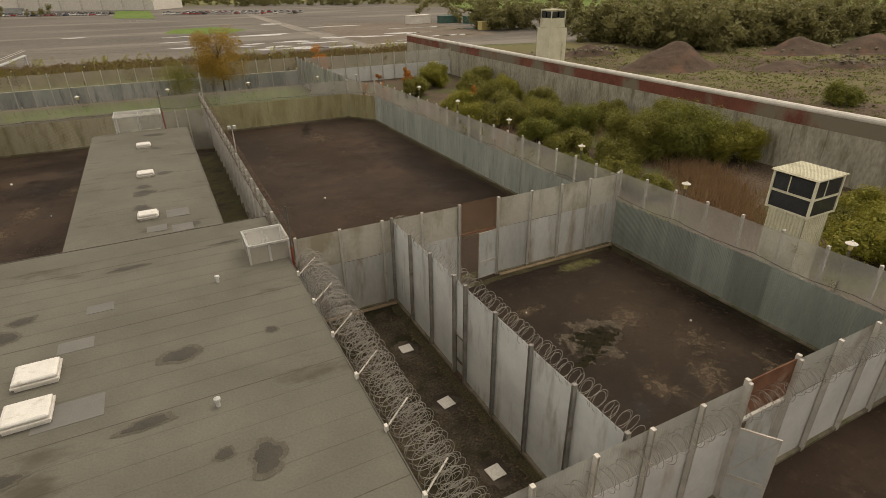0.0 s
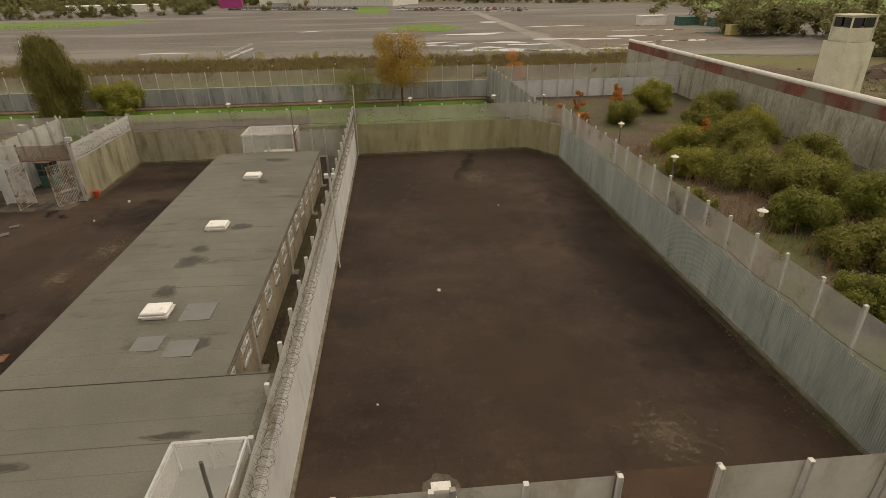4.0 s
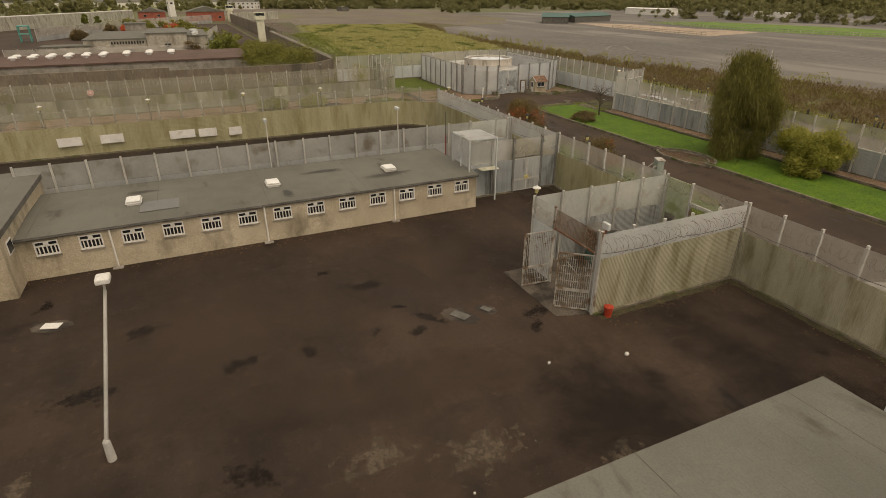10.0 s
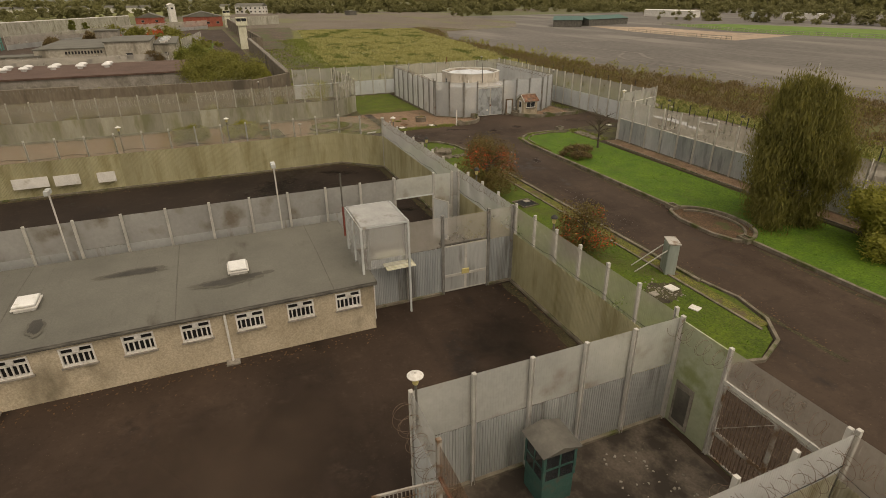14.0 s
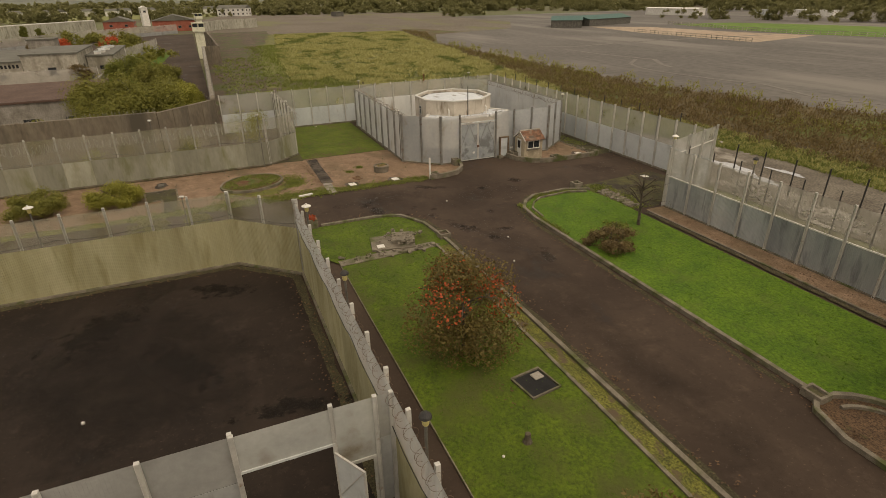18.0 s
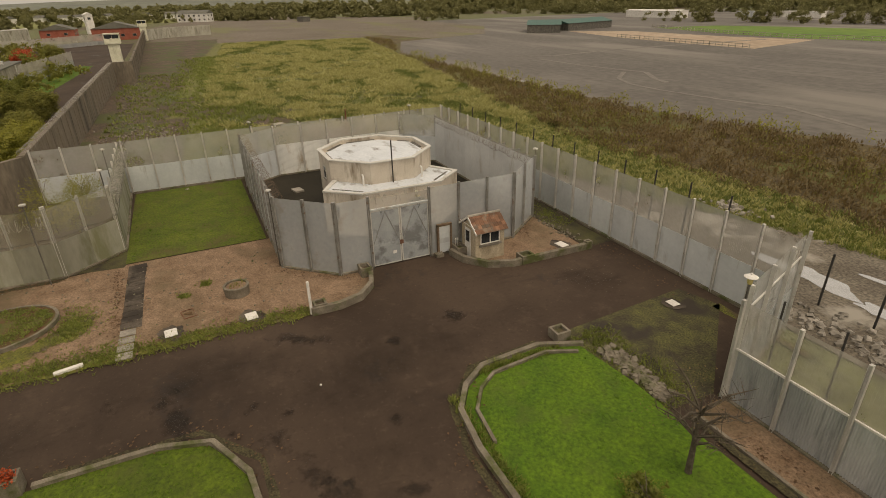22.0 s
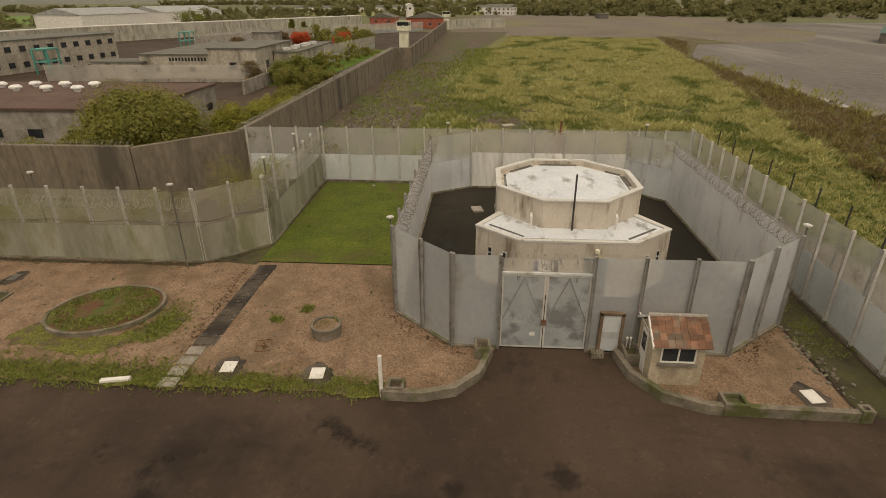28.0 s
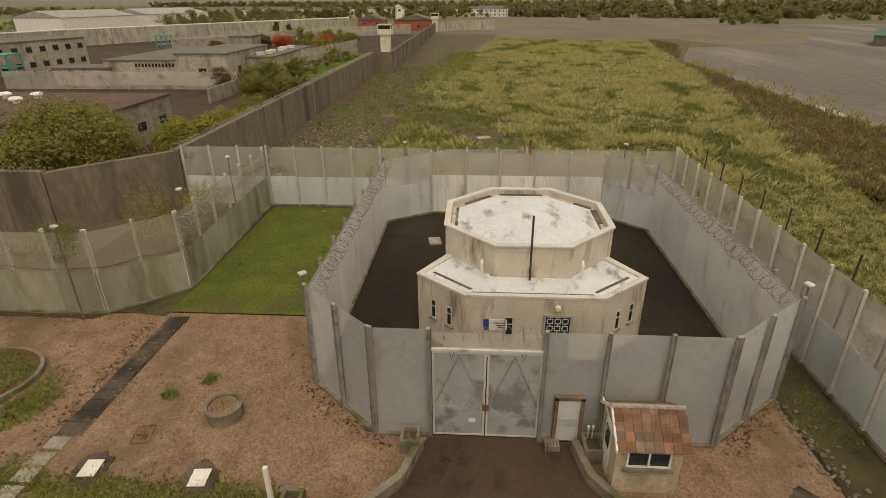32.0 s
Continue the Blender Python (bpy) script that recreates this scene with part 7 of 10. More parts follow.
def slit_window(parent, p, q, f, z0, z1, w):
    a, b = Vector(p), Vector(q)
    d = (b - a).normalized()
    c = a.lerp(b, f)
    rz = math.degrees(math.atan2(d.y, d.x))
    m = pose(c.x, c.y, 0, 0, 0, rz)
    fr = box(-w / 2, -0.03, z0, w / 2, 0.05, z0 + 0.06)
    box(-w / 2, -0.03, z1 - 0.06, w / 2, 0.05, z1, fr)
    box(-w / 2, -0.03, z0 + 0.06, -w / 2 + 0.05, 0.05, z1 - 0.06, fr)
    box(w / 2 - 0.05, -0.03, z0 + 0.06, w / 2, 0.05, z1 - 0.06, fr)
    box(-w / 2 + 0.05, -0.03, z0 + (z1 - z0) * 0.62, w / 2 - 0.05, 0.03, z0 + (z1 - z0) * 0.66, fr)
    wdw = part("window", fr, M_POST, parent, "narrow slit window", at=m)
    part("pane", box(-w / 2 + 0.05, -0.012, z0 + 0.06, w / 2 - 0.05, 0.03, z1 - 0.06), M_GLASS, wdw)
    part("sill", box(-w / 2 - 0.06, -0.1, z0 - 0.08, w / 2 + 0.06, 0.0, z0), M_CONC, wdw)


for f in (0.35, 0.68):
    slit_window(rb, LOW[0], LOW[1], f, 1.25, 2.25, 0.32)
    slit_window(rb, LOW[2], LOW[3], f, 1.25, 2.25, 0.32)
slit_window(rb, LOW[1], LOW[2], 0.32, 1.15, 2.2, 0.42)
slit_window(rb, OCT[5], OCT[6], 0.5, 2.9, 3.9, 0.7)
slit_window(rb, OCT[1], OCT[2], 0.5, 2.9, 3.9, 0.7)
dr = part("entrance_door", box(6.0, 0.5, 0.05, 6.04, 1.6, 2.25), M_GLASS, rb, "dark glazed entrance behind a patterned grille")
part("door_frame", box(5.99, 0.42, 0.05, 6.07, 0.52, 2.3), M_CLADBLUE, dr)
part("door_frame", box(5.99, 1.58, 0.05, 6.07, 1.68, 2.3), M_CLADBLUE, dr)
part("door_frame", box(5.99, 0.42, 2.25, 6.07, 1.68, 2.35), M_CLADBLUE, dr)
gm = bmesh.new()
for i in range(3):
    for j in range(6):
        cy, cz = 0.72 + i * 0.33, 0.25 + j * 0.36
        s = 0.13
        for u0, v0, u1, v1 in ((-s, -s, s, -s + 0.03), (-s, s - 0.03, s, s), (-s, -s + 0.03, -s + 0.03, s - 0.03), (s - 0.03, -s + 0.03, s, s - 0.03)):
            box(6.05, cy + u0, cz + v0, 6.07, cy + u1, cz + v1, gm)
        box(6.05, cy - 0.165, cz - 0.015, 6.065, cy - s, cz + 0.015, gm)
        box(6.05, cy - 0.015, cz + s, 6.065, cy + 0.015, cz + 0.23, gm)
part("door_grille", gm, M_PALESHEET, dr, "pale patterned grille", kind="stuff")
part("door_sign", box(6.03, 0.9, 2.36, 6.06, 1.25, 2.48), M_YELLOW, rb, "small yellow sign over the door")
sn = part("wall_sign", box(6.0, -1.95, 1.5, 6.03, -1.15, 2.05), M_WHITE, rb, "white notice board with dark lines of writing")
part("sign_edge", box(6.0, -2.2, 1.5, 6.035, -1.96, 2.05), mat("blue_sign_edge", (0.03, 0.05, 0.2), (0.05, 0.07, 0.25), 3.0, 0.5, bump=0), rb, "blue end of the notice board")
for k in range(3):
    part("writing_bar", box(6.03, -1.75 + 0.1 * k, 1.85 - 0.12 * k, 6.036, -1.3, 1.9 - 0.12 * k), M_CABLE, sn)
part("wall_lamp", lathe(((0.03, 0), (0.12, 0.02), (0.12, 0.2), (0.05, 0.25)), 10), M_CREAM, rb, "small wall lamp", at=(6.1, 1.0, 2.62))

# compound gates and small door
cg = thing("compound_gate", -79.9, 89.75, 0, 90, "closed grey double gates with a handrail band and lock", "gate")
part("gate_post", post_mesh(4.75, M_DARKPOST), M_DARKPOST, cg)
part("gate_post", post_mesh(4.75, M_DARKPOST), M_DARKPOST, cg, at=(4.0, 0, 0))
part("header", box(0, -0.07, 3.85, 4.0, 0.07, 3.95), M_PALESHEET, cg, "pale header rail")
part("header_mesh", mesh_panel(4.0, 3.95, 4.6, M_MESHTHIN), M_MESHTHIN, cg)
for x0 in (0.08, 2.02):
    lf = leaf("gate_leaf", 1.9, 3.82, "blue-grey mesh gate leaf", M_GATE, parent=cg, at=hinge_at(x0, 0, 0), brace=False)
    part("gate_band", box(0.08, -0.05, 1.28, 1.82, -0.038, 1.56), M_GATE, lf, "stiffening band")
    for sx_ in (0, 1):
        part("brace", tube([(0.08 + 1.74 * sx_, -0.045, 1.6), (0.95, -0.045, 3.7)], 0.022, 5), M_GREYPOST, lf)
part("lock", box(1.88, -0.13, 1.35, 2.12, -0.05, 1.6, bevel=0.01), M_RUST, cg)
part("notice", box(1.4, -0.05, 0.75, 1.65, -0.045, 0.95), M_WHITE, cg, "small white notice")
for x0 in (0.7, 3.2):
    part("hook_cable", tube([(x0, -0.09, 3.85), (x0 + 0.05, -0.09, 3.55), (x0 + 0.15, -0.09, 3.85)], 0.012, 5), M_CABLE, cg)
part("razor_wire_coil", coil_mesh(4.0, 0.25, 0.25, 77), M_WIRE, cg, at=(0, 0.2, 4.45))
cd = thing("compound_door", -79.82, 94.3, 0, 90, "small weathered door in a brown timber frame", "door")
part("jamb", box(-0.1, -0.12, 0, 0.03, 0.06, 2.1), M_BROWNFRAME, cd)
part("jamb", box(0.82, -0.12, 0, 0.95, 0.06, 2.1), M_BROWNFRAME, cd)
part("lintel", box(-0.1, -0.12, 2.0, 0.95, 0.06, 2.14), M_BROWNFRAME, cd)
part("leaf", box(0.03, -0.06, 0.05, 0.82, 0.0, 2.0), M_SHEET, cd)
part("mid_band", box(0.08, -0.075, 0.8, 0.77, -0.06, 1.15), M_CLADBLUE, cd)
st = thing("gate_stones", -79.6, 93.9, 0, 0, "small heap of stacked paving bricks", "bricks")
for k in range(5):
    part("brick", box(-0.1, 0.02 + k * 0.11, 0.004, 0.3, 0.11 + k * 0.11, 0.25), M_KERB, st)
for k in range(2):
    t = thing("tap_post", -79.6, 95.45 + 0.16 * k, 0, 0, "thin standpipe with a white cap", "standpipe")
    part("pipe", tube([(0, 0, 0), (0, 0, 0.9)], 0.025, 6), M_POST, t)
    part("cap", lathe(((0.05, 0.9), (0.05, 1.0), (0.02, 1.03)), 8), M_WHITE, t)

sl = thing("concrete_slab", -97.6, 88.6, 0.02, 12, "loose concrete slab lying on the compound tarmac", "slab")
part("slab", box(-0.55, -0.4, 0, 0.55, 0.4, 0.16, bevel=0.02), M_CONC, sl)
t = thing("pole", -103.6, 95.2, 0, 0, "red oxide pole behind the compound fence", "pole")
part("shaft", tube([(0, 0, 0), (0, 0, 5.6)], 0.06, 8), M_REDRUST, t)

# ---- the kiosk ----
kk = thing("gate_kiosk", -78.6, 96.95, 0, 0, "small buff rendered kiosk with an old tiled roof", "kiosk")
part("front_wall", wall_run(2.1, 2.1, [(0.35, 1.75, 1.15, 1.95)], 0.14), M_RENDER, kk, at=Matrix(((0, -1, 0, 0.95), (1, 0, 0, -1.05), (0, 0, 1, 0), (0, 0, 0, 1))))
part("back_wall", box(-0.95, -1.05, -0.05, -0.8, 1.05, 2.1), M_RENDER, kk)


def gable(y0, y1):
    bm = bmesh.new()
    pf = [(-0.8, -0.05), (0.81, -0.05), (0.81, 2.08), (0.0, 2.66), (-0.8, 2.08)]
    a, b = [bm.verts.new((x, y0, z)) for x, z in pf], [bm.verts.new((x, y1, z)) for x, z in pf]
    bm.faces.new(a)
    bm.faces.new(b[::-1])
    for i in range(5):
        bm.faces.new((a[i], b[i], b[(i + 1) % 5], a[(i + 1) % 5]))
    bmesh.ops.recalc_face_normals(bm, faces=bm.faces[:])
    return bm


part("gable_wall", gable(-1.05, -0.92), M_RENDER, kk)
part("gable_wall", gable(0.92, 1.05), M_RENDER, kk)
kw = part("window", box(0.94, -0.7, 1.15, 0.98, 0.7, 1.21), M_WHITE, kk, "white framed two-light window")
part("window_rail", box(0.94, -0.7, 1.89, 0.98, 0.7, 1.95), M_WHITE, kw)
for y in (-0.7, -0.03, 0.64):
    part("mullion", box(0.94, y, 1.21, 0.98, y + 0.06, 1.89), M_WHITE, kw)
part("pane", box(0.9, -0.66, 1.2, 0.92, 0.66, 1.9), M_GLASS, kw)
part("sill", box(0.93, -0.8, 1.0, 1.06, 0.8, 1.14), M_CONC, kk, "tiled sill")
kd = part("door", box(-0.45, -1.09, 0.05, 0.3, -1.05, 2.0), M_WHITE, kk, "white door")
part("door_pane", box(-0.33, -1.1, 1.1, 0.18, -1.09, 1.85), M_GLASS, kd)
part("bargeboard", band([(-1.05, 0), (1.05, 0)], 0.05, -0.05, 0.1), M_WHITE, kk, at=Matrix.Translation((0, -1.14, 2.3)) @ Matrix.Scale(0.01, 4, (0, 0, 1)))
for sgn in (1, -1):
    bm = bmesh.new()
    vs = [bm.verts.new(p) for p in ((0, -1.16, 2.72), (0, -1.1, 2.72), (sgn * 1.2, -1.1, 1.92), (sgn * 1.2, -1.16, 1.92), (0, -1.16, 2.85), (0, -1.1, 2.85), (sgn * 1.2, -1.1, 2.05), (sgn * 1.2, -1.16, 2.05))]
    for q in ((0, 1, 5, 4), (1, 2, 6, 5), (2, 3, 7, 6), (3, 0, 4, 7), (4, 5, 6, 7), (0, 3, 2, 1)):
        bm.faces.new([vs[i] for i in q])
    bmesh.ops.recalc_face_normals(bm, faces=bm.faces[:])
    part("bargeboard", bm, M_WHITE, kk)
deck = bmesh.new()
vs = [deck.verts.new(p) for p in ((1.2, -1.1, 1.98), (1.2, 1.2, 1.98), (0, 1.2, 2.78), (0, -1.1, 2.78), (-1.2, -1.1, 1.98), (-1.2, 1.2, 1.98))]
deck.faces.new((vs[0], vs[1], vs[2], vs[3]))
deck.faces.new((vs[3], vs[2], vs[5], vs[4]))
kr = part("roof_deck", deck, M_CONC, kk)
slope = math.degrees(math.atan2(0.8, 1.2))
tile_me = mesh_of(box(0, 0, 0, 0.34, 0.315, 0.03, bevel=0.006), M_TILE, "roof_tile")
for sgn in (1, -1):
    for r in range(5):
        for c in range(8):
            x = -1.1 + 0.29 * c + (0.0 if r % 2 else -0.02)
            d = 1.44 - 0.288 * r
            m = (pose(0, 0, 2.79, 0, 0, 0 if sgn > 0 else 180) @ pose(d * math.cos(radians(slope)), x if sgn > 0 else -x - 0.29, -d * math.sin(radians(slope)) + 0.01, 0, slope + 3, 0) @ pose(-0.34, 0, 0) @ Matrix.Diagonal((1, 0.9, 1, 1)))
            part("roof_tile", tile_me, M_TILE, kr, at=m)
part("ridge_tile", tube([(0, -1.15, 2.82), (0, 1.22, 2.82)], 0.09, 8), M_CONC, kk, "grey ridge tiles")


# ---- forecourt things ----
def planter(x, y, w, d, h, label="square concrete planter box with soil"):
    t = thing("planter", x, y, 0, 0, label, "planter", "planters")
    tk = 0.12
    b = box(-w / 2, -d / 2, 0, w / 2, -d / 2 + tk, h)
    box(-w / 2, d / 2 - tk, 0, w / 2, d / 2, h, b)
    box(-w / 2, -d / 2 + tk, 0, -w / 2 + tk, d / 2 - tk, h, b)
    box(w / 2 - tk, -d / 2 + tk, 0, w / 2, d / 2 - tk, h, b)
    part("sides", b, M_KERB, t)
    part("soil", box(-w / 2 + tk, -d / 2 + tk, 0, w / 2 - tk, d / 2 - tk, h * 0.65), M_DIRT, t, "dark soil")
    return t


planter(-79.3, 89.05, 0.85, 0.7, 0.62)
planter(-79.25, 95.6, 0.95, 0.75, 0.62)
planter(-76.45, 85.55, 0.7, 0.7, 0.5)
planter(-76.3, 98.8, 0.8, 0.9, 0.55)
planter(-68.3, 95.6, 0.8, 0.8, 0.5)
planter(-63.4, 80.9, 0.8, 0.8, 0.4)
planter(-41.6, 88.5, 0.9, 0.7, 0.35)
planter(-34.7, 88.4, 0.9, 0.7, 0.35)
planter(-76.05, 103.55, 0.45, 0.45, 0.55, "square concrete end pier of the low wall")
planter(-69.1, 72.8, 0.7, 0.7, 0.75, "brick planter with red flowers")

rp = thing("round_planter", -80.45, 81.6, 0, 0, "round mossy concrete planter with weeds", "planter")
prof = ((0.6, 0), (0.68, 0.02), (0.7, 0.3), (0.74, 0.6), (0.72, 0.64), (0.6, 0.64), (0.58, 0.45))
part("bowl", lathe(prof, 24), M_KERB, rp)
part("soil", lathe(((0.585, 0.44), (0.58, 0.54), (0.3, 0.57)), 20), M_GRAVEL, rp, "pale dry soil")
part("weeds", blades("weeds", [(rng.uniform(-0.4, 0.4), rng.uniform(-0.4, 0.4), 0.48) for _ in range(9)], 0.3, 0.03, 5, L_WILLOW, 3), L_WILLOW, rp, "yellow-green weeds", kind="stuff")

ob_ = thing("oval_flower_bed", -81.8, 69.7, 0, 20, "raised oval flower bed with moss and red soil", "flower bed")
ring = [(2.3 * math.cos(a), 2.75 * math.sin(a)) for a in [2 * math.pi * k / 40 for k in range(41)]]
part("bed_wall", band(ring, 0.16, -0.02, 0.26), M_KERB, ob_)
mound = bmesh.new()
rows = []
for k in range(6):
    u = k / 5
    rows.append([mound.verts.new((2.28 * (1 - u) * math.cos(a), 2.73 * (1 - u) * math.sin(a), 0.2 + 0.16 * u + 0.06 * noise.noise((a * 2, u * 5, 3)))) for a in [2 * math.pi * i / 32 for i in range(32)]])
for a, b in zip(rows, rows[1:]):
    for i in range(32):
        mound.faces.new((a[i], a[(i + 1) % 32], b[(i + 1) % 32], b[i]))
part("soil", mound, mat("mossy_red_soil", (0.12, 0.055, 0.03), (0.1, 0.095, 0.03), 0.9, 0.95, bump=0.8, grain=12, stain=(0.075, 0.095, 0.02), stain_scale=0.8, stain_lo=0.52, stain_hi=0.6), ob_)
part("ground_cover", blades("ground_cover", [(2.0 * math.sqrt(q) * math.cos(a), 2.4 * math.sqrt(q) * math.sin(a), 0.28) for q, a in [(rng.random(), rng.uniform(0, 6.28)) for _ in range(620)] if not (abs(2.4 * math.sqrt(q) * math.sin(a) + 0.4) < 0.9 and abs(2.0 * math.sqrt(q) * math.cos(a)) < 0.9)], 0.1, 0.035, 6, L_TUFTGREEN, 8, 0.7), L_TUFTGREEN, ob_, "low green plants", kind="stuff")

wp = thing("white_post", -76.2, 85.0, 0, 0, "white painted timber post", "post")
part("shaft", box(-0.07, -0.07, 0, 0.07, 0.07, 2.0, bevel=0.01), M_WHITE, wp)
path = thing("stepping_path", 0, 0, 0, 0, "worn stone path across the gravel", "path", kind="structure")
part("path_bed", box(-87.5, -0.5, 0.0, -79.1, 0.5, 0.04), M_STAINED, path, "dark worn concrete strip", at=pose(0, 76.1, 0.0))
for k in range(13):
    u_ = k / 12.6
    part("flagstone", box(-0.3, -0.43, 0.0, 0.3, 0.43, 0.035, bevel=0.01), M_STAINED, path, at=pose(-87.2 + 8.1 * u_, 76.25 - 0.28 * u_, 0.03, rng.uniform(-1, 1), rng.uniform(-1, 1), 4 + rng.uniform(-4, 4)))
for k in range(4):
    part("flagstone", box(-79.0 + 0.75 * k, 75.58 - 0.02 * k, 0.02, -78.4 + 0.75 * k, 76.33 - 0.02 * k, 0.075, bevel=0.01), M_CONC, path)


def cover(x, y, w, d, rz, pale=True, name="manhole_cover", label="pale manhole cover in a concrete surround", z=0.03):
    t = thing(name, x, y, z, rz, label, "manhole cover", "manhole covers")
    part("surround", blob(0, 0, w * 1.05, d * 1.1, 0.012, int(abs(x * 7 + y)), rough=0.15), M_STAINED, t)
    part("lid", box(-w / 2, -d / 2, 0.03, w / 2, d / 2, 0.07, bevel=0.008), M_WHITE if pale else M_DARKPOST, t)


for x, y, w, d, rz in ((-77.6, 78.0, 0.75, 0.6, 5), (-77.4, 82.0, 0.75, 0.6, 5), (-77.2, 102.3, 0.8, 0.6, 8), (-68.1, 103.0, 0.6, 0.5, 0)):
    cover(x, y, w, d, rz)
for x, y, w, d, rz in ((8.2, 20.3, 0.6, 0.6, 0), (8.2, 16.0, 0.6, 0.6, 8), (8.1, 11.9, 0.6, 0.6, 4), (-14.7, 33.5, 0.8, 0.6, 10), (-28.0, 33.6, 0.9, 0.55, 70), (9.5, 29.0, 0.7, 0.5, 0)):
    cover(x, y, w, d, rz, z=0.0)
for x, y, w, d, rz in ((-20.1, 53.6, 1.0, 0.6, 30), (-20.1, 55.2, 0.6, 0.4, 30), (-85.0, 62, 0.8, 0.5, 0)):
    cover(x, y, w, d, rz, False, "drain_cover", "dark iron drain cover let into the ground", z=0.0 if x > -70 else 0.03)
fr_ = thing("drain_grate", -79.3, 78.9, 0.03, 12, "rusty drain frame full of dead twigs in the gravel", "drain")
part("frame", band([(-0.45, -0.32), (0.45, -0.32), (0.45, 0.32), (-0.45, 0.32), (-0.45, -0.32)], 0.05, 0.0, 0.04), M_RUST, fr_)
part("twigs", blades("twigs", [(rng.uniform(-0.35, 0.35), rng.uniform(-0.25, 0.25), 0.0) for _ in range(14)], 0.22, 0.02, 4, L_REED, 31, 0.9), L_REED, fr_, "dead brown twigs", kind="stuff")
kl = thing("kerb_stone", -76.4, 73.6, 0.03, 12, "loose white kerb stone lying on the verge", "kerb stone")
part("stone", box(-0.12, -0.6, 0, 0.12, 0.6, 0.14, bevel=0.02), M_WHITE, kl)
sb = thing("sunken_pit", -47.1, 78.3, 0.06, 8, "square sunken pit with a timber edge in the lawn", "pit")
part("edge", band([(-0.75, -0.75), (0.75, -0.75), (0.75, 0.75), (-0.75, 0.75), (-0.75, -0.75)], 0.1, 0, 0.1), M_KERB, sb)
# The pit has no depth; a near-black plate stands in for it.
part("soil", box(-0.7, -0.7, 0, 0.7, 0.7, 0.03), M_DARK, sb, "near-black pit floor")
part("stone", box(-0.55, 0.1, 0.03, -0.1, 0.6, 0.1, bevel=0.03), M_CONC, sb)
stp = thing("tree_stump", -44.3, 76.2, 0.06, 0, "short sawn tree stump in the lawn", "stump")
part("stump", lathe(((0.2, 0), (0.13, 0.15), (0.12, 0.4), (0.1, 0.42)), 10), M_BARK, stp)
cp = thing("concrete_pad", -63.9, 77.4, 0.06, -6, "broken concrete pad with rubble and a white lid", "slab")
part("pad", prism([(-1.2, -1.5), (1.0, -1.7), (1.3, 1.2), (-0.9, 1.5)], 0, 0.12), M_KERB, cp)
part("raised_pad", prism([(-0.9, 0.0), (0.5, -0.2), (0.7, 1.3), (-0.7, 1.3)], 0.12, 0.4), M_KERB, cp, "raised broken block")
part("lid", box(0.35, -1.3, 0.12, 0.85, -0.8, 0.17, bevel=0.01), M_WHITE, cp)
kerb("footpath", [(-62.2, 73.2), (-62.5, 79.6)], 0.8, 0.1, "narrow concrete path across the lawn", M_KERB, "path")
kerb("slab", [(-66.9, 71.6), (-65.4, 71.9)], 1.3, 0.1, "grey concrete slab in the grass", M_KERB, "slab")
fl = thing("red_flowers", -69.1, 72.8, 0.45, 0, "red flowering plant in the brick planter", "plant")
part("leaves", leaf_cloud("fl", [(0, 0, 0.35), (0.2, 0.1, 0.3), (-0.2, -0.1, 0.3)], [0.35, 0.25, 0.25], 260, 0.1, L_RED, 4), L_RED, fl)

cab = thing("steel_cabinet", -33.3, 80.2, 0.06, -28, "rusty grey-blue steel cabinet propped by two struts", "cabinet")
part("body", box(-0.55, -0.3, 0, 0.55, 0.3, 2.0, bevel=0.02), M_CLADTEAL, cab)
part("top", box(-0.6, -0.35, 2.0, 0.6, 0.35, 2.08, bevel=0.01), M_LATTICE, cab, "rust-edged top")
part("door", box(-0.48, -0.33, 0.15, 0.48, -0.3, 1.85), M_CLADTEAL, cab)
for sx in (-0.45, 0.45):
    part("strut", tube([(sx, -0.35, 1.6), (sx - 0.2, -2.0, 0.0)], 0.038, 6), M_POST, cab, "pale steel strut")

# white panels leaning on the far yard fence and litter
for k, (y, w, z) in enumerate(((30.0, 2.2, 1.6), (33.9, 2.2, 1.6), (40.8, 2.6, 1.4), (43.45, 1.9, 1.35), (46.4, 1.4, 1.25))):
    t = thing("wall_panel", -64.9, y, z, 90, "white rectangular panel fixed on the fence sheeting", "panel", "white panels")
    part("board", box(-w / 2, -0.05, -0.45, w / 2, 0.02, 0.45, bevel=0.01), M_WHITE, t)
for k, (x, y, r) in enumerate(((10.5, 42.4, 0.1), (-13.6, 59.4, 0.11), (-14.6, 55.6, 0.07), (22.5, 15.5, 0.06), (15.3, 20.2, 0.05), (-52.5, 60.3, 0.07), (-9.5, 49.0, 0.05), (7.2, 33.4, 0.05), (16.2, 55.0, 0.05), (-44.0, 75.0, 0.06), (-58, 83.5, 0.06), (-61.5, 85.0, 0.05), (-70, 84, 0.05))):
    b = bmesh.new()
    bmesh.ops.create_icosphere(b, subdivisions=2, radius=r)
    for v_ in b.verts:
        v_.co *= 1 + 0.25 * noise.noise(v_.co * 9 + Vector((k, 0, 0)))
    tagged(new("litter", mesh_of(b, M_WHITE, "litter")), "small crumpled white piece of litter on the tarmac", "litter", "litter").location = (x, y, r * 0.8 + (0.05 if y > 73 and y < 81 else 0))

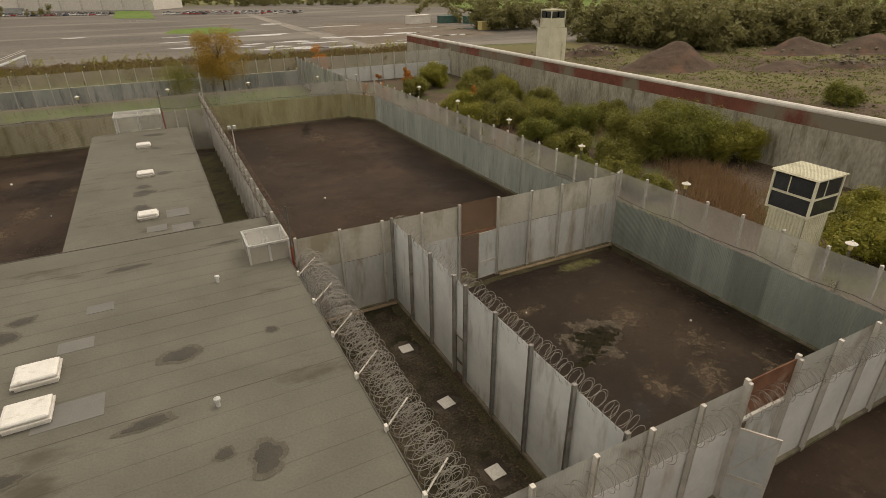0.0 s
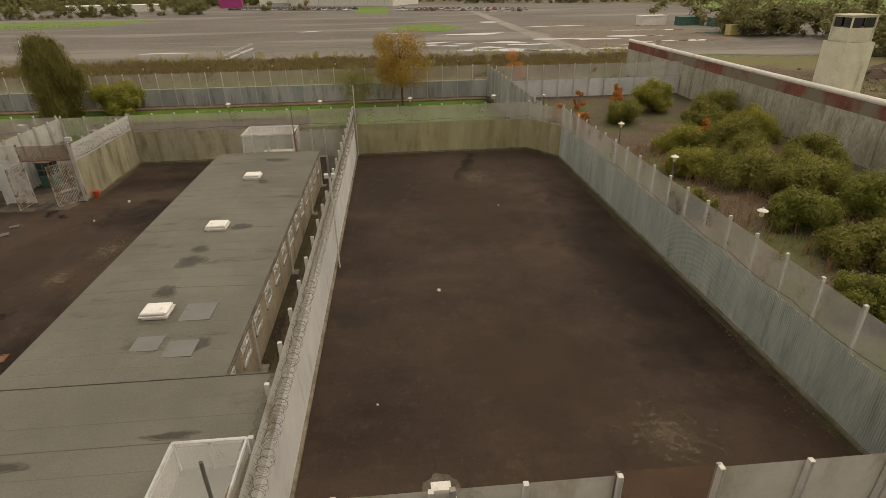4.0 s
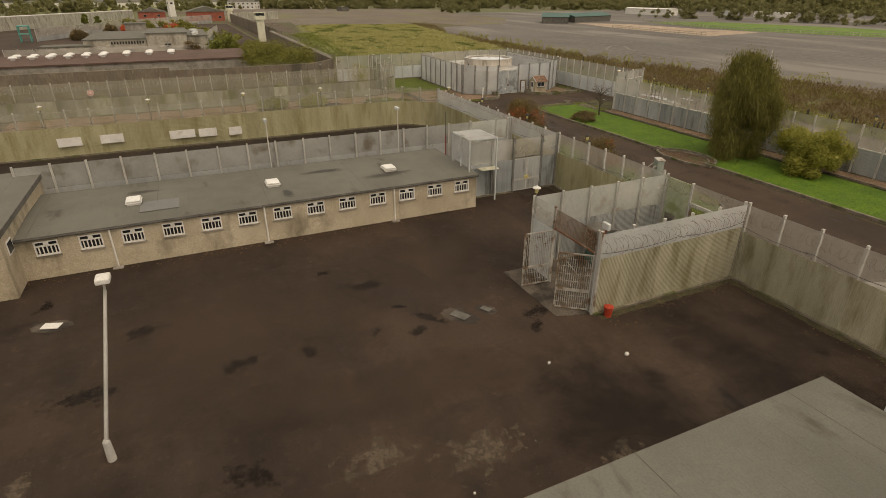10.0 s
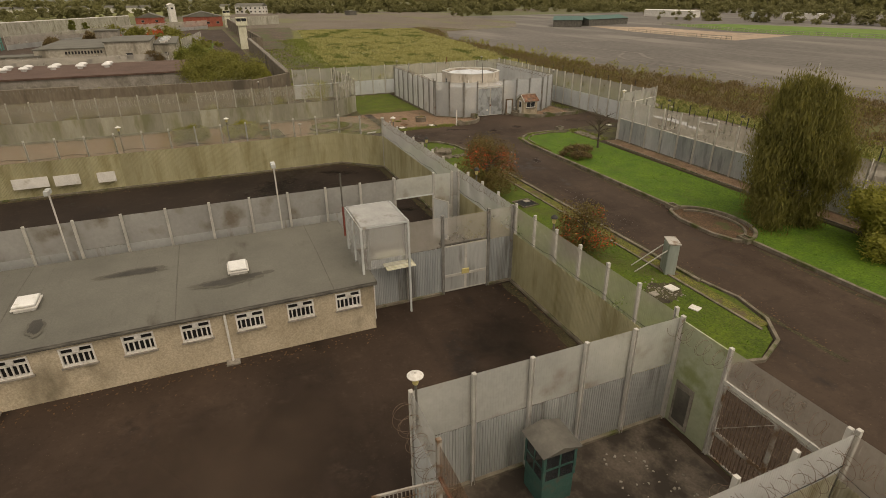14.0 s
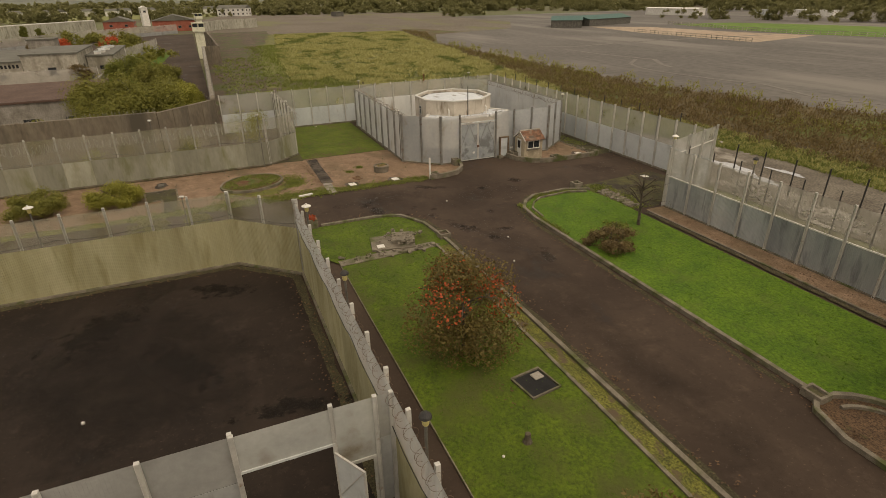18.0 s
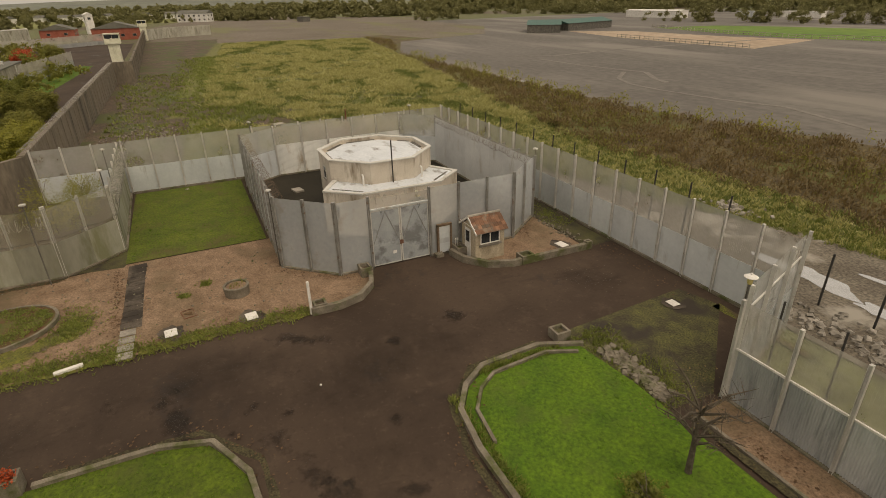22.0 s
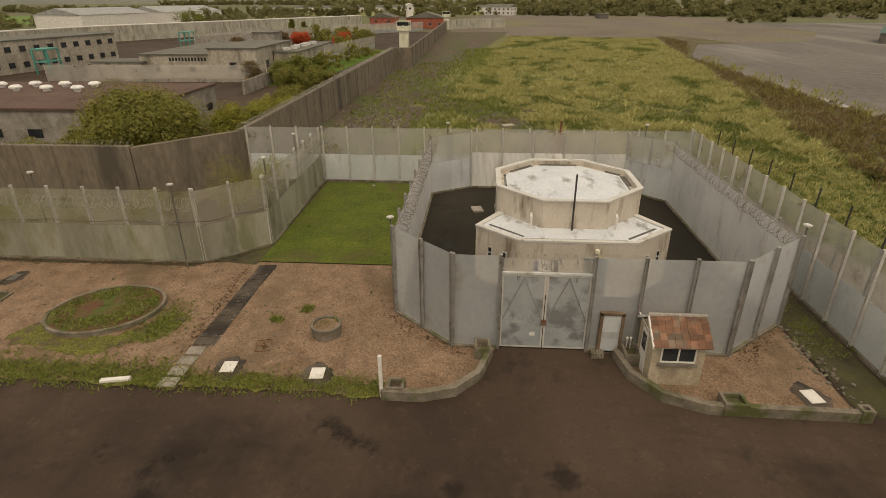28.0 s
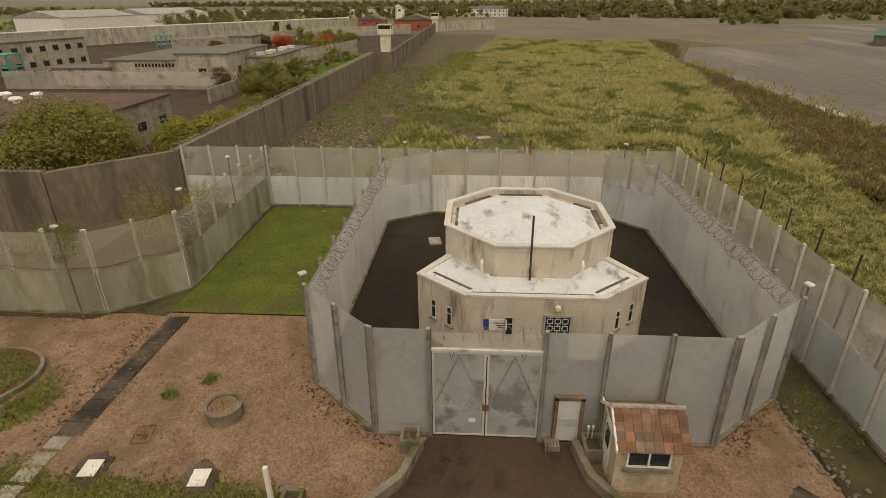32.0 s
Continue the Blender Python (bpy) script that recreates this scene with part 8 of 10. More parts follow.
# ---- planting ----
tree(-36.4, 93.9, 10.4, 3.7, L_WILLOWDARK, "tall dense willow with narrow drooping leaves on the lawn", 11, 60000, 0.21, 0.1, 0.22, 70, tall=0.5, fill=1.05, core=0.45, droop=1.5)
bush(-29.6, 95.4, 4.9, 3.3, L_YELLOW, "big rounded yellow-green shrub by the fence", 12, 14000, 0.2, core=0.66)
tree(9.5, 94.4, 10.6, 4.1, L_GOLD, "birch tree with golden autumn leaves", 13, 20000, 0.18, 0.25, 0.16, 40)
tree(3.0, 92.2, 6.2, 3.6, L_WILLOW, "sparse multi-stemmed willow shrub", 14, 8000, 0.14, 0.2, 0.1, 26)
tree(-50.8, 76.6, 4.4, 2.9, L_OLIVEBROWN, "small spreading rowan with red autumn leaves", 15, 13000, 0.14, 0.2, 0.12, 34, extra=(L_RED, 1300, 0.55))
tree(-37.4, 76.8, 3.5, 2.0, L_OLIVEBROWN, "half-bare small tree with a few red leaves", 16, 5200, 0.15, 0.1, 0.07, 34, extra=(L_RED, 520, 0.1))
tree(-59.3, 94.6, 4.2, 2.2, L_SCRUB, "bare leafless young tree on the lawn", 17, 260, 0.07, 0.3, 0.13, 14)
bush(-57.2, 90.4, 1.6, 1.9, L_SCRUB, "low brown spreading shrub in the lawn", 18, 2200, 0.12)
bush(-59.0, 92.3, 0.9, 1.2, L_GREEN, "low dark green shrub in the lawn", 19, 900, 0.1)
tree(26.6, 101.5, 6.0, 2.0, L_ORANGE, "small bright orange tree behind the fence", 20, 6000, 0.16, 0.1, 0.08, 20)
for k, (x, y, h) in enumerate(((33.0, 88, 2.6), (28.5, 82, 1.9), (39, 90.5, 2.8), (36.5, 84, 3.0), (31, 79, 1.8), (29, 76, 2.2), (41, 70, 2.4))):
    tree(x, y, h, 0.8, L_ORANGE, "orange autumn sapling on the scrub ground", 30 + k, 1500, 0.16, 0.1, 0.04, 10, name="sapling")
EB = ((34.5, 60, 2.2, 2.6), (37.5, 57.5, 2.8, 3.2), (40.0, 54.0, 3.2, 3.4), (42.5, 49.5, 3.0, 3.2), (40.5, 64.0, 3.4, 3.4), (44.5, 58.5, 3.6, 3.2), (37.0, 67.5, 2.4, 2.8), (46.3, 70.0, 3.4, 3.0), (43.0, 74.5, 3.0, 2.8), (45.6, 36.2, 5.4, 4.4), (47.3, 41.0, 5.2, 3.6), (41.8, 39.6, 4.6, 3.6), (47.8, 32.8, 4.2, 3.0),
      (38.5, 38.2, 2.4, 2.6), (34.0, 33.6, 1.9, 2.4), (32.6, 37.6, 1.8, 2.2), (36.4, 43.0, 2.2, 2.6), (34.9, 30.5, 1.5, 1.8), (41.8, 85.0, 4.0, 3.0), (36.5, 80.0, 2.6, 2.6), (47.5, 80.0, 3.6, 2.8), (38.0, 15.5, 2.8, 3.0), (41.5, 13.0, 3.2, 3.2), (37.0, 10.0, 2.4, 2.6), (44.5, 19.0, 2.0, 2.4), (41.0, 19.5, 1.6, 1.8), (30.2, 52.0, 1.8, 2.0), (36.0, 48.5, 2.4, 2.6), (47.8, 50.0, 3.4, 2.6))
for k, (x, y, h, r0) in enumerate(EB):
    bush(x, y, h * 1.28, r0 * 0.92, L_YELLOW if k % 6 == 0 or k in (7, 21, 22, 23) else L_WILLOW if k % 3 else L_GREEN, "overgrown olive willow scrub between fence and wall", 50 + k, 12000 if h > 3 else 7000, 0.17)
REEDS = [(36.0 + 8.0 * u_ + rng.gauss(0, 1.3), 22.5 + 11.5 * u_ + rng.gauss(0, 1.5), 0) for u_ in [rng.random() for _ in range(1300)]] + [(rng.uniform(30, 47), rng.uniform(42, 70), 0) for _ in range(700)]
tagged(new("reeds", blades("reeds", REEDS, 1.1, 0.03, 5, L_REED, 4)), "dry rusty reeds and dock stems", "reeds", kind="stuff")
for k, (x, y, h, r0) in enumerate(((-104.8, 59.4, 9.6, 5.4), (-115, 63.6, 5.8, 3.4), (-108.5, 56.6, 8.6, 5.0), (-121, 64.2, 5.2, 2.6), (-101.6, 50, 5.4, 2.4), (-127, 63.8, 4.8, 2.4), (-102.4, 55.5, 6.4, 2.8), (-101.4, 43, 5.0, 2.4), (-147, 58, 5.5, 3.0), (-101.4, 35, 4.8, 2.4), (-152, 61, 4.6, 3.0), (-101.4, 27, 4.8, 2.2), (-136, 62, 4.0, 2.6), (-101.6, 18, 4.8, 2.4), (-113, 56, 2.6, 3.0))):
    bush(x, y, h, r0, (L_WILLOW, L_YELLOW)[k % 2], "tall yellow-green willow behind the prison wall", 90 + k, 13000 if h > 8 else 8000, 0.24)
for k, (x, y, h, r0) in enumerate(((-94, 64.5, 3.0, 1.6), (-93, 56, 2.6, 1.7), (-92.5, 40, 2.6, 1.8), (-94, 30, 2.4, 1.8), (-96.5, 70.5, 5.4, 2.3), (-99.5, 72.3, 4.2, 1.8), (-81.0, 58.6, 2.3, 2.4), (-81.6, 53.2, 2.1, 2.9), (-71.9, 61.9, 1.7, 1.5), (-73.5, 65.0, 1.1, 1.0))):
    bush(x, y, h, r0, L_YELLOW if k in (4, 5, 6) else L_WILLOW, "straggling yellow-green shrub beside the fence", 110 + k, 6500 if k in (6, 7) else 1900, 0.13, core=0.5 if k in (6, 7) else 0.0)

# lawn blades, verges, meadow and heath
def inside(x, y, poly):
    c = False
    for i in range(len(poly)):
        (xa, ya), (xb, yb) = poly[i], poly[i - 1]
        if (ya > y) != (yb > y) and x < (xb - xa) * (y - ya) / (yb - ya) + xa:
            c = not c
    return c


wb_ = [(-67.6 + rng.gauss(0, 0.12), rng.uniform(90.5, 95.0), 0.06) for _ in range(160)] + [(rng.uniform(-66.5, -60), 88.85 + rng.gauss(0, 0.1), 0.06) for _ in range(160)]
tagged(new("bed_weeds", blades("bed_weeds", wb_, 0.2, 0.03, 6, L_TUFTGREEN, 41, 0.6)), "green weeds in the narrow kerbed bed", "weeds", kind="stuff")
spots = []
for poly, n in ((LAWN_L, 2600), (LAWN_R, 3600)):
    xs, ys = [p[0] for p in poly], [p[1] for p in poly]
    while n > 0:
        x, y = rng.uniform(min(xs), max(xs)), rng.uniform(min(ys), max(ys))
        if inside(x, y, poly):
            spots.append((x, y, 0.055))
            n -= 1
spots += [(rng.uniform(-103.6, -88.2), rng.uniform(75.6, 84.3), 0.035) for _ in range(900)]
tagged(new("lawn_grass", blades("lawn_grass", spots, 0.07, 0.02, 4, L_LAWN, 5)), "short green lawn grass blades", "grass", kind="stuff")
verge = [(-76.5 + rng.gauss(0, 0.35) - (0.4 if rng.random() < 0.5 else 0), rng.uniform(60, 85), 0.02) for _ in range(1500)]
verge += [(-77.2 + rng.gauss(0, 0.6), rng.uniform(66, 76.5), 0.02) for _ in range(500)]
verge += [(-81.0 + rng.gauss(0, 1.0), 73.2 + rng.gauss(0, 0.7), 0.02) for _ in range(350)]
verge += [(rng.uniform(-68.2, -62), 96.6 + rng.gauss(0.6, 0.6), 0.0) for _ in range(500)]
verge += [(rng.uniform(-100, -80), 104.7 + rng.gauss(0, 0.5), -0.02) for _ in range(700)]
verge += [(-81.6 + rng.gauss(0, 0.15), 78.7 + rng.gauss(0, 0.2), 0.03) for _ in range(40)] + [(-82.6 + rng.gauss(0, 0.2), 80.0 + rng.gauss(0, 0.2), 0.03) for _ in range(40)]
verge += [(rng.uniform(-61, -26), 80.35 + rng.gauss(0, 0.15), -0.05) for _ in range(700)]
tagged(new("verge_weeds", blades("verge_weeds", verge, 0.12, 0.03, 6, L_TUFTGREEN, 6, 0.6)), "ragged green weeds and moss along the edges", "weeds", kind="stuff")
MEADOW = [(-106, 82), (-106, 107), (-112, 124), (-150, 131), (-195, 139), (-285, 154), (-300, 100), (-200, 88), (-150, 84)]


def lerp_at(x, rows):
    for (xa, va), (xb, vb) in zip(rows, rows[1:]):
        if x <= xb:
            return va + (vb - va) * max(0.0, (x - xa) / (xb - xa))
    return rows[-1][1]


def apron_edge(x):
    return lerp_at(x, ((-104, 109.4), (-92, 112.0), (-80, 115.4), (-72, 118.0), (-66, 119.2), (-58, 118.6), (-40, 116.5), (-20, 115.5), (12, 114.5)))


def heath_edge(x):
    return lerp_at(x, ((-285, 154.5), (-193, 138.5), (-145, 129.0), (-105, 121.0), (-66, 122.4), (-40, 120.5), (12, 118.0), (70, 114.0)))


def field_edge(x):
    return lerp_at(x, ((-285, 158), (-257, 158), (-216, 144), (-160, 141), (-108, 141), (-60, 151.5), (5, 149.5), (70, 143)))


tuft = []
while len(tuft) < 19000:
    x, y = rng.uniform(-300, -106), rng.uniform(82, 155)
    track_ = lerp_at(x, ((-160, 80), (-146, 83), (-134, 89), (-123, 95), (-114, 99), (-107, 104)))
    if x > -158 and (abs(y - track_) < 3.2 or y < track_ and rng.random() < 0.6) and rng.random() < 0.92:
        continue
    if inside(x, y, MEADOW) and rng.random() < (1.0 if x > -170 else 0.5) * (0.35 + 0.65 * (noise.noise((x * 0.06, y * 0.06, 2)) > -0.15)):
        tuft.append((x, y, -0.04))
mix_ = [(p, noise.noise((p[0] * 0.07, p[1] * 0.13, 7)) + 0.6 * noise.noise((p[0] * 0.3, p[1] * 0.4, 3)) + rng.gauss(0, 0.08)) for p in tuft]
pale_ = [p for p, q in mix_ if q + (0.12 if p[0] < -150 else -0.18) > 0.0]
green_ = [p for p, q in mix_ if q + (0.12 if p[0] < -150 else -0.18) <= 0.06]
tagged(new("meadow_grass", blades("meadow_grass", pale_, 0.46, 0.1, 9, L_MEADOW, 7, 0.8)), "tussocks of pale rough grass", "grass", kind="stuff")
tagged(new("meadow_grass", blades("meadow_grass", green_, 0.38, 0.09, 8, L_MEADOWGREEN, 8, 0.7)), "tussocks of green rough grass", "grass", kind="stuff")
big_ = [p for p in tuft if p[0] > -230 and noise.noise((p[0] * 0.2, p[1] * 0.25, 11)) > 0.12][:2600]
tagged(new("meadow_grass", blades("meadow_grass", big_, 0.7, 0.13, 14, L_MEADOW, 17, 0.9)), "large straw-coloured tussocks", "grass", kind="stuff")
tuft2 = []
while len(tuft2) < 9000:
    x = rng.uniform(-120, 12)
    lo_, hi_ = apron_edge(x) - 0.3, heath_edge(x) + 2.5
    y = lo_ + (hi_ - lo_) * rng.random()
    if rng.random() < 0.25 + (hi_ - lo_) / 16:
        tuft2.append((x, y, -0.03))
tagged(new("meadow_grass", blades("meadow_grass", tuft2[::2], 0.26, 0.06, 8, L_MEADOWGREEN, 27, 0.6)), "green rough grass beside the fence", "grass", kind="stuff")
tagged(new("meadow_grass", blades("meadow_grass", tuft2[1::2], 0.28, 0.06, 8, L_MEADOW, 28, 0.6)), "pale rough grass beside the fence", "grass", kind="stuff")
edge_ = [(x_, 84 - min(0, x_ + 106) * 0.045 + rng.gauss(0, 3.5), -0.05) for x_ in [rng.uniform(-240, -106) for _ in range(2600)]] + [(rng.uniform(-200, -106), rng.uniform(70, 82), -0.05) for _ in range(700)]
tagged(new("track_grass", blades("track_grass", edge_, 0.45, 0.08, 6, L_TUFTGREEN, 15, 0.6)), "rough grass creeping over the track", "grass", kind="stuff")
for k, (x, y, rx, ry) in enumerate(((-135.6, 102.6, 2.4, 4.6), (-146, 95, 1.6, 3.0), (-113, 110, 1.6, 4), (-150, 90, 2.5, 2))):
    tagged(new("mud_patch", mesh_of(blob(x, y, rx, ry, -0.02, k + 40, rough=0.5), M_MOSSY, "mud")), "bare dark muddy patch in the grass", kind="structure")
heath, g2 = [], random.Random(5)
while len(heath) < 5200:
    x, y = g2.uniform(-285, 70), g2.uniform(111, 160)
    lo_ = heath_edge(x) + 1.8 * noise.noise((x * 0.12, 3, 0)) + abs(g2.gauss(0, 1.0))
    if lo_ < y < field_edge(x) - 1 and (x > -160 or g2.random() < 0.7):
        heath.append((x, y, g2.uniform(0.1, 0.6)))
tagged(new("heath_scrub", leaf_cloud("heath_scrub", heath, [g2.uniform(0.5, 1.1) for _ in heath], 150000, 0.24, L_SCRUB, 9, 0.7, 1.6)), "dense brown heath and bramble scrub", "scrub", kind="stuff")
hg_ = [p for p in heath if noise.noise((p[0] * 0.07, p[1] * 0.09, 5)) > 0.0]
tagged(new("heath_scrub", leaf_cloud("heath_scrub", hg_, [g2.uniform(0.4, 1.0) for _ in hg_], 42000, 0.22, L_WILLOW, 19, 0.6, 1.2)), "green brambles among the brown heath", "scrub", kind="stuff")
tagged(new("scrub_edge", leaf_cloud("scrub_edge", [(g2.uniform(-140, 60), 0, 0) for _ in range(1)] + [(x, field_edge(x) - g2.uniform(0, 4), g2.uniform(0.4, 1.6)) for x in [g2.uniform(-200, 70) for _ in range(260)]],
                                    [0.01] + [g2.uniform(0.4, 1.0) for _ in range(260)], 9000, 0.26, L_YELLOW, 10, 1.4, 1.0)), "yellow-green saplings along the airfield edge", "scrub", kind="stuff")
tagged(new("rough_weeds", blades("rough_weeds", [(x_, apron_edge(x_) + abs(g2.gauss(0, 1.6)) - 0.6, -0.03) for x_ in [g2.uniform(-100, 12) for _ in range(3600)]], 0.22, 0.035, 6, L_TUFTGREEN, 12)), "green weeds at the apron edge", "weeds", kind="stuff")


# ---- rubble, mounds ----
def rubble(name, spots, label, material, size, seed):
    g = random.Random(seed)
    vs, fs = [], []
    for x, y, z in spots:
        s = size * g.uniform(0.4, 1.6)
        m = Matrix.Translation((x, y, z + s * 0.2)) @ Euler((g.uniform(-0.5, 0.5), g.uniform(-0.5, 0.5), g.uniform(0, 6))).to_matrix().to_4x4()
        k = len(vs)
        for c in ((-1, -0.7, -0.4), (1, -0.6, -0.4), (0.9, 0.7, -0.4), (-0.8, 0.8, -0.4), (-0.7, -0.5, 0.4), (0.8, -0.6, 0.35), (0.6, 0.6, 0.45), (-0.8, 0.5, 0.3)):
            vs.append(tuple(m @ (Vector(c) * s * 0.5)))
        fs += [tuple(k + i for i in q) for q in ((0, 3, 2, 1), (4, 5, 6, 7), (0, 1, 5, 4), (1, 2, 6, 5), (2, 3, 7, 6), (3, 0, 4, 7))]
    tagged(new(name, from_arrays(name, vs, fs, material)), label, "rubble", kind="stuff")


rubble("rubble", [(g2.uniform(-66, 5), 107.0 + abs(g2.gauss(0, 1.3)), -0.02) for _ in range(1500)], "broken concrete rubble beside the apron", M_CONC, 0.28, 1)
rubble("rubble", [(-79.5 + g2.gauss(0, 1.4), 103.7 + g2.gauss(0, 0.3), 0.03) for _ in range(90)], "broken bricks along the gravel edge", M_KERB, 0.14, 2)
rubble("rubble", [(g2.uniform(-66.5, -62.5), 96.6 + g2.gauss(0.4, 0.25), 0.0) for _ in range(240)], "broken kerb and stones at the lawn end", M_KERB, 0.25, 3)
rubble("rubble", [(g2.uniform(-200, -106), 71 + abs(g2.gauss(0, 2.5)), -0.05) for _ in range(700)], "stones along the wall track", M_KERB, 0.3, 4)
rubble("rubble", [(g2.uniform(-22.8, -18.2), g2.uniform(67, 70), 0.03) for _ in range(60)], "crumbs of broken screed", M_CONC, 0.08, 5)


def heap(x, y, rx, ry, h, label, material, seed):
    bm = bmesh.new()
    n, rows = 30, []
    for k in range(10):
        u = k / 9
        rows.append([bm.verts.new((rx * u * math.cos(a), ry * u * math.sin(a), -0.1 + h * (math.cos(u * math.pi) * 0.5 + 0.5) * (1 + 0.35 * noise.noise((math.cos(a) * 2 * u + seed, math.sin(a) * 2 * u, seed)))
                                   + 0.25 * noise.noise((x + 3 * u * math.cos(a), y + 3 * u * math.sin(a), seed)) * (1 - u))) for a in [2 * math.pi * i / n for i in range(n)]])
    for a, b in zip(rows, rows[1:]):
        for i in range(n):
            bm.faces.new((a[i], b[i], b[(i + 1) % n], a[(i + 1) % n]))
    bmesh.ops.remove_doubles(bm, verts=bm.verts[:], dist=0.001)
    o = new("spoil_mound", mesh_of(bm, material, "heap"))
    o.location = (x, y, 0)
    return tagged(o, label, "heap", "spoil heaps")


M_SPOIL = mat("dark_spoil", (0.06, 0.04, 0.03), (0.1, 0.07, 0.05), 0.4, 0.95, bump=0.8, grain=10, stain=(0.14, 0.075, 0.05), stain_scale=0.12, stain_lo=0.52, stain_hi=0.62)
for k, (x, y, rx, ry, h) in enumerate(((94, 82, 13, 8, 4.6), (94, 107, 9, 5, 2.2), (140, 84, 14, 7, 3.2), (156, 77, 14, 8, 3.8), (172, 70, 14, 8, 3.6), (126, 65, 8, 4, 1.2), (112, 70, 9, 5, 1.2), (140, 60, 10, 5, 1.4))):
    heap(x, y, rx, ry, h, "dark heap of dumped soil and rubble", M_SPOIL, k)
rubble("rubble", [(g2.uniform(80, 190), g2.uniform(40, 105), 0) for _ in range(350)], "scattered demolition rubble", M_SPOIL, 0.32, 6)
rubble("rubble", [(x0_ + g2.gauss(0, 5), y0_ + g2.gauss(0, 2.0), 1.0) for x0_, y0_ in ((94, 107), (140, 84), (156, 77), (126, 65)) for _ in range(60)], "broken timber and concrete on the heaps", M_KERB, 0.7, 8)
bush(85.7, 43.7, 3.6, 2.6, L_GREEN, "dark green shrub on the rubble ground", 141, 5000, 0.2)
tagged(new("rough_weeds", blades("rough_weeds", [(g2.uniform(55, 150), g2.uniform(35, 110), -0.05) for _ in range(5200)], 0.22, 0.1, 5, L_MEADOWGREEN, 22)), "rough grass and weeds over the dumped earth", "weeds", kind="stuff")


# ---- far woods and hedges ----
def woods(name, lines, h, spread, count, leaf, seed, label, size=1.0):
    g = random.Random(seed)
    cs, rs = [], []
    for (x0, y0), (x1, y1), n in lines:
        for k in range(int(n * 2.6)):
            u = g.random()
            hh = h * g.uniform(0.55, 1.15)
            cx, cy = x0 + (x1 - x0) * u + g.gauss(0, spread), y0 + (y1 - y0) * u + g.gauss(0, spread)
            for q in range(5):
                cs.append((cx + g.gauss(0, hh * 0.3), cy + g.gauss(0, hh * 0.2), hh * g.uniform(0.05, 0.85)))
                rs.append(hh * g.uniform(0.16, 0.34))
    tagged(new(name, leaf_cloud(name, cs, rs, count, size, leaf, seed, core=0.5)), label, "woods", kind="stuff")


woods("woodland", (((118, 136), (122, 104), 16), ((120, 106), (170, 98), 40), ((128, 118), (190, 112), 30), ((112, 190), (150, 150), 16), ((175, 100), (330, 60), 30)), 10, 4, 110000, L_HEDGE, 1, "thicket of olive trees beyond the wall", 0.75)
woods("woodland", (((120, 230), (420, 180), 50), ((200, 430), (600, 330), 50), ((60, 480), (220, 420), 26)), 10, 8, 60000, L_HEDGE, 2, "hedgerow trees beyond the airfield", 0.75)
woods("woodland", (((-520, 400), (-120, 520), 90), ((-120, 520), (200, 530), 50), ((-560, 300), (-380, 420), 34), ((-300, 330), (-40, 400), 26)), 8, 4, 150000, L_HEDGE, 3, "belt of trees beyond the airfield", 0.65)
woods("woodland", (((-620, 40), (-520, 330), 70), ((-600, -200), (-540, 60), 50), ((-480, -160), (-420, -60), 16), ((-760, -500), (-560, -180), 60), ((-420, 250), (-470, 270), 5)), 8, 9, 150000, L_HEDGE, 4, "belt of trees beyond the prison", 0.9)
woods("woodland", (((-1500, -700), (-1100, 900), 260), ((-1100, 900), (600, 1200), 300), ((600, 1200), (1100, 300), 120), ((500, 500), (700, 150), 40), ((-760, -120), (-700, 420), 130), ((-700, 420), (-300, 640), 130), ((-300, 640), (300, 640), 110)), 11, 22, 240000, L_HEDGE, 5, "distant tree line on the horizon", 2.6)
woods("woodland", (((-345, -165), (-300, -125), 14), ((-330, -190), (-420, -170), 16), ((-420, -60), (-470, -40), 8)), 8, 4, 16000, L_HEDGE, 7, "trees behind the prison", 0.6)
woods("woodland", (((-190, 40), (-172, 60), 5), ((-230, 45), (-200, 58), 8), ((-290, 20), (-240, 50), 9)), 5, 3, 5200, L_WILLOW, 6, "small trees among the prison buildings", 0.5)
for k, (x, y, h, r0, lf, lab) in enumerate(((-257, 25, 5.0, 3.6, L_RED, "red autumn tree among the prison buildings"), (-258, 40, 4.6, 3.6, L_RED, "red autumn tree among the prison buildings"), (-258, 18.5, 5.0, 2.6, L_SCRUB, "dark purple-brown shrub among the prison buildings"), (-313, 4, 8.5, 1.6, L_GREEN, "dark narrow conifer among the prison buildings"), (-315, 9, 8, 1.6, L_GREEN, "dark narrow conifer among the prison buildings"),
                                          (-165, 45, 4.5, 2.8, L_SCRUB, "brown half-bare tree beside a prison block"), (-164, 53, 7.0, 4.0, L_GREEN, "dark green tree beside the prison wall"), (-178, 54, 4.8, 2.0, L_GREEN, "small tree on the prison grass"), (-333, -52, 13, 8.0, L_GREEN, "large tree behind the far prison wall"), (-270, 45, 5, 4, L_WILLOW, "green shrub among the prison buildings"), (-300, 30, 4, 4, L_WILLOW, "green shrub among the prison buildings"), (-240, 10, 4, 3, L_SCRUB, "brown shrub among the prison buildings"))):
    bush(x, y, h, r0, lf, lab, 160 + k, 3400, 0.34)
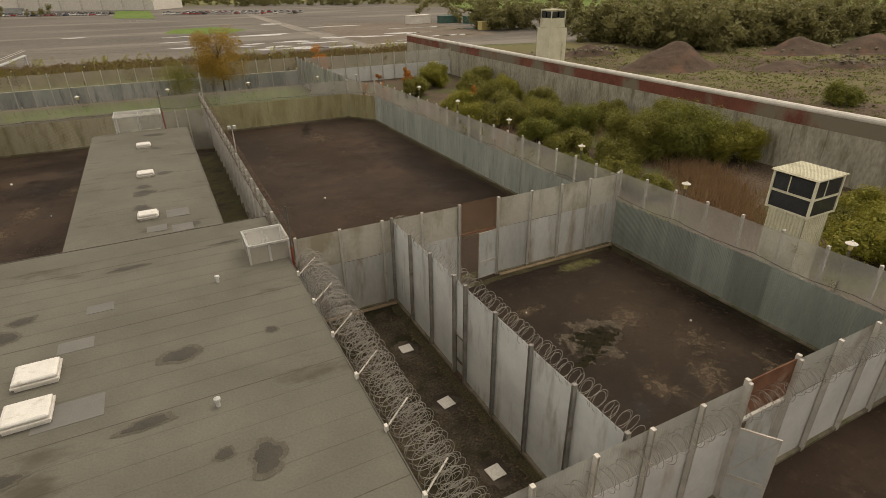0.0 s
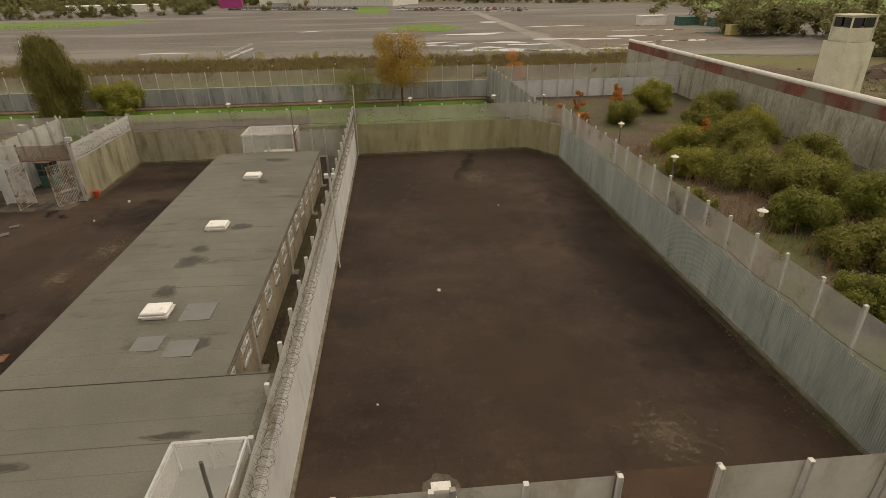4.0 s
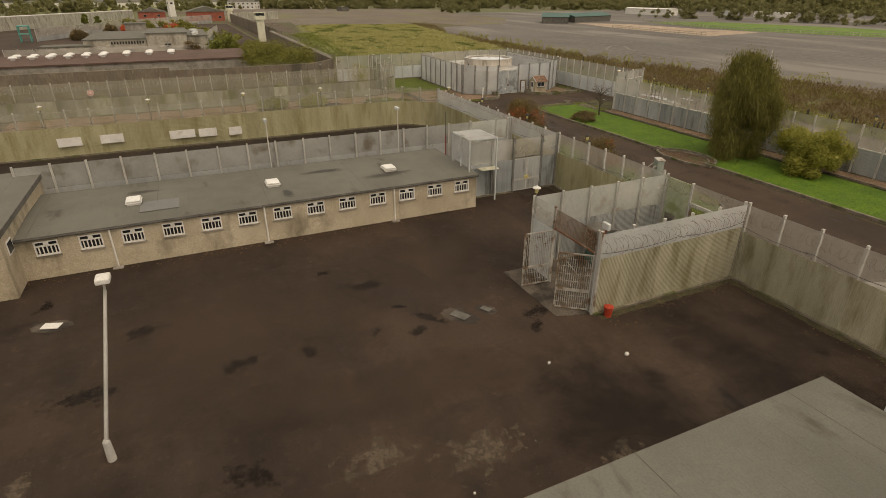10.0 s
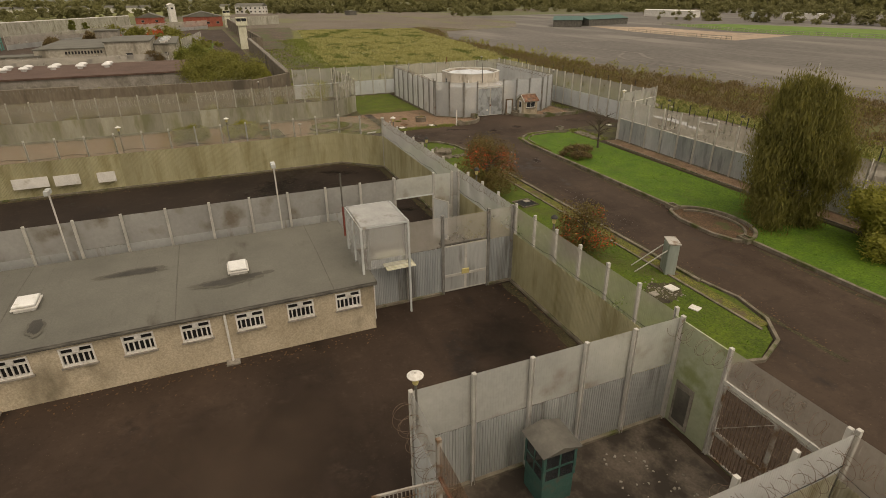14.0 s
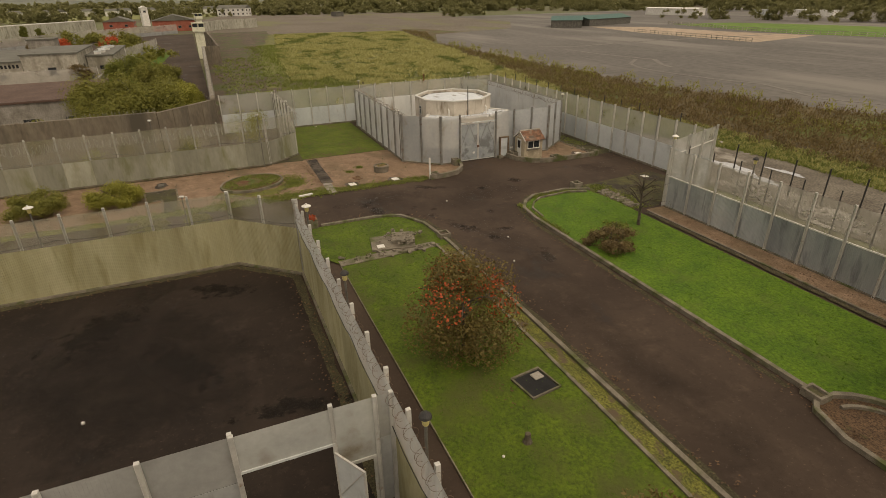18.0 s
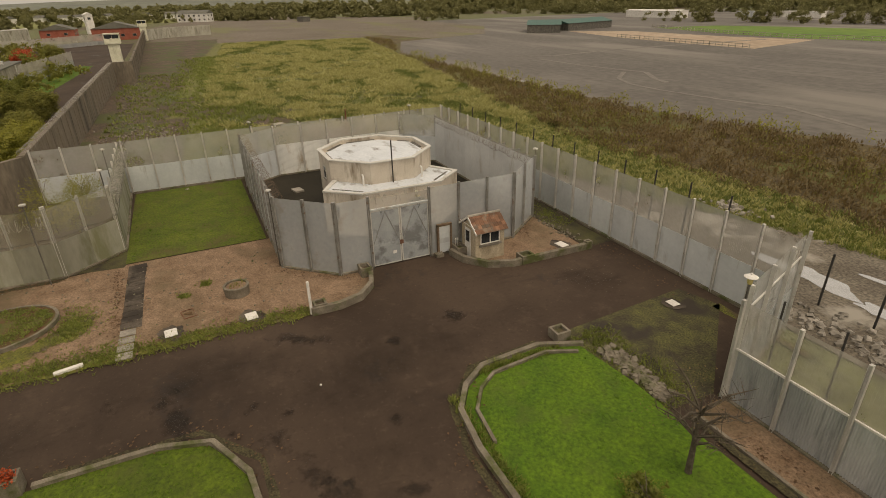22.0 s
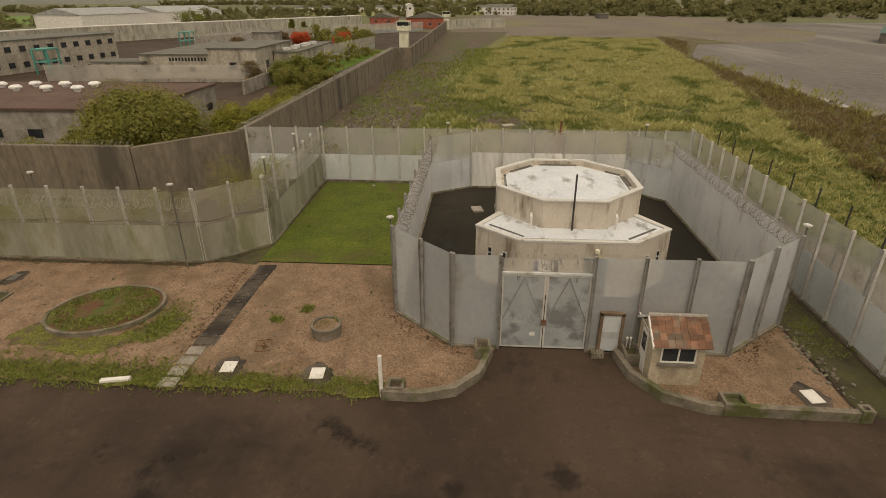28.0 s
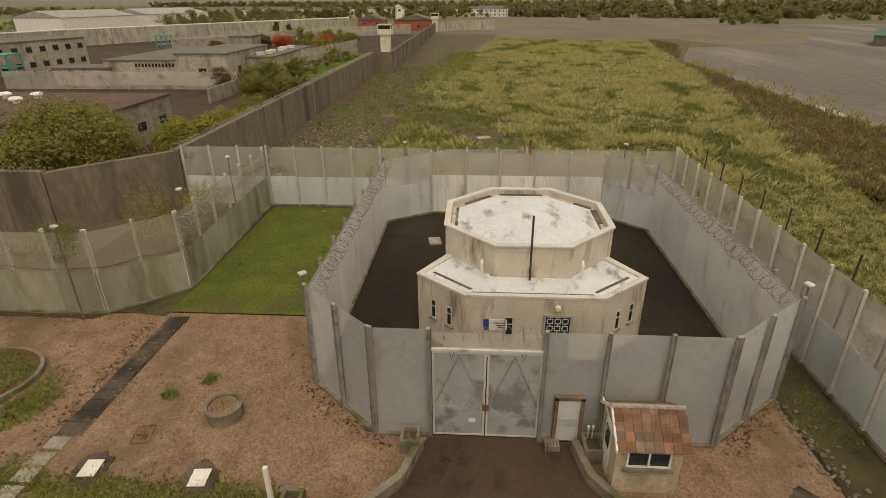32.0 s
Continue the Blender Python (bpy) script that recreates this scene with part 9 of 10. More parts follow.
for x, y in ((-176, -6.5), (-238, -7.0)):
    t = thing("steel_porch", x, y, 0, 6, "teal painted steel porch frame on a prison block", "porch", "porches")
    for px, py in ((-2, 0), (2, 0), (-2, 3), (2, 3)):
        part("post", box(px - 0.15, py - 0.15, 0, px + 0.15, py + 0.15, 5.0), M_TEAL, t)
    for z in (2.4, 4.9):
        part("rail", box(-2.2, -0.1, z, 2.2, 3.1, z + 0.25), M_TEAL, t)
hill = bmesh.new()
prev = None
for k in range(60):
    a = radians(60 + 240 * k / 59)
    x, y = 2800 * math.cos(a), 2800 * math.sin(a)
    zt_ = 25 + 28 * noise.noise((k * 0.13, 1, 0)) + 8 * noise.noise((k * 0.5, 4, 0))
    cur = (hill.verts.new((x * 0.75, y * 0.75, -2)), hill.verts.new((x, y, max(6, zt_))), hill.verts.new((x * 1.2, y * 1.2, -2)))
    if prev:
        hill.faces.new((prev[0], cur[0], cur[1], prev[1]))
        hill.faces.new((prev[1], cur[1], cur[2], prev[2]))
    prev = cur
# Distance haze is put into the hills as a greyish green.
tagged(new("backdrop_hills", mesh_of(hill, mat("haze_toned_far_hills", (0.12, 0.13, 0.11), (0.17, 0.18, 0.14), 0.004, 0.95, bump=0), "hills")), "low far hills", kind="structure")


# ---- far buildings ----
def far_building(x, y, rz, w, d, h, label, wall=M_CONC, roof=M_ROOF, rows=((2.2, 1.2),), nwin=6, gable_h=0.0, win_w=1.6, name="building", door=False):
    b = thing(name, x, y, 0, rz, label, "building")
    part("wall_shell", box(-w / 2, -d / 2, -0.05, w / 2, d / 2, h), wall, b)
    if gable_h:
        bm = bmesh.new()
        o = 0.4
        vs = [bm.verts.new(p) for p in ((-w / 2 - o, -d / 2 - o, h), (w / 2 + o, -d / 2 - o, h), (w / 2 + o, d / 2 + o, h), (-w / 2 - o, d / 2 + o, h), (-w / 2 - o, 0, h + gable_h), (w / 2 + o, 0, h + gable_h))]
        for q in ((0, 1, 5, 4), (2, 3, 4, 5), (1, 2, 5), (3, 0, 4), (0, 3, 2, 1)):
            bm.faces.new([vs[i] for i in q])
        part("roof", bm, roof, b)
    else:
        part("roof", box(-w / 2 - 0.2, -d / 2 - 0.2, h, w / 2 + 0.2, d / 2 + 0.2, h + 0.25), roof, b)
    for z0, hh in rows:
        for k in range(nwin):
            for sy in (-1, 1):
                u = -w / 2 + w * (k + 0.5) / nwin
                f = part("window", box(u - win_w / 2, sy * d / 2 - 0.06, z0, u + win_w / 2, sy * d / 2 + 0.06, z0 + hh), M_CONC, b)
                part("pane", box(u - win_w / 2 + 0.1, sy * d / 2 - 0.09, z0 + 0.1, u + win_w / 2 - 0.1, sy * d / 2 + 0.09, z0 + hh - 0.1), M_GLASS, f)
        for sx in (-1, 1):
            m = max(1, int(nwin * d / w))
            for k in range(m):
                u = -d / 2 + d * (k + 0.5) / m
                f = part("window", box(sx * w / 2 - 0.06, u - win_w / 2, z0, sx * w / 2 + 0.06, u + win_w / 2, z0 + hh), M_CONC, b)
                part("pane", box(sx * w / 2 - 0.09, u - win_w / 2 + 0.1, z0 + 0.1, sx * w / 2 + 0.09, u + win_w / 2 - 0.1, z0 + hh - 0.1), M_GLASS, f)
    if door:
        part("door", box(-2, -d / 2 - 0.1, 0, 2, -d / 2, 4), M_DARKPOST, b, "dark roller door")
    return b


M_BROWNROOF = mat("brown_bitumen_roof", (0.085, 0.05, 0.038), (0.12, 0.075, 0.058), 0.3, 0.9, bump=0.1)
far_building(-121, 22.8, 90, 62, 18, 4.4, "low long prison block with a brown roof and white vents", M_CONC, M_BROWNROOF, ((1.5, 1.1),), 14, win_w=1.8)
for k in range(18):
    row_, n_ = divmod(k, 2)
    t = thing("roof_vent", -126.0 + 3.2 * n_ + (0.8 if row_ > 2 else 0.0), 40.4 - 3.9 * row_ + (1.1 * (row_ - 3) if row_ > 3 else 0.0), 4.65, 0, "white mushroom roof vent", "vent", "roof vents")
    part("cowl", lathe(((0.42, 0), (0.42, 0.3), (0.72, 0.35), (0.72, 0.5), (0.45, 0.68), (0.1, 0.72)), 12), M_DOME, t)
far_building(-180, 39.3, 0, 22, 9.8, 5.6, "buff concrete prison block with a flat roof and one dark window", M_PALECONC, M_ROOF, ((1.6, 1.6),), 2, win_w=1.6)
clere_ = far_building(-186, 27, 0, 33, 14.4, 4.4, "flat-roofed buff prison block with a row of small high windows", M_PALECONC, M_ROOF, ((1.2, 1.0),), 6, win_w=1.2)
for k in range(12):
    part("slot_window", box(16.45, -1.0 + 0.66 * k, 3.3, 16.56, -0.62 + 0.66 * k, 3.95), M_DARK, clere_)
far_building(-171, 15.8, 0, 6, 10.6, 3.1, "low buff wing of the prison block", M_PALECONC, M_ROOF, ((1.2, 0.9),), 2, win_w=1.0)
far_building(-192, 47.0, 0, 28, 5.2, 4.2, "low buff prison wing with pale roof boxes", M_PALECONC, M_ROOF, ((1.4, 0.9),), 5, win_w=1.0)
for k in range(6):
    t = thing("roof_box", -181 - 3.6 * k, 46.4 + 0.5 * (k % 2), 4.45, 8 * k, "pale ventilation box on a prison roof", "vent", "roof boxes")
    part("body", box(-0.9, -0.6, 0, 0.9, 0.6, 0.5, bevel=0.03), M_WHITE, t)
    part("cap", box(-1.0, -0.7, 0.5, 1.0, 0.7, 0.58), M_PALESHEET, t)
panel_wall("prison_yard_wall", (-150, 49), (-166, 49), 2.2, "low concrete yard wall inside the prison", M_CONC, 4.0, 0.3)
fence((-163.5, 4), (-163.5, 48), "wire mesh yard fence before the prison block", h=3.2, clad=0, mesh_mat=M_MESHTHIN, cable=False, bay=3.0, base=False)
fence((-196, 50.5), (-232, 56), "pale mesh yard fence beside the grass strip", h=4.2, clad=2.0, clad_mat=M_GREYSHEET, mesh_mat=M_MESHTHIN, corrugated=False, cable=False, bay=3.0, base=False)
fence((-236, -2), (-300, 26), "pale mesh yard fence among the prison blocks", h=4.2, clad=1.6, clad_mat=M_GREYSHEET, mesh_mat=M_MESHTHIN, corrugated=False, cable=False, bay=3.2, base=False)
fence((-300, 26), (-336, 60), "pale mesh yard fence among the prison blocks", h=4.2, clad=1.6, clad_mat=M_GREYSHEET, mesh_mat=M_MESHTHIN, corrugated=False, cable=False, bay=3.2, base=False)
far_building(-174.7, -19.7, -11, 62, 14, 6.5, "two-storey buff prison block with rows of windows", M_PALECONC, M_ROOF, ((1.0, 1.3), (4.2, 1.3)), 18)
far_building(-214, 30, 0, 6, 6, 6.2, "small square concrete roof house", M_CONC, M_ROOF, (), 0)
far_building(-380.4, -131.5, -9, 52, 30, 7.0, "large white industrial shed with a grey gabled roof", M_WHITE, M_GREYSHEET, (), 0, 3.2, door=True)
far_building(-441.5, -117, -18, 50, 32, 7.0, "large white industrial shed with a grey gabled roof", M_WHITE, M_GREYSHEET, (), 0, 3.2, door=True)
far_building(-408, 29.4, 0, 16, 15, 4.0, "red brick house with a grey pitched roof", M_BRICKRED, M_ROOF, ((1.4, 1.2),), 3, 2.6)
far_building(-371, 58.4, 0, 18, 20, 5.0, "red brick house with a grey pitched roof", M_BRICKRED, M_ROOF, ((1.4, 1.2),), 4, 2.8)
far_building(-437.7, 40.8, 20, 3.8, 3.8, 10.2, "slim white brick lookout tower", M_WHITE, M_WHITE, ((7.6, 1.2),), 1, 1.2)
far_building(-587, 103, 60, 26, 12, 6.5, "white two-storey farmhouse with grey roof", M_WHITE, M_ROOF, ((1.2, 1.3), (4.2, 1.3)), 6, 2.5)
for k in range(14):
    far_building(-700 - 9 * (k % 4), -165 + 19 * k + 4 * (k % 3), 20 + 31 * k, 10, 8, 4.6, "small white rendered house on the far hillside", M_WHITE, M_ROOF, (), 0, 2.2, name="house")
panel_wall("far_prison_wall", (-345, 70.3), (-360, 78), 4.4, "far concrete prison wall", M_WALLPALE, 6.0, 0.5)
panel_wall("far_prison_wall", (-360, 78), (-372, 100), 4.6, "far concrete prison wall", M_WALLPALE, 6.0, 0.5)
panel_wall("far_prison_wall", (-214, -66), (-262, -54), 5.4, "far concrete prison wall with a pale coping", M_WALLPALE, 6.0, 0.5, 0.25)
panel_wall("far_prison_wall", (-262, -54), (-386, 20), 5.4, "far concrete prison wall with a pale coping", M_WALLPALE, 6.0, 0.5, 0.25)
far_building(-268, 233, 54, 14, 22, 3.2, "long dark timber barn with a green roof", M_DARKPOST, M_GREENPAINT, (), 0, 1.6)
far_building(-272, 256, 104, 32, 12, 3.0, "long dark timber barn with a green roof", M_DARKPOST, M_GREENPAINT, (), 0, 1.6)
far_building(-23, 489, -30, 98, 40, 13, "huge white aircraft hangar by the car park", M_WHITE, M_PALESHEET, (), 0, 4.0)
for k in range(7):
    t = thing("hangar_rib", -72 + 12.6 * k, 491.2 - 7.27 * k, 0, -30, "grey steel upright on the hangar front", "upright", "hangar uprights")
    part("rib", box(-0.3, -0.4, 0, 0.3, 0.3, 13), M_POST, t)
for x, y, w, d, h, m, lab in ((-70, 452, 12, 4, 3, M_CLADBLUE, "blue steel site container"), (104, 226, 10, 4, 3, M_WHITE, "white portable site cabin"), (116, 222, 8, 4, 2.6, M_GREENPAINT, "green steel skip container"), (124, 214, 8, 4, 2.6, M_GREENPAINT, "green steel skip container"), (110, 182, 4, 2.4, 2.6, M_YELLOW, "yellow plant trailer on the asphalt"), (-290, 392, 9, 4, 3, M_CLADBLUE, "blue steel site container"), (-262, 400, 22, 6, 3, M_WHITE, "long white portable cabin"), (-180, 440, 60, 8, 4, M_WHITE, "long white farm shed"), (-330, 360, 40, 8, 4, M_WHITE, "long white farm shed"), (-80, 500, 30, 14, 9, M_WHITE, "white shed with gabled roof"), (-110, 470, 16, 10, 8, mat("magenta_cladding", (0.3, 0.03, 0.16), (0.38, 0.05, 0.2), 0.3, 0.6, bump=0), "magenta clad far building"), (-500, 175, 12, 6, 3, M_DARKPOST, "dark shed on the plain")):
    far_building(x, y, 8, w, d, h, lab, m, m, (), 0, 0.6 if h > 3.5 else 0, name="container" if h <= 3 else "shed")

# fences round the paddock, parked cars
for p0, p1, n in (((-252, 281), (-204.5, 270), 22), ((-204.5, 270), (-177, 267.5), 12), ((-177, 267.5), (-120, 286), 26), ((-216, 229), (-160, 227), 24)):
    t = thing("paddock_rail", p0[0], p0[1], 0, math.degrees(math.atan2(p1[1] - p0[1], p1[0] - p0[0])), "white post and rail paddock fence", "fence", "paddock rails")
    L_ = (Vector(p1) - Vector(p0)).length
    pm_ = mesh_of(box(-0.08, -0.08, 0, 0.08, 0.08, 1.4), M_PALECONC, "rail_post")
    for k in range(n + 1):
        part("rail_post", pm_, M_PALECONC, t, at=(L_ * k / n, 0, 0))
    for z in (0.6, 1.3):
        part("rail", box(0, -0.05, z - 0.07, L_, 0.05, z + 0.07), M_PALECONC, t)


def car(x, y, rz, paint):
    if "car" not in CACHE:
        def shell():
            bm = box(-2.1, -0.85, 0.3, 2.1, 0.85, 0.85, bevel=0.12)
            return bm

        def cabin():
            bm = bmesh.new()
            lo = [bm.verts.new(p) for p in ((-1.6, -0.8, 0.85), (1.1, -0.8, 0.85), (1.1, 0.8, 0.85), (-1.6, 0.8, 0.85))]
            hi = [bm.verts.new(p) for p in ((-1.2, -0.65, 1.42), (0.5, -0.65, 1.42), (0.5, 0.65, 1.42), (-1.2, 0.65, 1.42))]
            for i in range(4):
                bm.faces.new((lo[i], lo[(i + 1) % 4], hi[(i + 1) % 4], hi[i]))
            bm.faces.new(hi)
            return bm
        CACHE["car"] = {p.name: mesh_of(shell(), p, "body") for p in CARS}
        CACHE["cabin"] = mesh_of(cabin(), M_GLASS, "glass")
        CACHE["wheel"] = mesh_of(tube([(0, -0.1, 0), (0, 0.1, 0)], 0.31, 12), M_CABLE, "wheel")
        CACHE["roof"] = {p.name: mesh_of(box(-1.2, -0.66, 1.42, 0.5, 0.66, 1.46), p, "roof") for p in CARS}
    t = thing("car", x, y, 0.02, rz, "small parked " + paint.name.replace("_", " ") + " saloon car", "car", "parked cars")
    part("body", CACHE["car"][paint.name], paint, t)
    part("glazing", CACHE["cabin"], M_GLASS, t)
    part("roof", CACHE["roof"][paint.name], paint, t)
    for sx in (-1.3, 1.3):
        for sy in (-0.78, 0.78):
            part("wheel", CACHE["wheel"], M_CABLE, t, at=(sx, sy, 0.31))


CARS = [mat(n, c, tuple(v * 1.1 for v in c), 1.0, 0.3, 0.2, 0.0) for n, c in (("white", (0.7, 0.7, 0.7)), ("silver", (0.4, 0.41, 0.42)), ("dark_blue", (0.03, 0.04, 0.1)), ("black", (0.02, 0.02, 0.02)), ("red", (0.3, 0.03, 0.03)))]
for k in range(96):
    row, i = divmod(k, 48)
    x = -100 + 3.3 * i + (24 if i > 25 else 0)
    if rng.random() < 0.9:
        car(x + 6 * row, (414 - 0.5 * (x + 71)) + 12 * row + rng.uniform(-0.6, 0.6), 60 + rng.uniform(-5, 5), CARS[rng.choice((0, 0, 1, 1, 2, 3, 4))])
rp2 = thing("loading_ramp", -27.5, 155, 0, 20, "pale steel loading ramp on the airfield edge", "ramp")
bm = bmesh.new()
vs = [bm.verts.new(p) for p in ((-4, -1.2, 0), (3, -1.2, 2.2), (3, 1.2, 2.2), (-4, 1.2, 0), (-4, -1.2, -0.1), (3, -1.2, 2.0), (3, 1.2, 2.0), (-4, 1.2, -0.1))]
for q in ((0, 1, 2, 3), (7, 6, 5, 4), (0, 4, 5, 1), (2, 6, 7, 3), (1, 5, 6, 2), (0, 3, 7, 4)):
    bm.faces.new([vs[i] for i in q])
part("deck", bm, M_PALESHEET, rp2)
for sy in (-1.1, 1.1):
    part("leg", box(2.7, sy - 0.08, 0, 2.9, sy + 0.08, 2.0), M_PALESHEET, rp2)
    part("handrail", tube([(-3.8, sy, 1.0), (3, sy, 3.2)], 0.05, 6), M_WHITE, rp2)
mast = thing("thin_mast", -62, 131, 0, 0, "thin pale mast on the airfield", "mast")
part("shaft", tube([(0, 0, 0), (0.4, 0, 7)], 0.07, 6), M_WHITE, mast)

# damp moss and dark marks on the yards
g3 = random.Random(21)
S_ALGAE = soft_mat("thin_green_algae", (0.085, 0.08, 0.035), (0.16, 0.15, 0.07), 1.1, 0.2, 0.75, 0.85, ragged_by=2.4)
S_DUST = soft_mat("pale_gravelly_wear", (0.07, 0.053, 0.039), (0.15, 0.117, 0.086), 2.2, 0.3, 0.85, 0.85, 0.95, 0.1, 3.4)
S_DUSTY = soft_mat("dusty_brown_wear", (0.062, 0.043, 0.031), (0.085, 0.06, 0.044), 0.3, 0.15, 0.9, 0.55, 0.95, 0.15, 1.8)
S_WET = soft_mat("dark_wet_tarmac_skin", (0.012, 0.009, 0.0072), (0.024, 0.017, 0.013), 0.35, 0.2, 1.0, 0.62, 0.6, 0.18, 2.0)
S_DAMP = soft_mat("dark_damp_blotch", (0.012, 0.0095, 0.0078), (0.02, 0.015, 0.012), 1.3, 0.3, 0.75, 0.62, 0.6, 0.15, 3.0)
S_DAMPROAD = soft_mat("dark_damp_road_blotch", (0.02, 0.0145, 0.011), (0.033, 0.023, 0.0175), 1.0, 0.3, 0.8, 0.45, 0.5, 0.25, 3.0)
S_WETROAD = soft_mat("dark_wet_road_skin", (0.024, 0.017, 0.0125), (0.036, 0.025, 0.018), 0.5, 0.2, 1.2, 0.35, 0.55, 0.22, 2.6)
S_MOSS = soft_mat("black_moss_crust", (0.009, 0.008, 0.006), (0.03, 0.028, 0.014), 1.5, 0.38, 0.52, 0.95, 0.95, 0.08, 3.0)
S_RIM = soft_mat("pale_dried_mud_rim", (0.085, 0.07, 0.055), (0.14, 0.118, 0.095), 1.1, 0.18, 0.3, 0.75, 0.95, 0.1, 3.0)
soft_mark("algae_patch", 21.6, 23.3, 2.4, 0.9, 0.006, S_ALGAE, "thin green algae on the damp tarmac")
for k, (x, y, rx, ry) in enumerate(((15.4, 20.3, 1.7, 0.7), (19.8, 17.4, 2.2, 1.6), (19.6, 12.0, 2.6, 1.3), (23.0, 10.9, 1.5, 1.0), (17.2, 12.4, 1.8, 1.2), (21.4, 14.2, 1.6, 1.3))):
    soft_mark("worn_patch", x, y, rx, ry, 0.0058 + 0.0002 * k, S_DUST, "pale worn gravelly patch in the tarmac", 25 * k)
soft_mark("wet_patch", 25.0, 15.5, 3.4, 10.0, 0.0074, S_WET, "dark wet tarmac along the fence of the first yard")
soft_mark("mud_rim", 16.9, 16.6, 2.3, 2.0, 0.0082, S_RIM, "pale dried mud round the moss", 20)
soft_mark("moss_patch", 16.9, 16.6, 2.0, 1.75, 0.0084, S_MOSS, "crust of black wet moss on the tarmac", 20)
soft_mark("moss_patch", 15.2, 15.4, 0.8, 0.5, 0.0088, S_MOSS, "crust of black wet moss on the tarmac", 20)
for k, (x, y, rx, ry, rz) in enumerate(((-9.0, 64.5, 8.5, 6.0, 0), (-3.0, 67.0, 6.0, 3.0, 0), (-10.5, 56.5, 6.0, 5.0, 20), (22.0, 45.0, 4.0, 20.0, 2), (-30.0, 67.5, 6.0, 3.5, 0), (-55.0, 62.0, 8.0, 7.0, 30), (-48.0, 48.0, 3.5, 14.0, 0), (-9.5, 38.0, 3.0, 9.0, 0))):
    soft_mark("wet_patch", x, y, rx, ry, 0.0074 + 0.0003 * k, S_WET, "dark wet stretch of the yard tarmac", rz)
for k, (x, y, rx, ry, rz) in enumerate(((-24.0, 42.0, 9.0, 12.0, 0), (-27.0, 55.0, 6.0, 7.0, 0), (14.0, 55.0, 7.0, 10.0, 0), (14.5, 36.0, 5.0, 7.0, 0), (-16.0, 48.0, 2.4, 12.0, -6))):
    soft_mark("dusty_stretch", x, y, rx, ry, 0.006 + 0.0002 * k, S_DUSTY, "dusty brown stretch of the yard tarmac", rz)
for k, (x, y, rx, ry, rz) in enumerate(((-11.2, 50.2, 1.6, 2.6, 0), (-12.5, 46.5, 1.5, 2.4, 0), (-8.4, 55.0, 1.2, 2.0, 0), (-16.3, 34.4, 1.2, 0.9, 0), (15.5, 62.0, 2.4, 3.5, 0), (18.5, 30.5, 2.2, 2.4, 0), (-5.5, 63.5, 1.6, 0.8, 0))):
    soft_mark("worn_patch", x, y, rx, ry, 0.0105 + 0.0002 * k, S_DUST, "pale worn gravelly patch in the tarmac", rz)
rpl = thing("rusty_plate", -10.9, 38.4, 0.004, 10, "square rusty steel plate lying on the tarmac", "plate")
part("plate", box(-0.3, -0.3, 0, 0.3, 0.3, 0.03), M_RUST, rpl)
part("rim", band([(-0.3, -0.3), (0.3, -0.3), (0.3, 0.3), (-0.3, 0.3), (-0.3, -0.3)], 0.06, 0.0, 0.06), M_RUST, rpl)
MARKS = ((-67.6, 81.6, 0.7, 0.5), (-65.3, 82.6, 0.8, 0.45), (-68.8, 82.3, 0.25, 0.35), (-69.9, 81.1, 0.2, 0.35), (-68.7, 80.1, 0.18, 0.18), (-62.9, 85.7, 0.5, 0.3), (-66.6, 86.2, 0.25, 0.3), (-64.2, 83.6, 0.3, 0.2), (-19.8, 51.05, 0.55, 0.3), (-20.4, 48.9, 0.4, 0.22), (-20.2, 45.4, 0.5, 0.3), (-20.6, 42.4, 0.4, 0.9), (-20.9, 36.6, 0.6, 0.5), (-20.5, 52.0, 0.7, 0.35), (-22.3, 51.0, 0.4, 0.2), (-25.5, 49.8, 1.1, 0.4), (-28.0, 48.0, 0.5, 0.25), (-18.8, 57.6, 0.9, 0.4), (-17.6, 56.9, 0.5, 0.3), (-13.5, 42.0, 0.5, 0.9), (-30.5, 33.0, 0.7, 0.3), (-21.0, 35.5, 0.4, 1.0), (-25.5, 38.0, 0.4, 0.8),
         (-55.0, 64.0, 2.2, 0.8), (-60.0, 60.0, 1.2, 2.0), (-62.0, 66.0, 1.6, 0.7), (-50.0, 68.5, 1.8, 0.5), (-70.5, 78.0, 0.5, 1.6), (-71.8, 88.0, 0.4, 0.4), (-72.5, 92.0, 0.7, 0.5), (-74.0, 84.0, 0.4, 1.4), (-58.0, 86.0, 0.9, 0.4), (-62.0, 84.0, 0.5, 0.3), (-64.0, 83.2, 0.6, 0.4), (-78.0, 92.0, 0.6, 0.9), (-78.6, 93.6, 0.3, 1.2),
         (15.0, 66.0, 3.0, 0.5))
for k, (x, y, rx, ry) in enumerate(MARKS):
    road_ = x < -66 or y > 71
    if x < -76:
        continue
    soft_mark("damp_mark", x, y, rx * 1.7, ry * 1.7, (0.011 if not road_ else -0.012) + 0.0003 * k, S_DAMP if not road_ else S_DAMPROAD, "dark damp mark on the tarmac", 17 * k)
for k, (x, y, rx, ry, rz) in enumerate(((-61.5, 84.6, 5.5, 2.6, 0), (-70.5, 88.0, 3.0, 6.0, 10), (-73.0, 80.0, 2.2, 5.0, 0), (-45.0, 83.4, 9.0, 1.6, 0), (-72.5, 101.0, 3.0, 2.5, 0), (-30.0, 86.2, 8.0, 1.2, 0), (-72.0, 71.0, 2.5, 5.0, 0))):
    soft_mark("wet_patch", x, y, rx, ry, -0.016 + 0.0003 * k, S_WETROAD, "dark wet stretch of the road", rz)


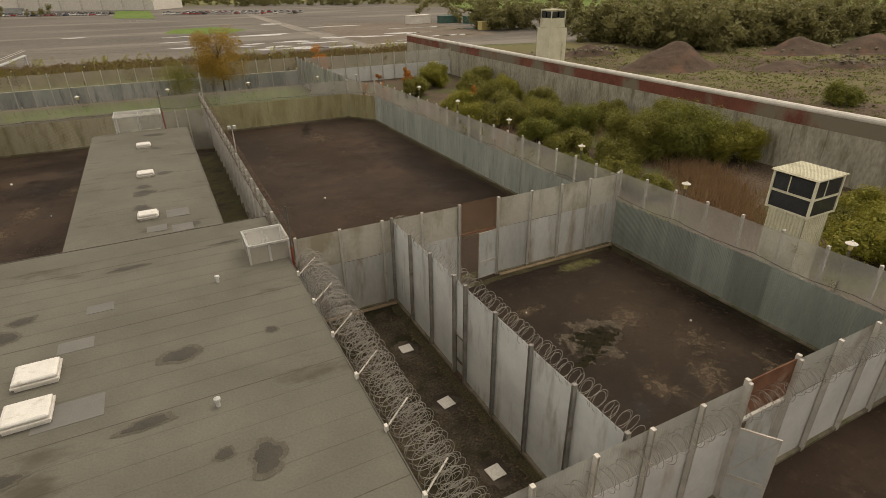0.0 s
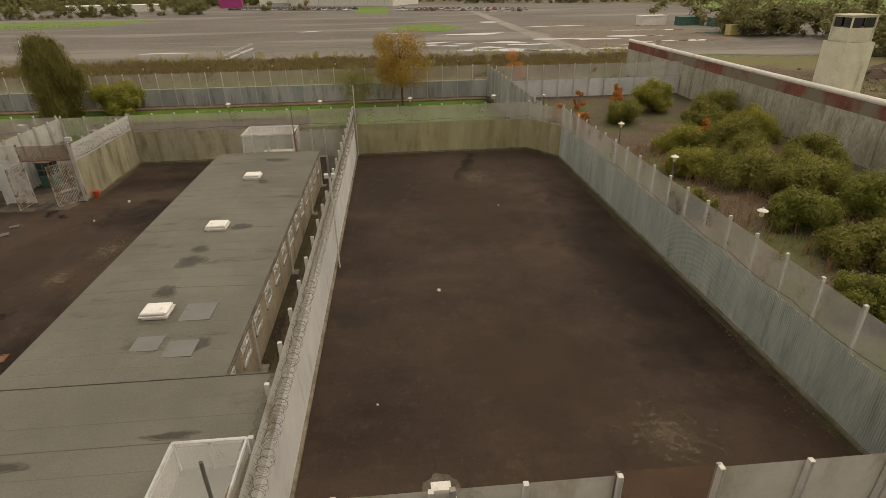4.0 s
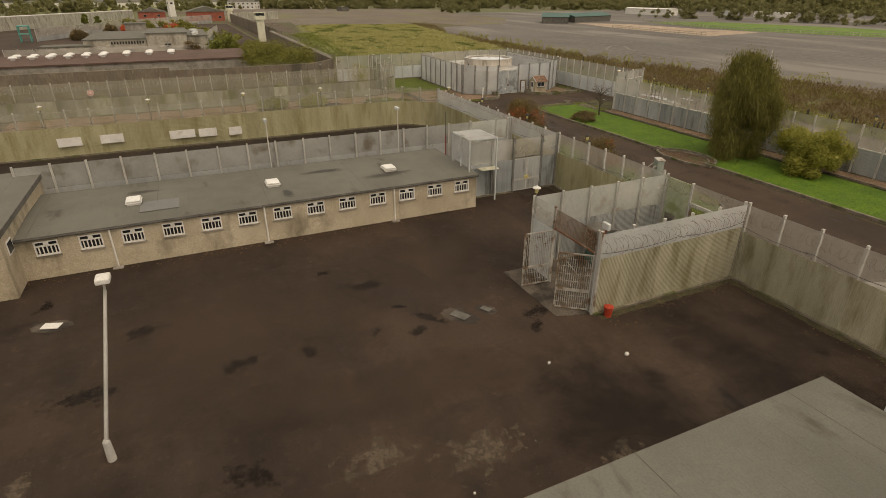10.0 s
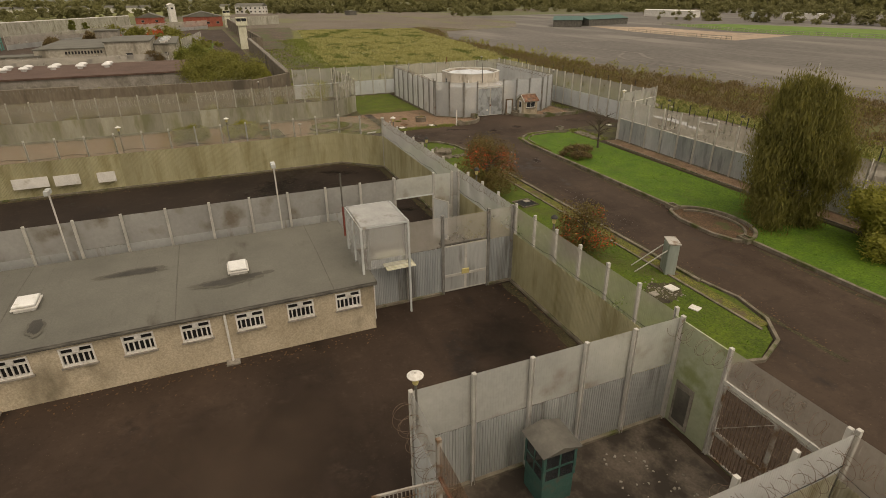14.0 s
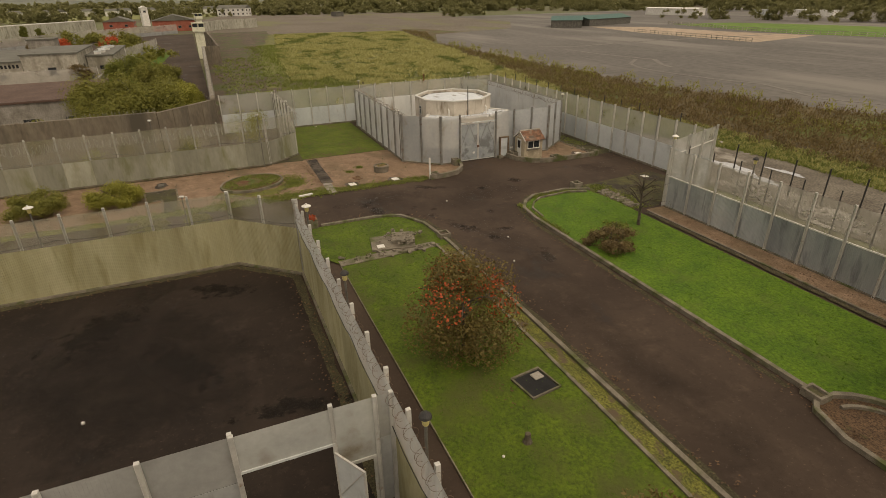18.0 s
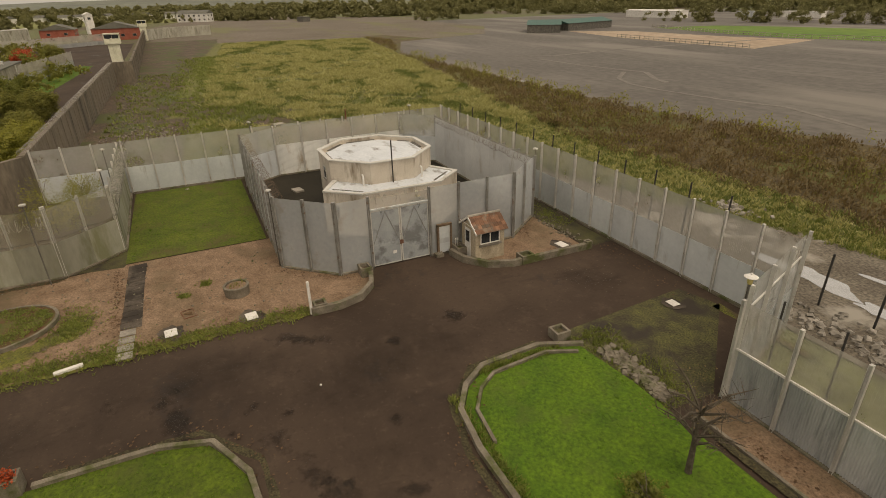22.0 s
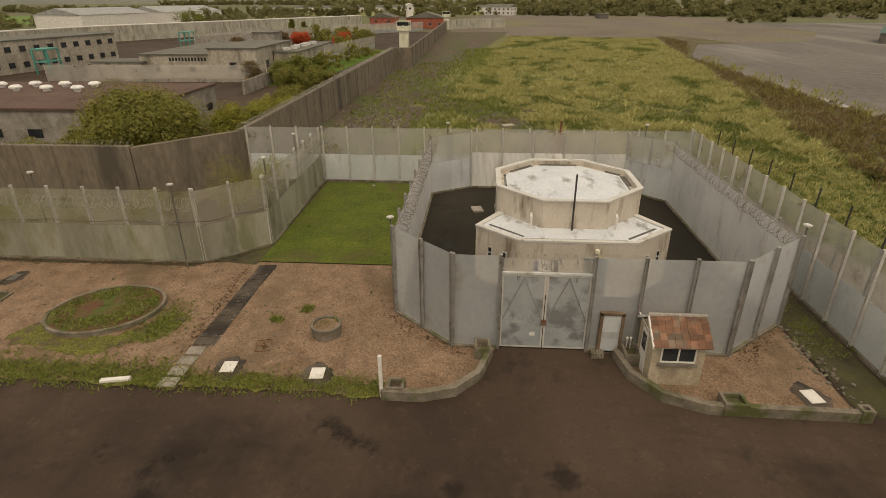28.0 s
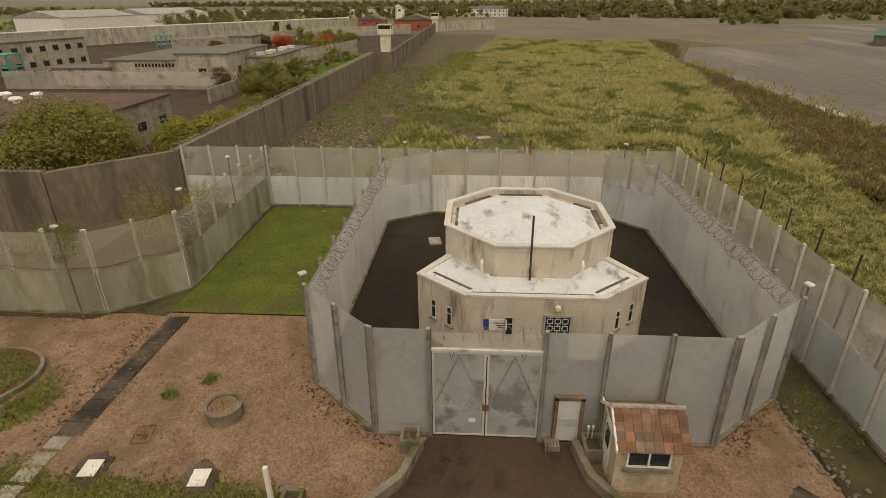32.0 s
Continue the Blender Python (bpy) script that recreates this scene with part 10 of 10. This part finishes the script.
# ragged mossy verges, fallen leaves and grit along the edges
def ragged(line, w, z, material, label, seed, name="mossy_verge"):
    pts = []
    for (xa, ya), (xb, yb) in zip(line, line[1:]):
        n_ = max(1, int(math.hypot(xb - xa, yb - ya) / 0.22))
        pts += [(xa + (xb - xa) * i / n_, ya + (yb - ya) * i / n_) for i in range(n_)]
    pts.append(line[-1])
    bm = bmesh.new()
    prev = None
    for i, (x, y) in enumerate(pts):
        a, b = Vector(pts[max(i - 1, 0)]), Vector(pts[min(i + 1, len(pts) - 1)])
        d = (b - a).normalized()
        k0 = w * (0.35 + 0.45 * (0.5 + noise.noise((i * 0.11, seed, 0))) + 0.25 * noise.noise((i * 0.5, seed, 3)))
        k1 = w * (0.35 + 0.45 * (0.5 + noise.noise((i * 0.13, seed, 9))) + 0.25 * noise.noise((i * 0.6, seed, 5)))
        cur = (bm.verts.new((x - d.y * k0, y + d.x * k0, z)), bm.verts.new((x + d.y * k1, y - d.x * k1, z)))
        if prev:
            bm.faces.new((prev[0], cur[0], cur[1], prev[1]))
        prev = cur
    bmesh.ops.recalc_face_normals(bm, faces=bm.faces[:])
    if bm.faces and sum(f.normal.z for f in bm.faces) < 0:
        bmesh.ops.reverse_faces(bm, faces=bm.faces[:])
    return tagged(new(name, mesh_of(bm, material, name)), label, kind="structure")


M_VERGE = mat("mossy_verge_turf", (0.085, 0.09, 0.02), (0.145, 0.14, 0.028), 1.5, 0.95, bump=0.8, grain=9, gf=0.7, stain=(0.1, 0.07, 0.045), stain_scale=1.1, stain_lo=0.52, stain_hi=0.62)
M_FOOT = mat("silt_at_fence_foot", (0.04, 0.034, 0.018), (0.075, 0.065, 0.032), 1.2, 0.95, bump=0.5, grain=10, gf=0.6)
ragged([(-76.6, 85.0), (-76.8, 80.0), (-76.7, 76.5)], 0.8, 0.034, M_VERGE, "ragged mossy turf along the gravel edge", 1)
ragged([(-76.6, 76.4), (-76.9, 72.0), (-76.8, 66.0), (-76.5, 55.0), (-76.5, 30.0)], 1.0, 0.034, M_VERGE, "ragged mossy turf along the gravel edge", 2)
ragged([(-80.0, 66.6), (-78.9, 69.0), (-78.8, 71.0), (-80.0, 73.2), (-81.8, 73.6)], 1.2, 0.036, M_VERGE, "mossy turf round the oval bed", 3)
ragged([(-87.3, 30), (-87.3, 71.6), (-89.8, 74.7)], 0.35, 0.038, M_FOOT, "dark silt and moss at the fence foot", 4)
for k, line in enumerate(([(25.7, 8), (25.0, 24.5), (24.1, 66.9), (21.7, 70.2), (4.7, 70.3)], [(4.0, 70.3), (-16.9, 70.3), (-16.8, 60.4)], [(9.2, 8), (9.2, 24.3)], [(10.0, 8), (10.0, 24.2), (25.0, 24.3)], [(-24.0, 60.4), (-24.0, 70.4), (-36.0, 70.4)], [(-44.3, 31), (-44.3, 66)], [(-44.2, 70.4), (-61.8, 70.4), (-64.8, 67.1), (-64.8, 25)], [(4.8, 8.0), (4.8, 24.2)], [(10.2, 25.3), (24.6, 25.3)])):
    ragged(line, 0.42, 0.005, M_FOOT, "dark silt and moss at the fence foot", 10 + k)
ragged([(-61.8, 106 - 1.0), (-67.0, 105.0)], 0.5, 0.0, M_VERGE, "mossy turf at the fence foot", 30)
ragged([(-61.0, 96.9), (-20, 96.8), (20, 96.8)], 0.3, 0.055, M_FOOT, "dark silt beside the gravel strip", 31)
ragged([(-23.0, 81.4), (-62.5, 81.3), (-66.8, 81.0), (-69.3, 79.0), (-69.5, 73.6)], 0.28, -0.012, M_FOOT, "silt in the gutter beside the kerb", 32)
ragged([(20, 88.1), (-33.5, 88.1)], 0.28, -0.012, M_FOOT, "silt in the gutter beside the kerb", 33)
ragged([(-42.5, 88.1), (-63.6, 88.1), (-66.2, 88.7), (-68.2, 90.6), (-68.5, 94.4)], 0.28, -0.012, M_FOOT, "silt in the gutter beside the kerb", 34)
g4 = random.Random(77)
L_DEAD = leafy("dead_brown_leaves", (0.06, 0.035, 0.02), (0.16, 0.09, 0.045), (0.25, 0.19, 0.1))


def strewn(lines, count, spread, z, size, seed):
    g = random.Random(seed)
    vs, fs = [], []
    segs = [(a, b, math.hypot(b[0] - a[0], b[1] - a[1])) for ln in lines for a, b in zip(ln, ln[1:])]
    tot = sum(q[2] for q in segs)
    for a, b, L_ in segs:
        for _ in range(int(count * L_ / tot)):
            u = g.random()
            x, y = a[0] + (b[0] - a[0]) * u + g.gauss(0, spread), a[1] + (b[1] - a[1]) * u + g.gauss(0, spread)
            s_, an = size * g.uniform(0.5, 1.5), g.uniform(0, 6.28)
            c, d = math.cos(an) * s_, math.sin(an) * s_
            k = len(vs)
            vs += [(x - c, y - d, z), (x + d * 0.6, y - c * 0.6, z + s_ * g.uniform(0, 0.5)), (x + c, y + d, z + 0.01), (x - d * 0.6, y + c * 0.6, z + s_ * g.uniform(0, 0.5))]
            fs.append((k, k + 1, k + 2, k + 3))
    return vs, fs


LINES = ([(-87.3, 45), (-87.3, 71.6), (-90.3, 74.9)], [(-82.5, 84.2), (-80.5, 86.3), (-79.3, 88.5)], [(-76.9, 66), (-76.9, 85)], [(-79.4, 69), (-81, 73)], [(-87, 75.0), (-79, 75.6)], [(-79.6, 100.4), (-82.2, 103.2)])
tagged(new("fallen_leaves", from_arrays("fallen_leaves", *strewn(LINES, 2600, 0.3, 0.045, 0.06, 1), L_DEAD)), "fallen brown leaves and twigs on the gravel", "leaves", kind="stuff")
LINES = ([(24.6, 8), (24.6, 67), (22, 70.2), (-16.8, 70.2), (-16.8, 60.5)], [(9.1, 8), (9.1, 24)], [(-24.1, 60.5), (-24.1, 70.3), (-36, 70.3)], [(-44.3, 40), (-44.3, 66)], [(-44, 70.3), (-61.9, 70.3), (-64.7, 67), (-64.7, 35)], [(2.0, 31), (2.0, 62)], [(-34, 31), (-34, 62)])
tagged(new("fallen_leaves", from_arrays("fallen_leaves", *strewn(LINES, 3800, 0.4, 0.008, 0.06, 2), L_DEAD)), "fallen leaves and grit blown against the fences", "leaves", kind="stuff")
LINES = ([(-24, 81.6), (-62.5, 81.5), (-67, 81.2), (-69.6, 79), (-69.6, 73)], [(18, 87.9), (-64, 87.9), (-68.4, 91)], [(-50.8, 76.6), (-46, 77)], [(-38.5, 76.8), (-35, 77)], [(-60, 97.9), (18, 98.2)], [(-69, 104.3), (-76, 104.8)])
tagged(new("fallen_leaves", from_arrays("fallen_leaves", *strewn(LINES, 2600, 0.35, 0.07, 0.06, 3), L_DEAD)), "fallen leaves along the kerbs", "leaves", kind="stuff")
rubble("rubble", [(x_, y_, 0.03) for x_, y_ in [(g4.uniform(-87, -77), g4.uniform(60, 84.4)) for _ in range(420)] if (x_ + 81.8) ** 2 + (y_ - 69.7) ** 2 > 9.5], "loose stones on the gravel", M_KERB, 0.09, 11)
rubble("rubble", [(-64.0 + g4.gauss(0, 0.5), 77.8 + g4.gauss(0, 0.7), 0.4) for _ in range(60)] + [(-62.4 + g4.gauss(0, 0.3), g4.uniform(73.4, 80.4), 0.1) for _ in range(50)], "broken concrete crumbs on the pad", M_KERB, 0.22, 12)
rubble("rubble", [(-76.5 + g4.gauss(0, 1.0), 118 + g4.gauss(0, 0.5), 0.0) for _ in range(70)], "pale broken boards dumped on the grass", M_CONC, 0.4, 13)
# A pit drawn flat: its dark depth is put into the colour.
ls = tagged(new("sunken_paving", mesh_of(prism([(-83.1, 60.8), (-80.5, 61.1), (-80.7, 62.3), (-77.3, 62.5), (-77.4, 63.6), (-83.2, 63.2)], 0.02, 0.045), M_MOSSY, "paving")), "dark L-shaped pit in the gravel, drawn as flat paving", "slab", kind="structure")
kerb("paving_edge", [(-83.15, 60.7), (-80.4, 61.0), (-80.6, 62.2), (-77.2, 62.4), (-77.3, 63.7), (-83.25, 63.3), (-83.15, 60.7)], 0.12, 0.12, "mossy timber edge of the sunken paving")

ragged([(-300, 100), (-200, 86), (-150, 82), (-140, 81)], 5.0, -0.037, M_ROUGHGRASS, "ragged edge of the meadow", 50, "meadow_edge")
ragged([(-160, 80), (-146, 83), (-134, 89), (-123, 95), (-114, 99), (-107, 104)], 7.0, -0.03, M_DIRT, "muddy stony track bending behind the compound", 51, "mud_track")
ragged([(-107.5, 72), (-107.5, 88), (-108.5, 102)], 3.4, -0.028, M_DIRT, "bare dirt behind the compound fence", 52, "mud_track")
rubble("rubble", [(-112 + g4.gauss(0, 3.0), 92 + g4.gauss(0, 5.0), -0.03) for _ in range(220)] + [(-125 + g4.gauss(0, 7.0), 76 + g4.gauss(0, 3.0), -0.03) for _ in range(420)], "stones and broken concrete on the muddy track", M_CONC, 0.22, 15)
for k, (x, y) in enumerate(((-107.6, 94.0), (-109.5, 97.5), (-121, 88), (-128, 92), (-150, 85))):
    wsb = thing("concrete_slab", x, y, -0.03, 37 * k, "broken pale concrete slab lying in the mud", "slab")
    part("slab", box(-1.0 + 0.1 * k, -0.6, 0, 0.9, 0.5, 0.12, bevel=0.03), M_PALECONC, wsb)

tagged(new("kerb_bed", mesh_of(box(-62.0, 80.0, -0.05, -26.6, 80.74, 0.1), M_VERGE, "bed")), "narrow mossy bed between two kerbs", "bed", kind="structure")
pit2 = thing("rubble_pit", -31.4, 78.2, 0.06, 6, "shallow gravelly pit in the lawn with a white lid", "pit")
part("gravel", blob(0, 0, 1.0, 1.25, 0.012, 61, rough=0.2), M_MOSSY, pit2, "dark mossy gravel")
part("lid", box(-0.35, 0.35, 0.02, 0.3, 0.95, 0.09, bevel=0.015), M_WHITE, pit2, "white lid")
part("stone", box(-0.25, -1.0, 0.02, 0.2, -0.55, 0.1, bevel=0.03), M_CONC, pit2)
rubble("rubble", [(-31.4 + g4.gauss(0, 0.5), 78.2 + g4.gauss(0, 0.6), 0.06) for _ in range(90)], "pale stones in the gravelly pit", M_CONC, 0.09, 14)
wl2 = thing("white_slab", -29.3, 78.4, 0.06, 20, "flat white slab lying on the lawn", "slab")
part("slab", box(-0.28, -0.26, 0.0, 0.28, 0.26, 0.07, bevel=0.02), M_WHITE, wl2)

for k, (x, y, rx, ry) in enumerate(((-81.6, 78.7, 0.34, 0.24), (-82.6, 80.0, 0.3, 0.26))):
    tagged(new("moss_patch", mesh_of(blob(x, y, rx, ry, 0.036, 500 + k, rough=0.4), M_VERGE, "moss")), "small green moss patch on the gravel", kind="structure")
for k in range(26):
    x, y = g4.uniform(-290, -110), g4.uniform(84, 138)
    if inside(x, y, MEADOW):
        tagged(new("mud_patch", mesh_of(blob(x, y, g4.uniform(0.8, 3), g4.uniform(0.6, 2), -0.03 + 0.0004 * k, 600 + k, rough=0.6), M_MOSSY, "mud")), "bare dark patch in the rough grass", kind="structure")
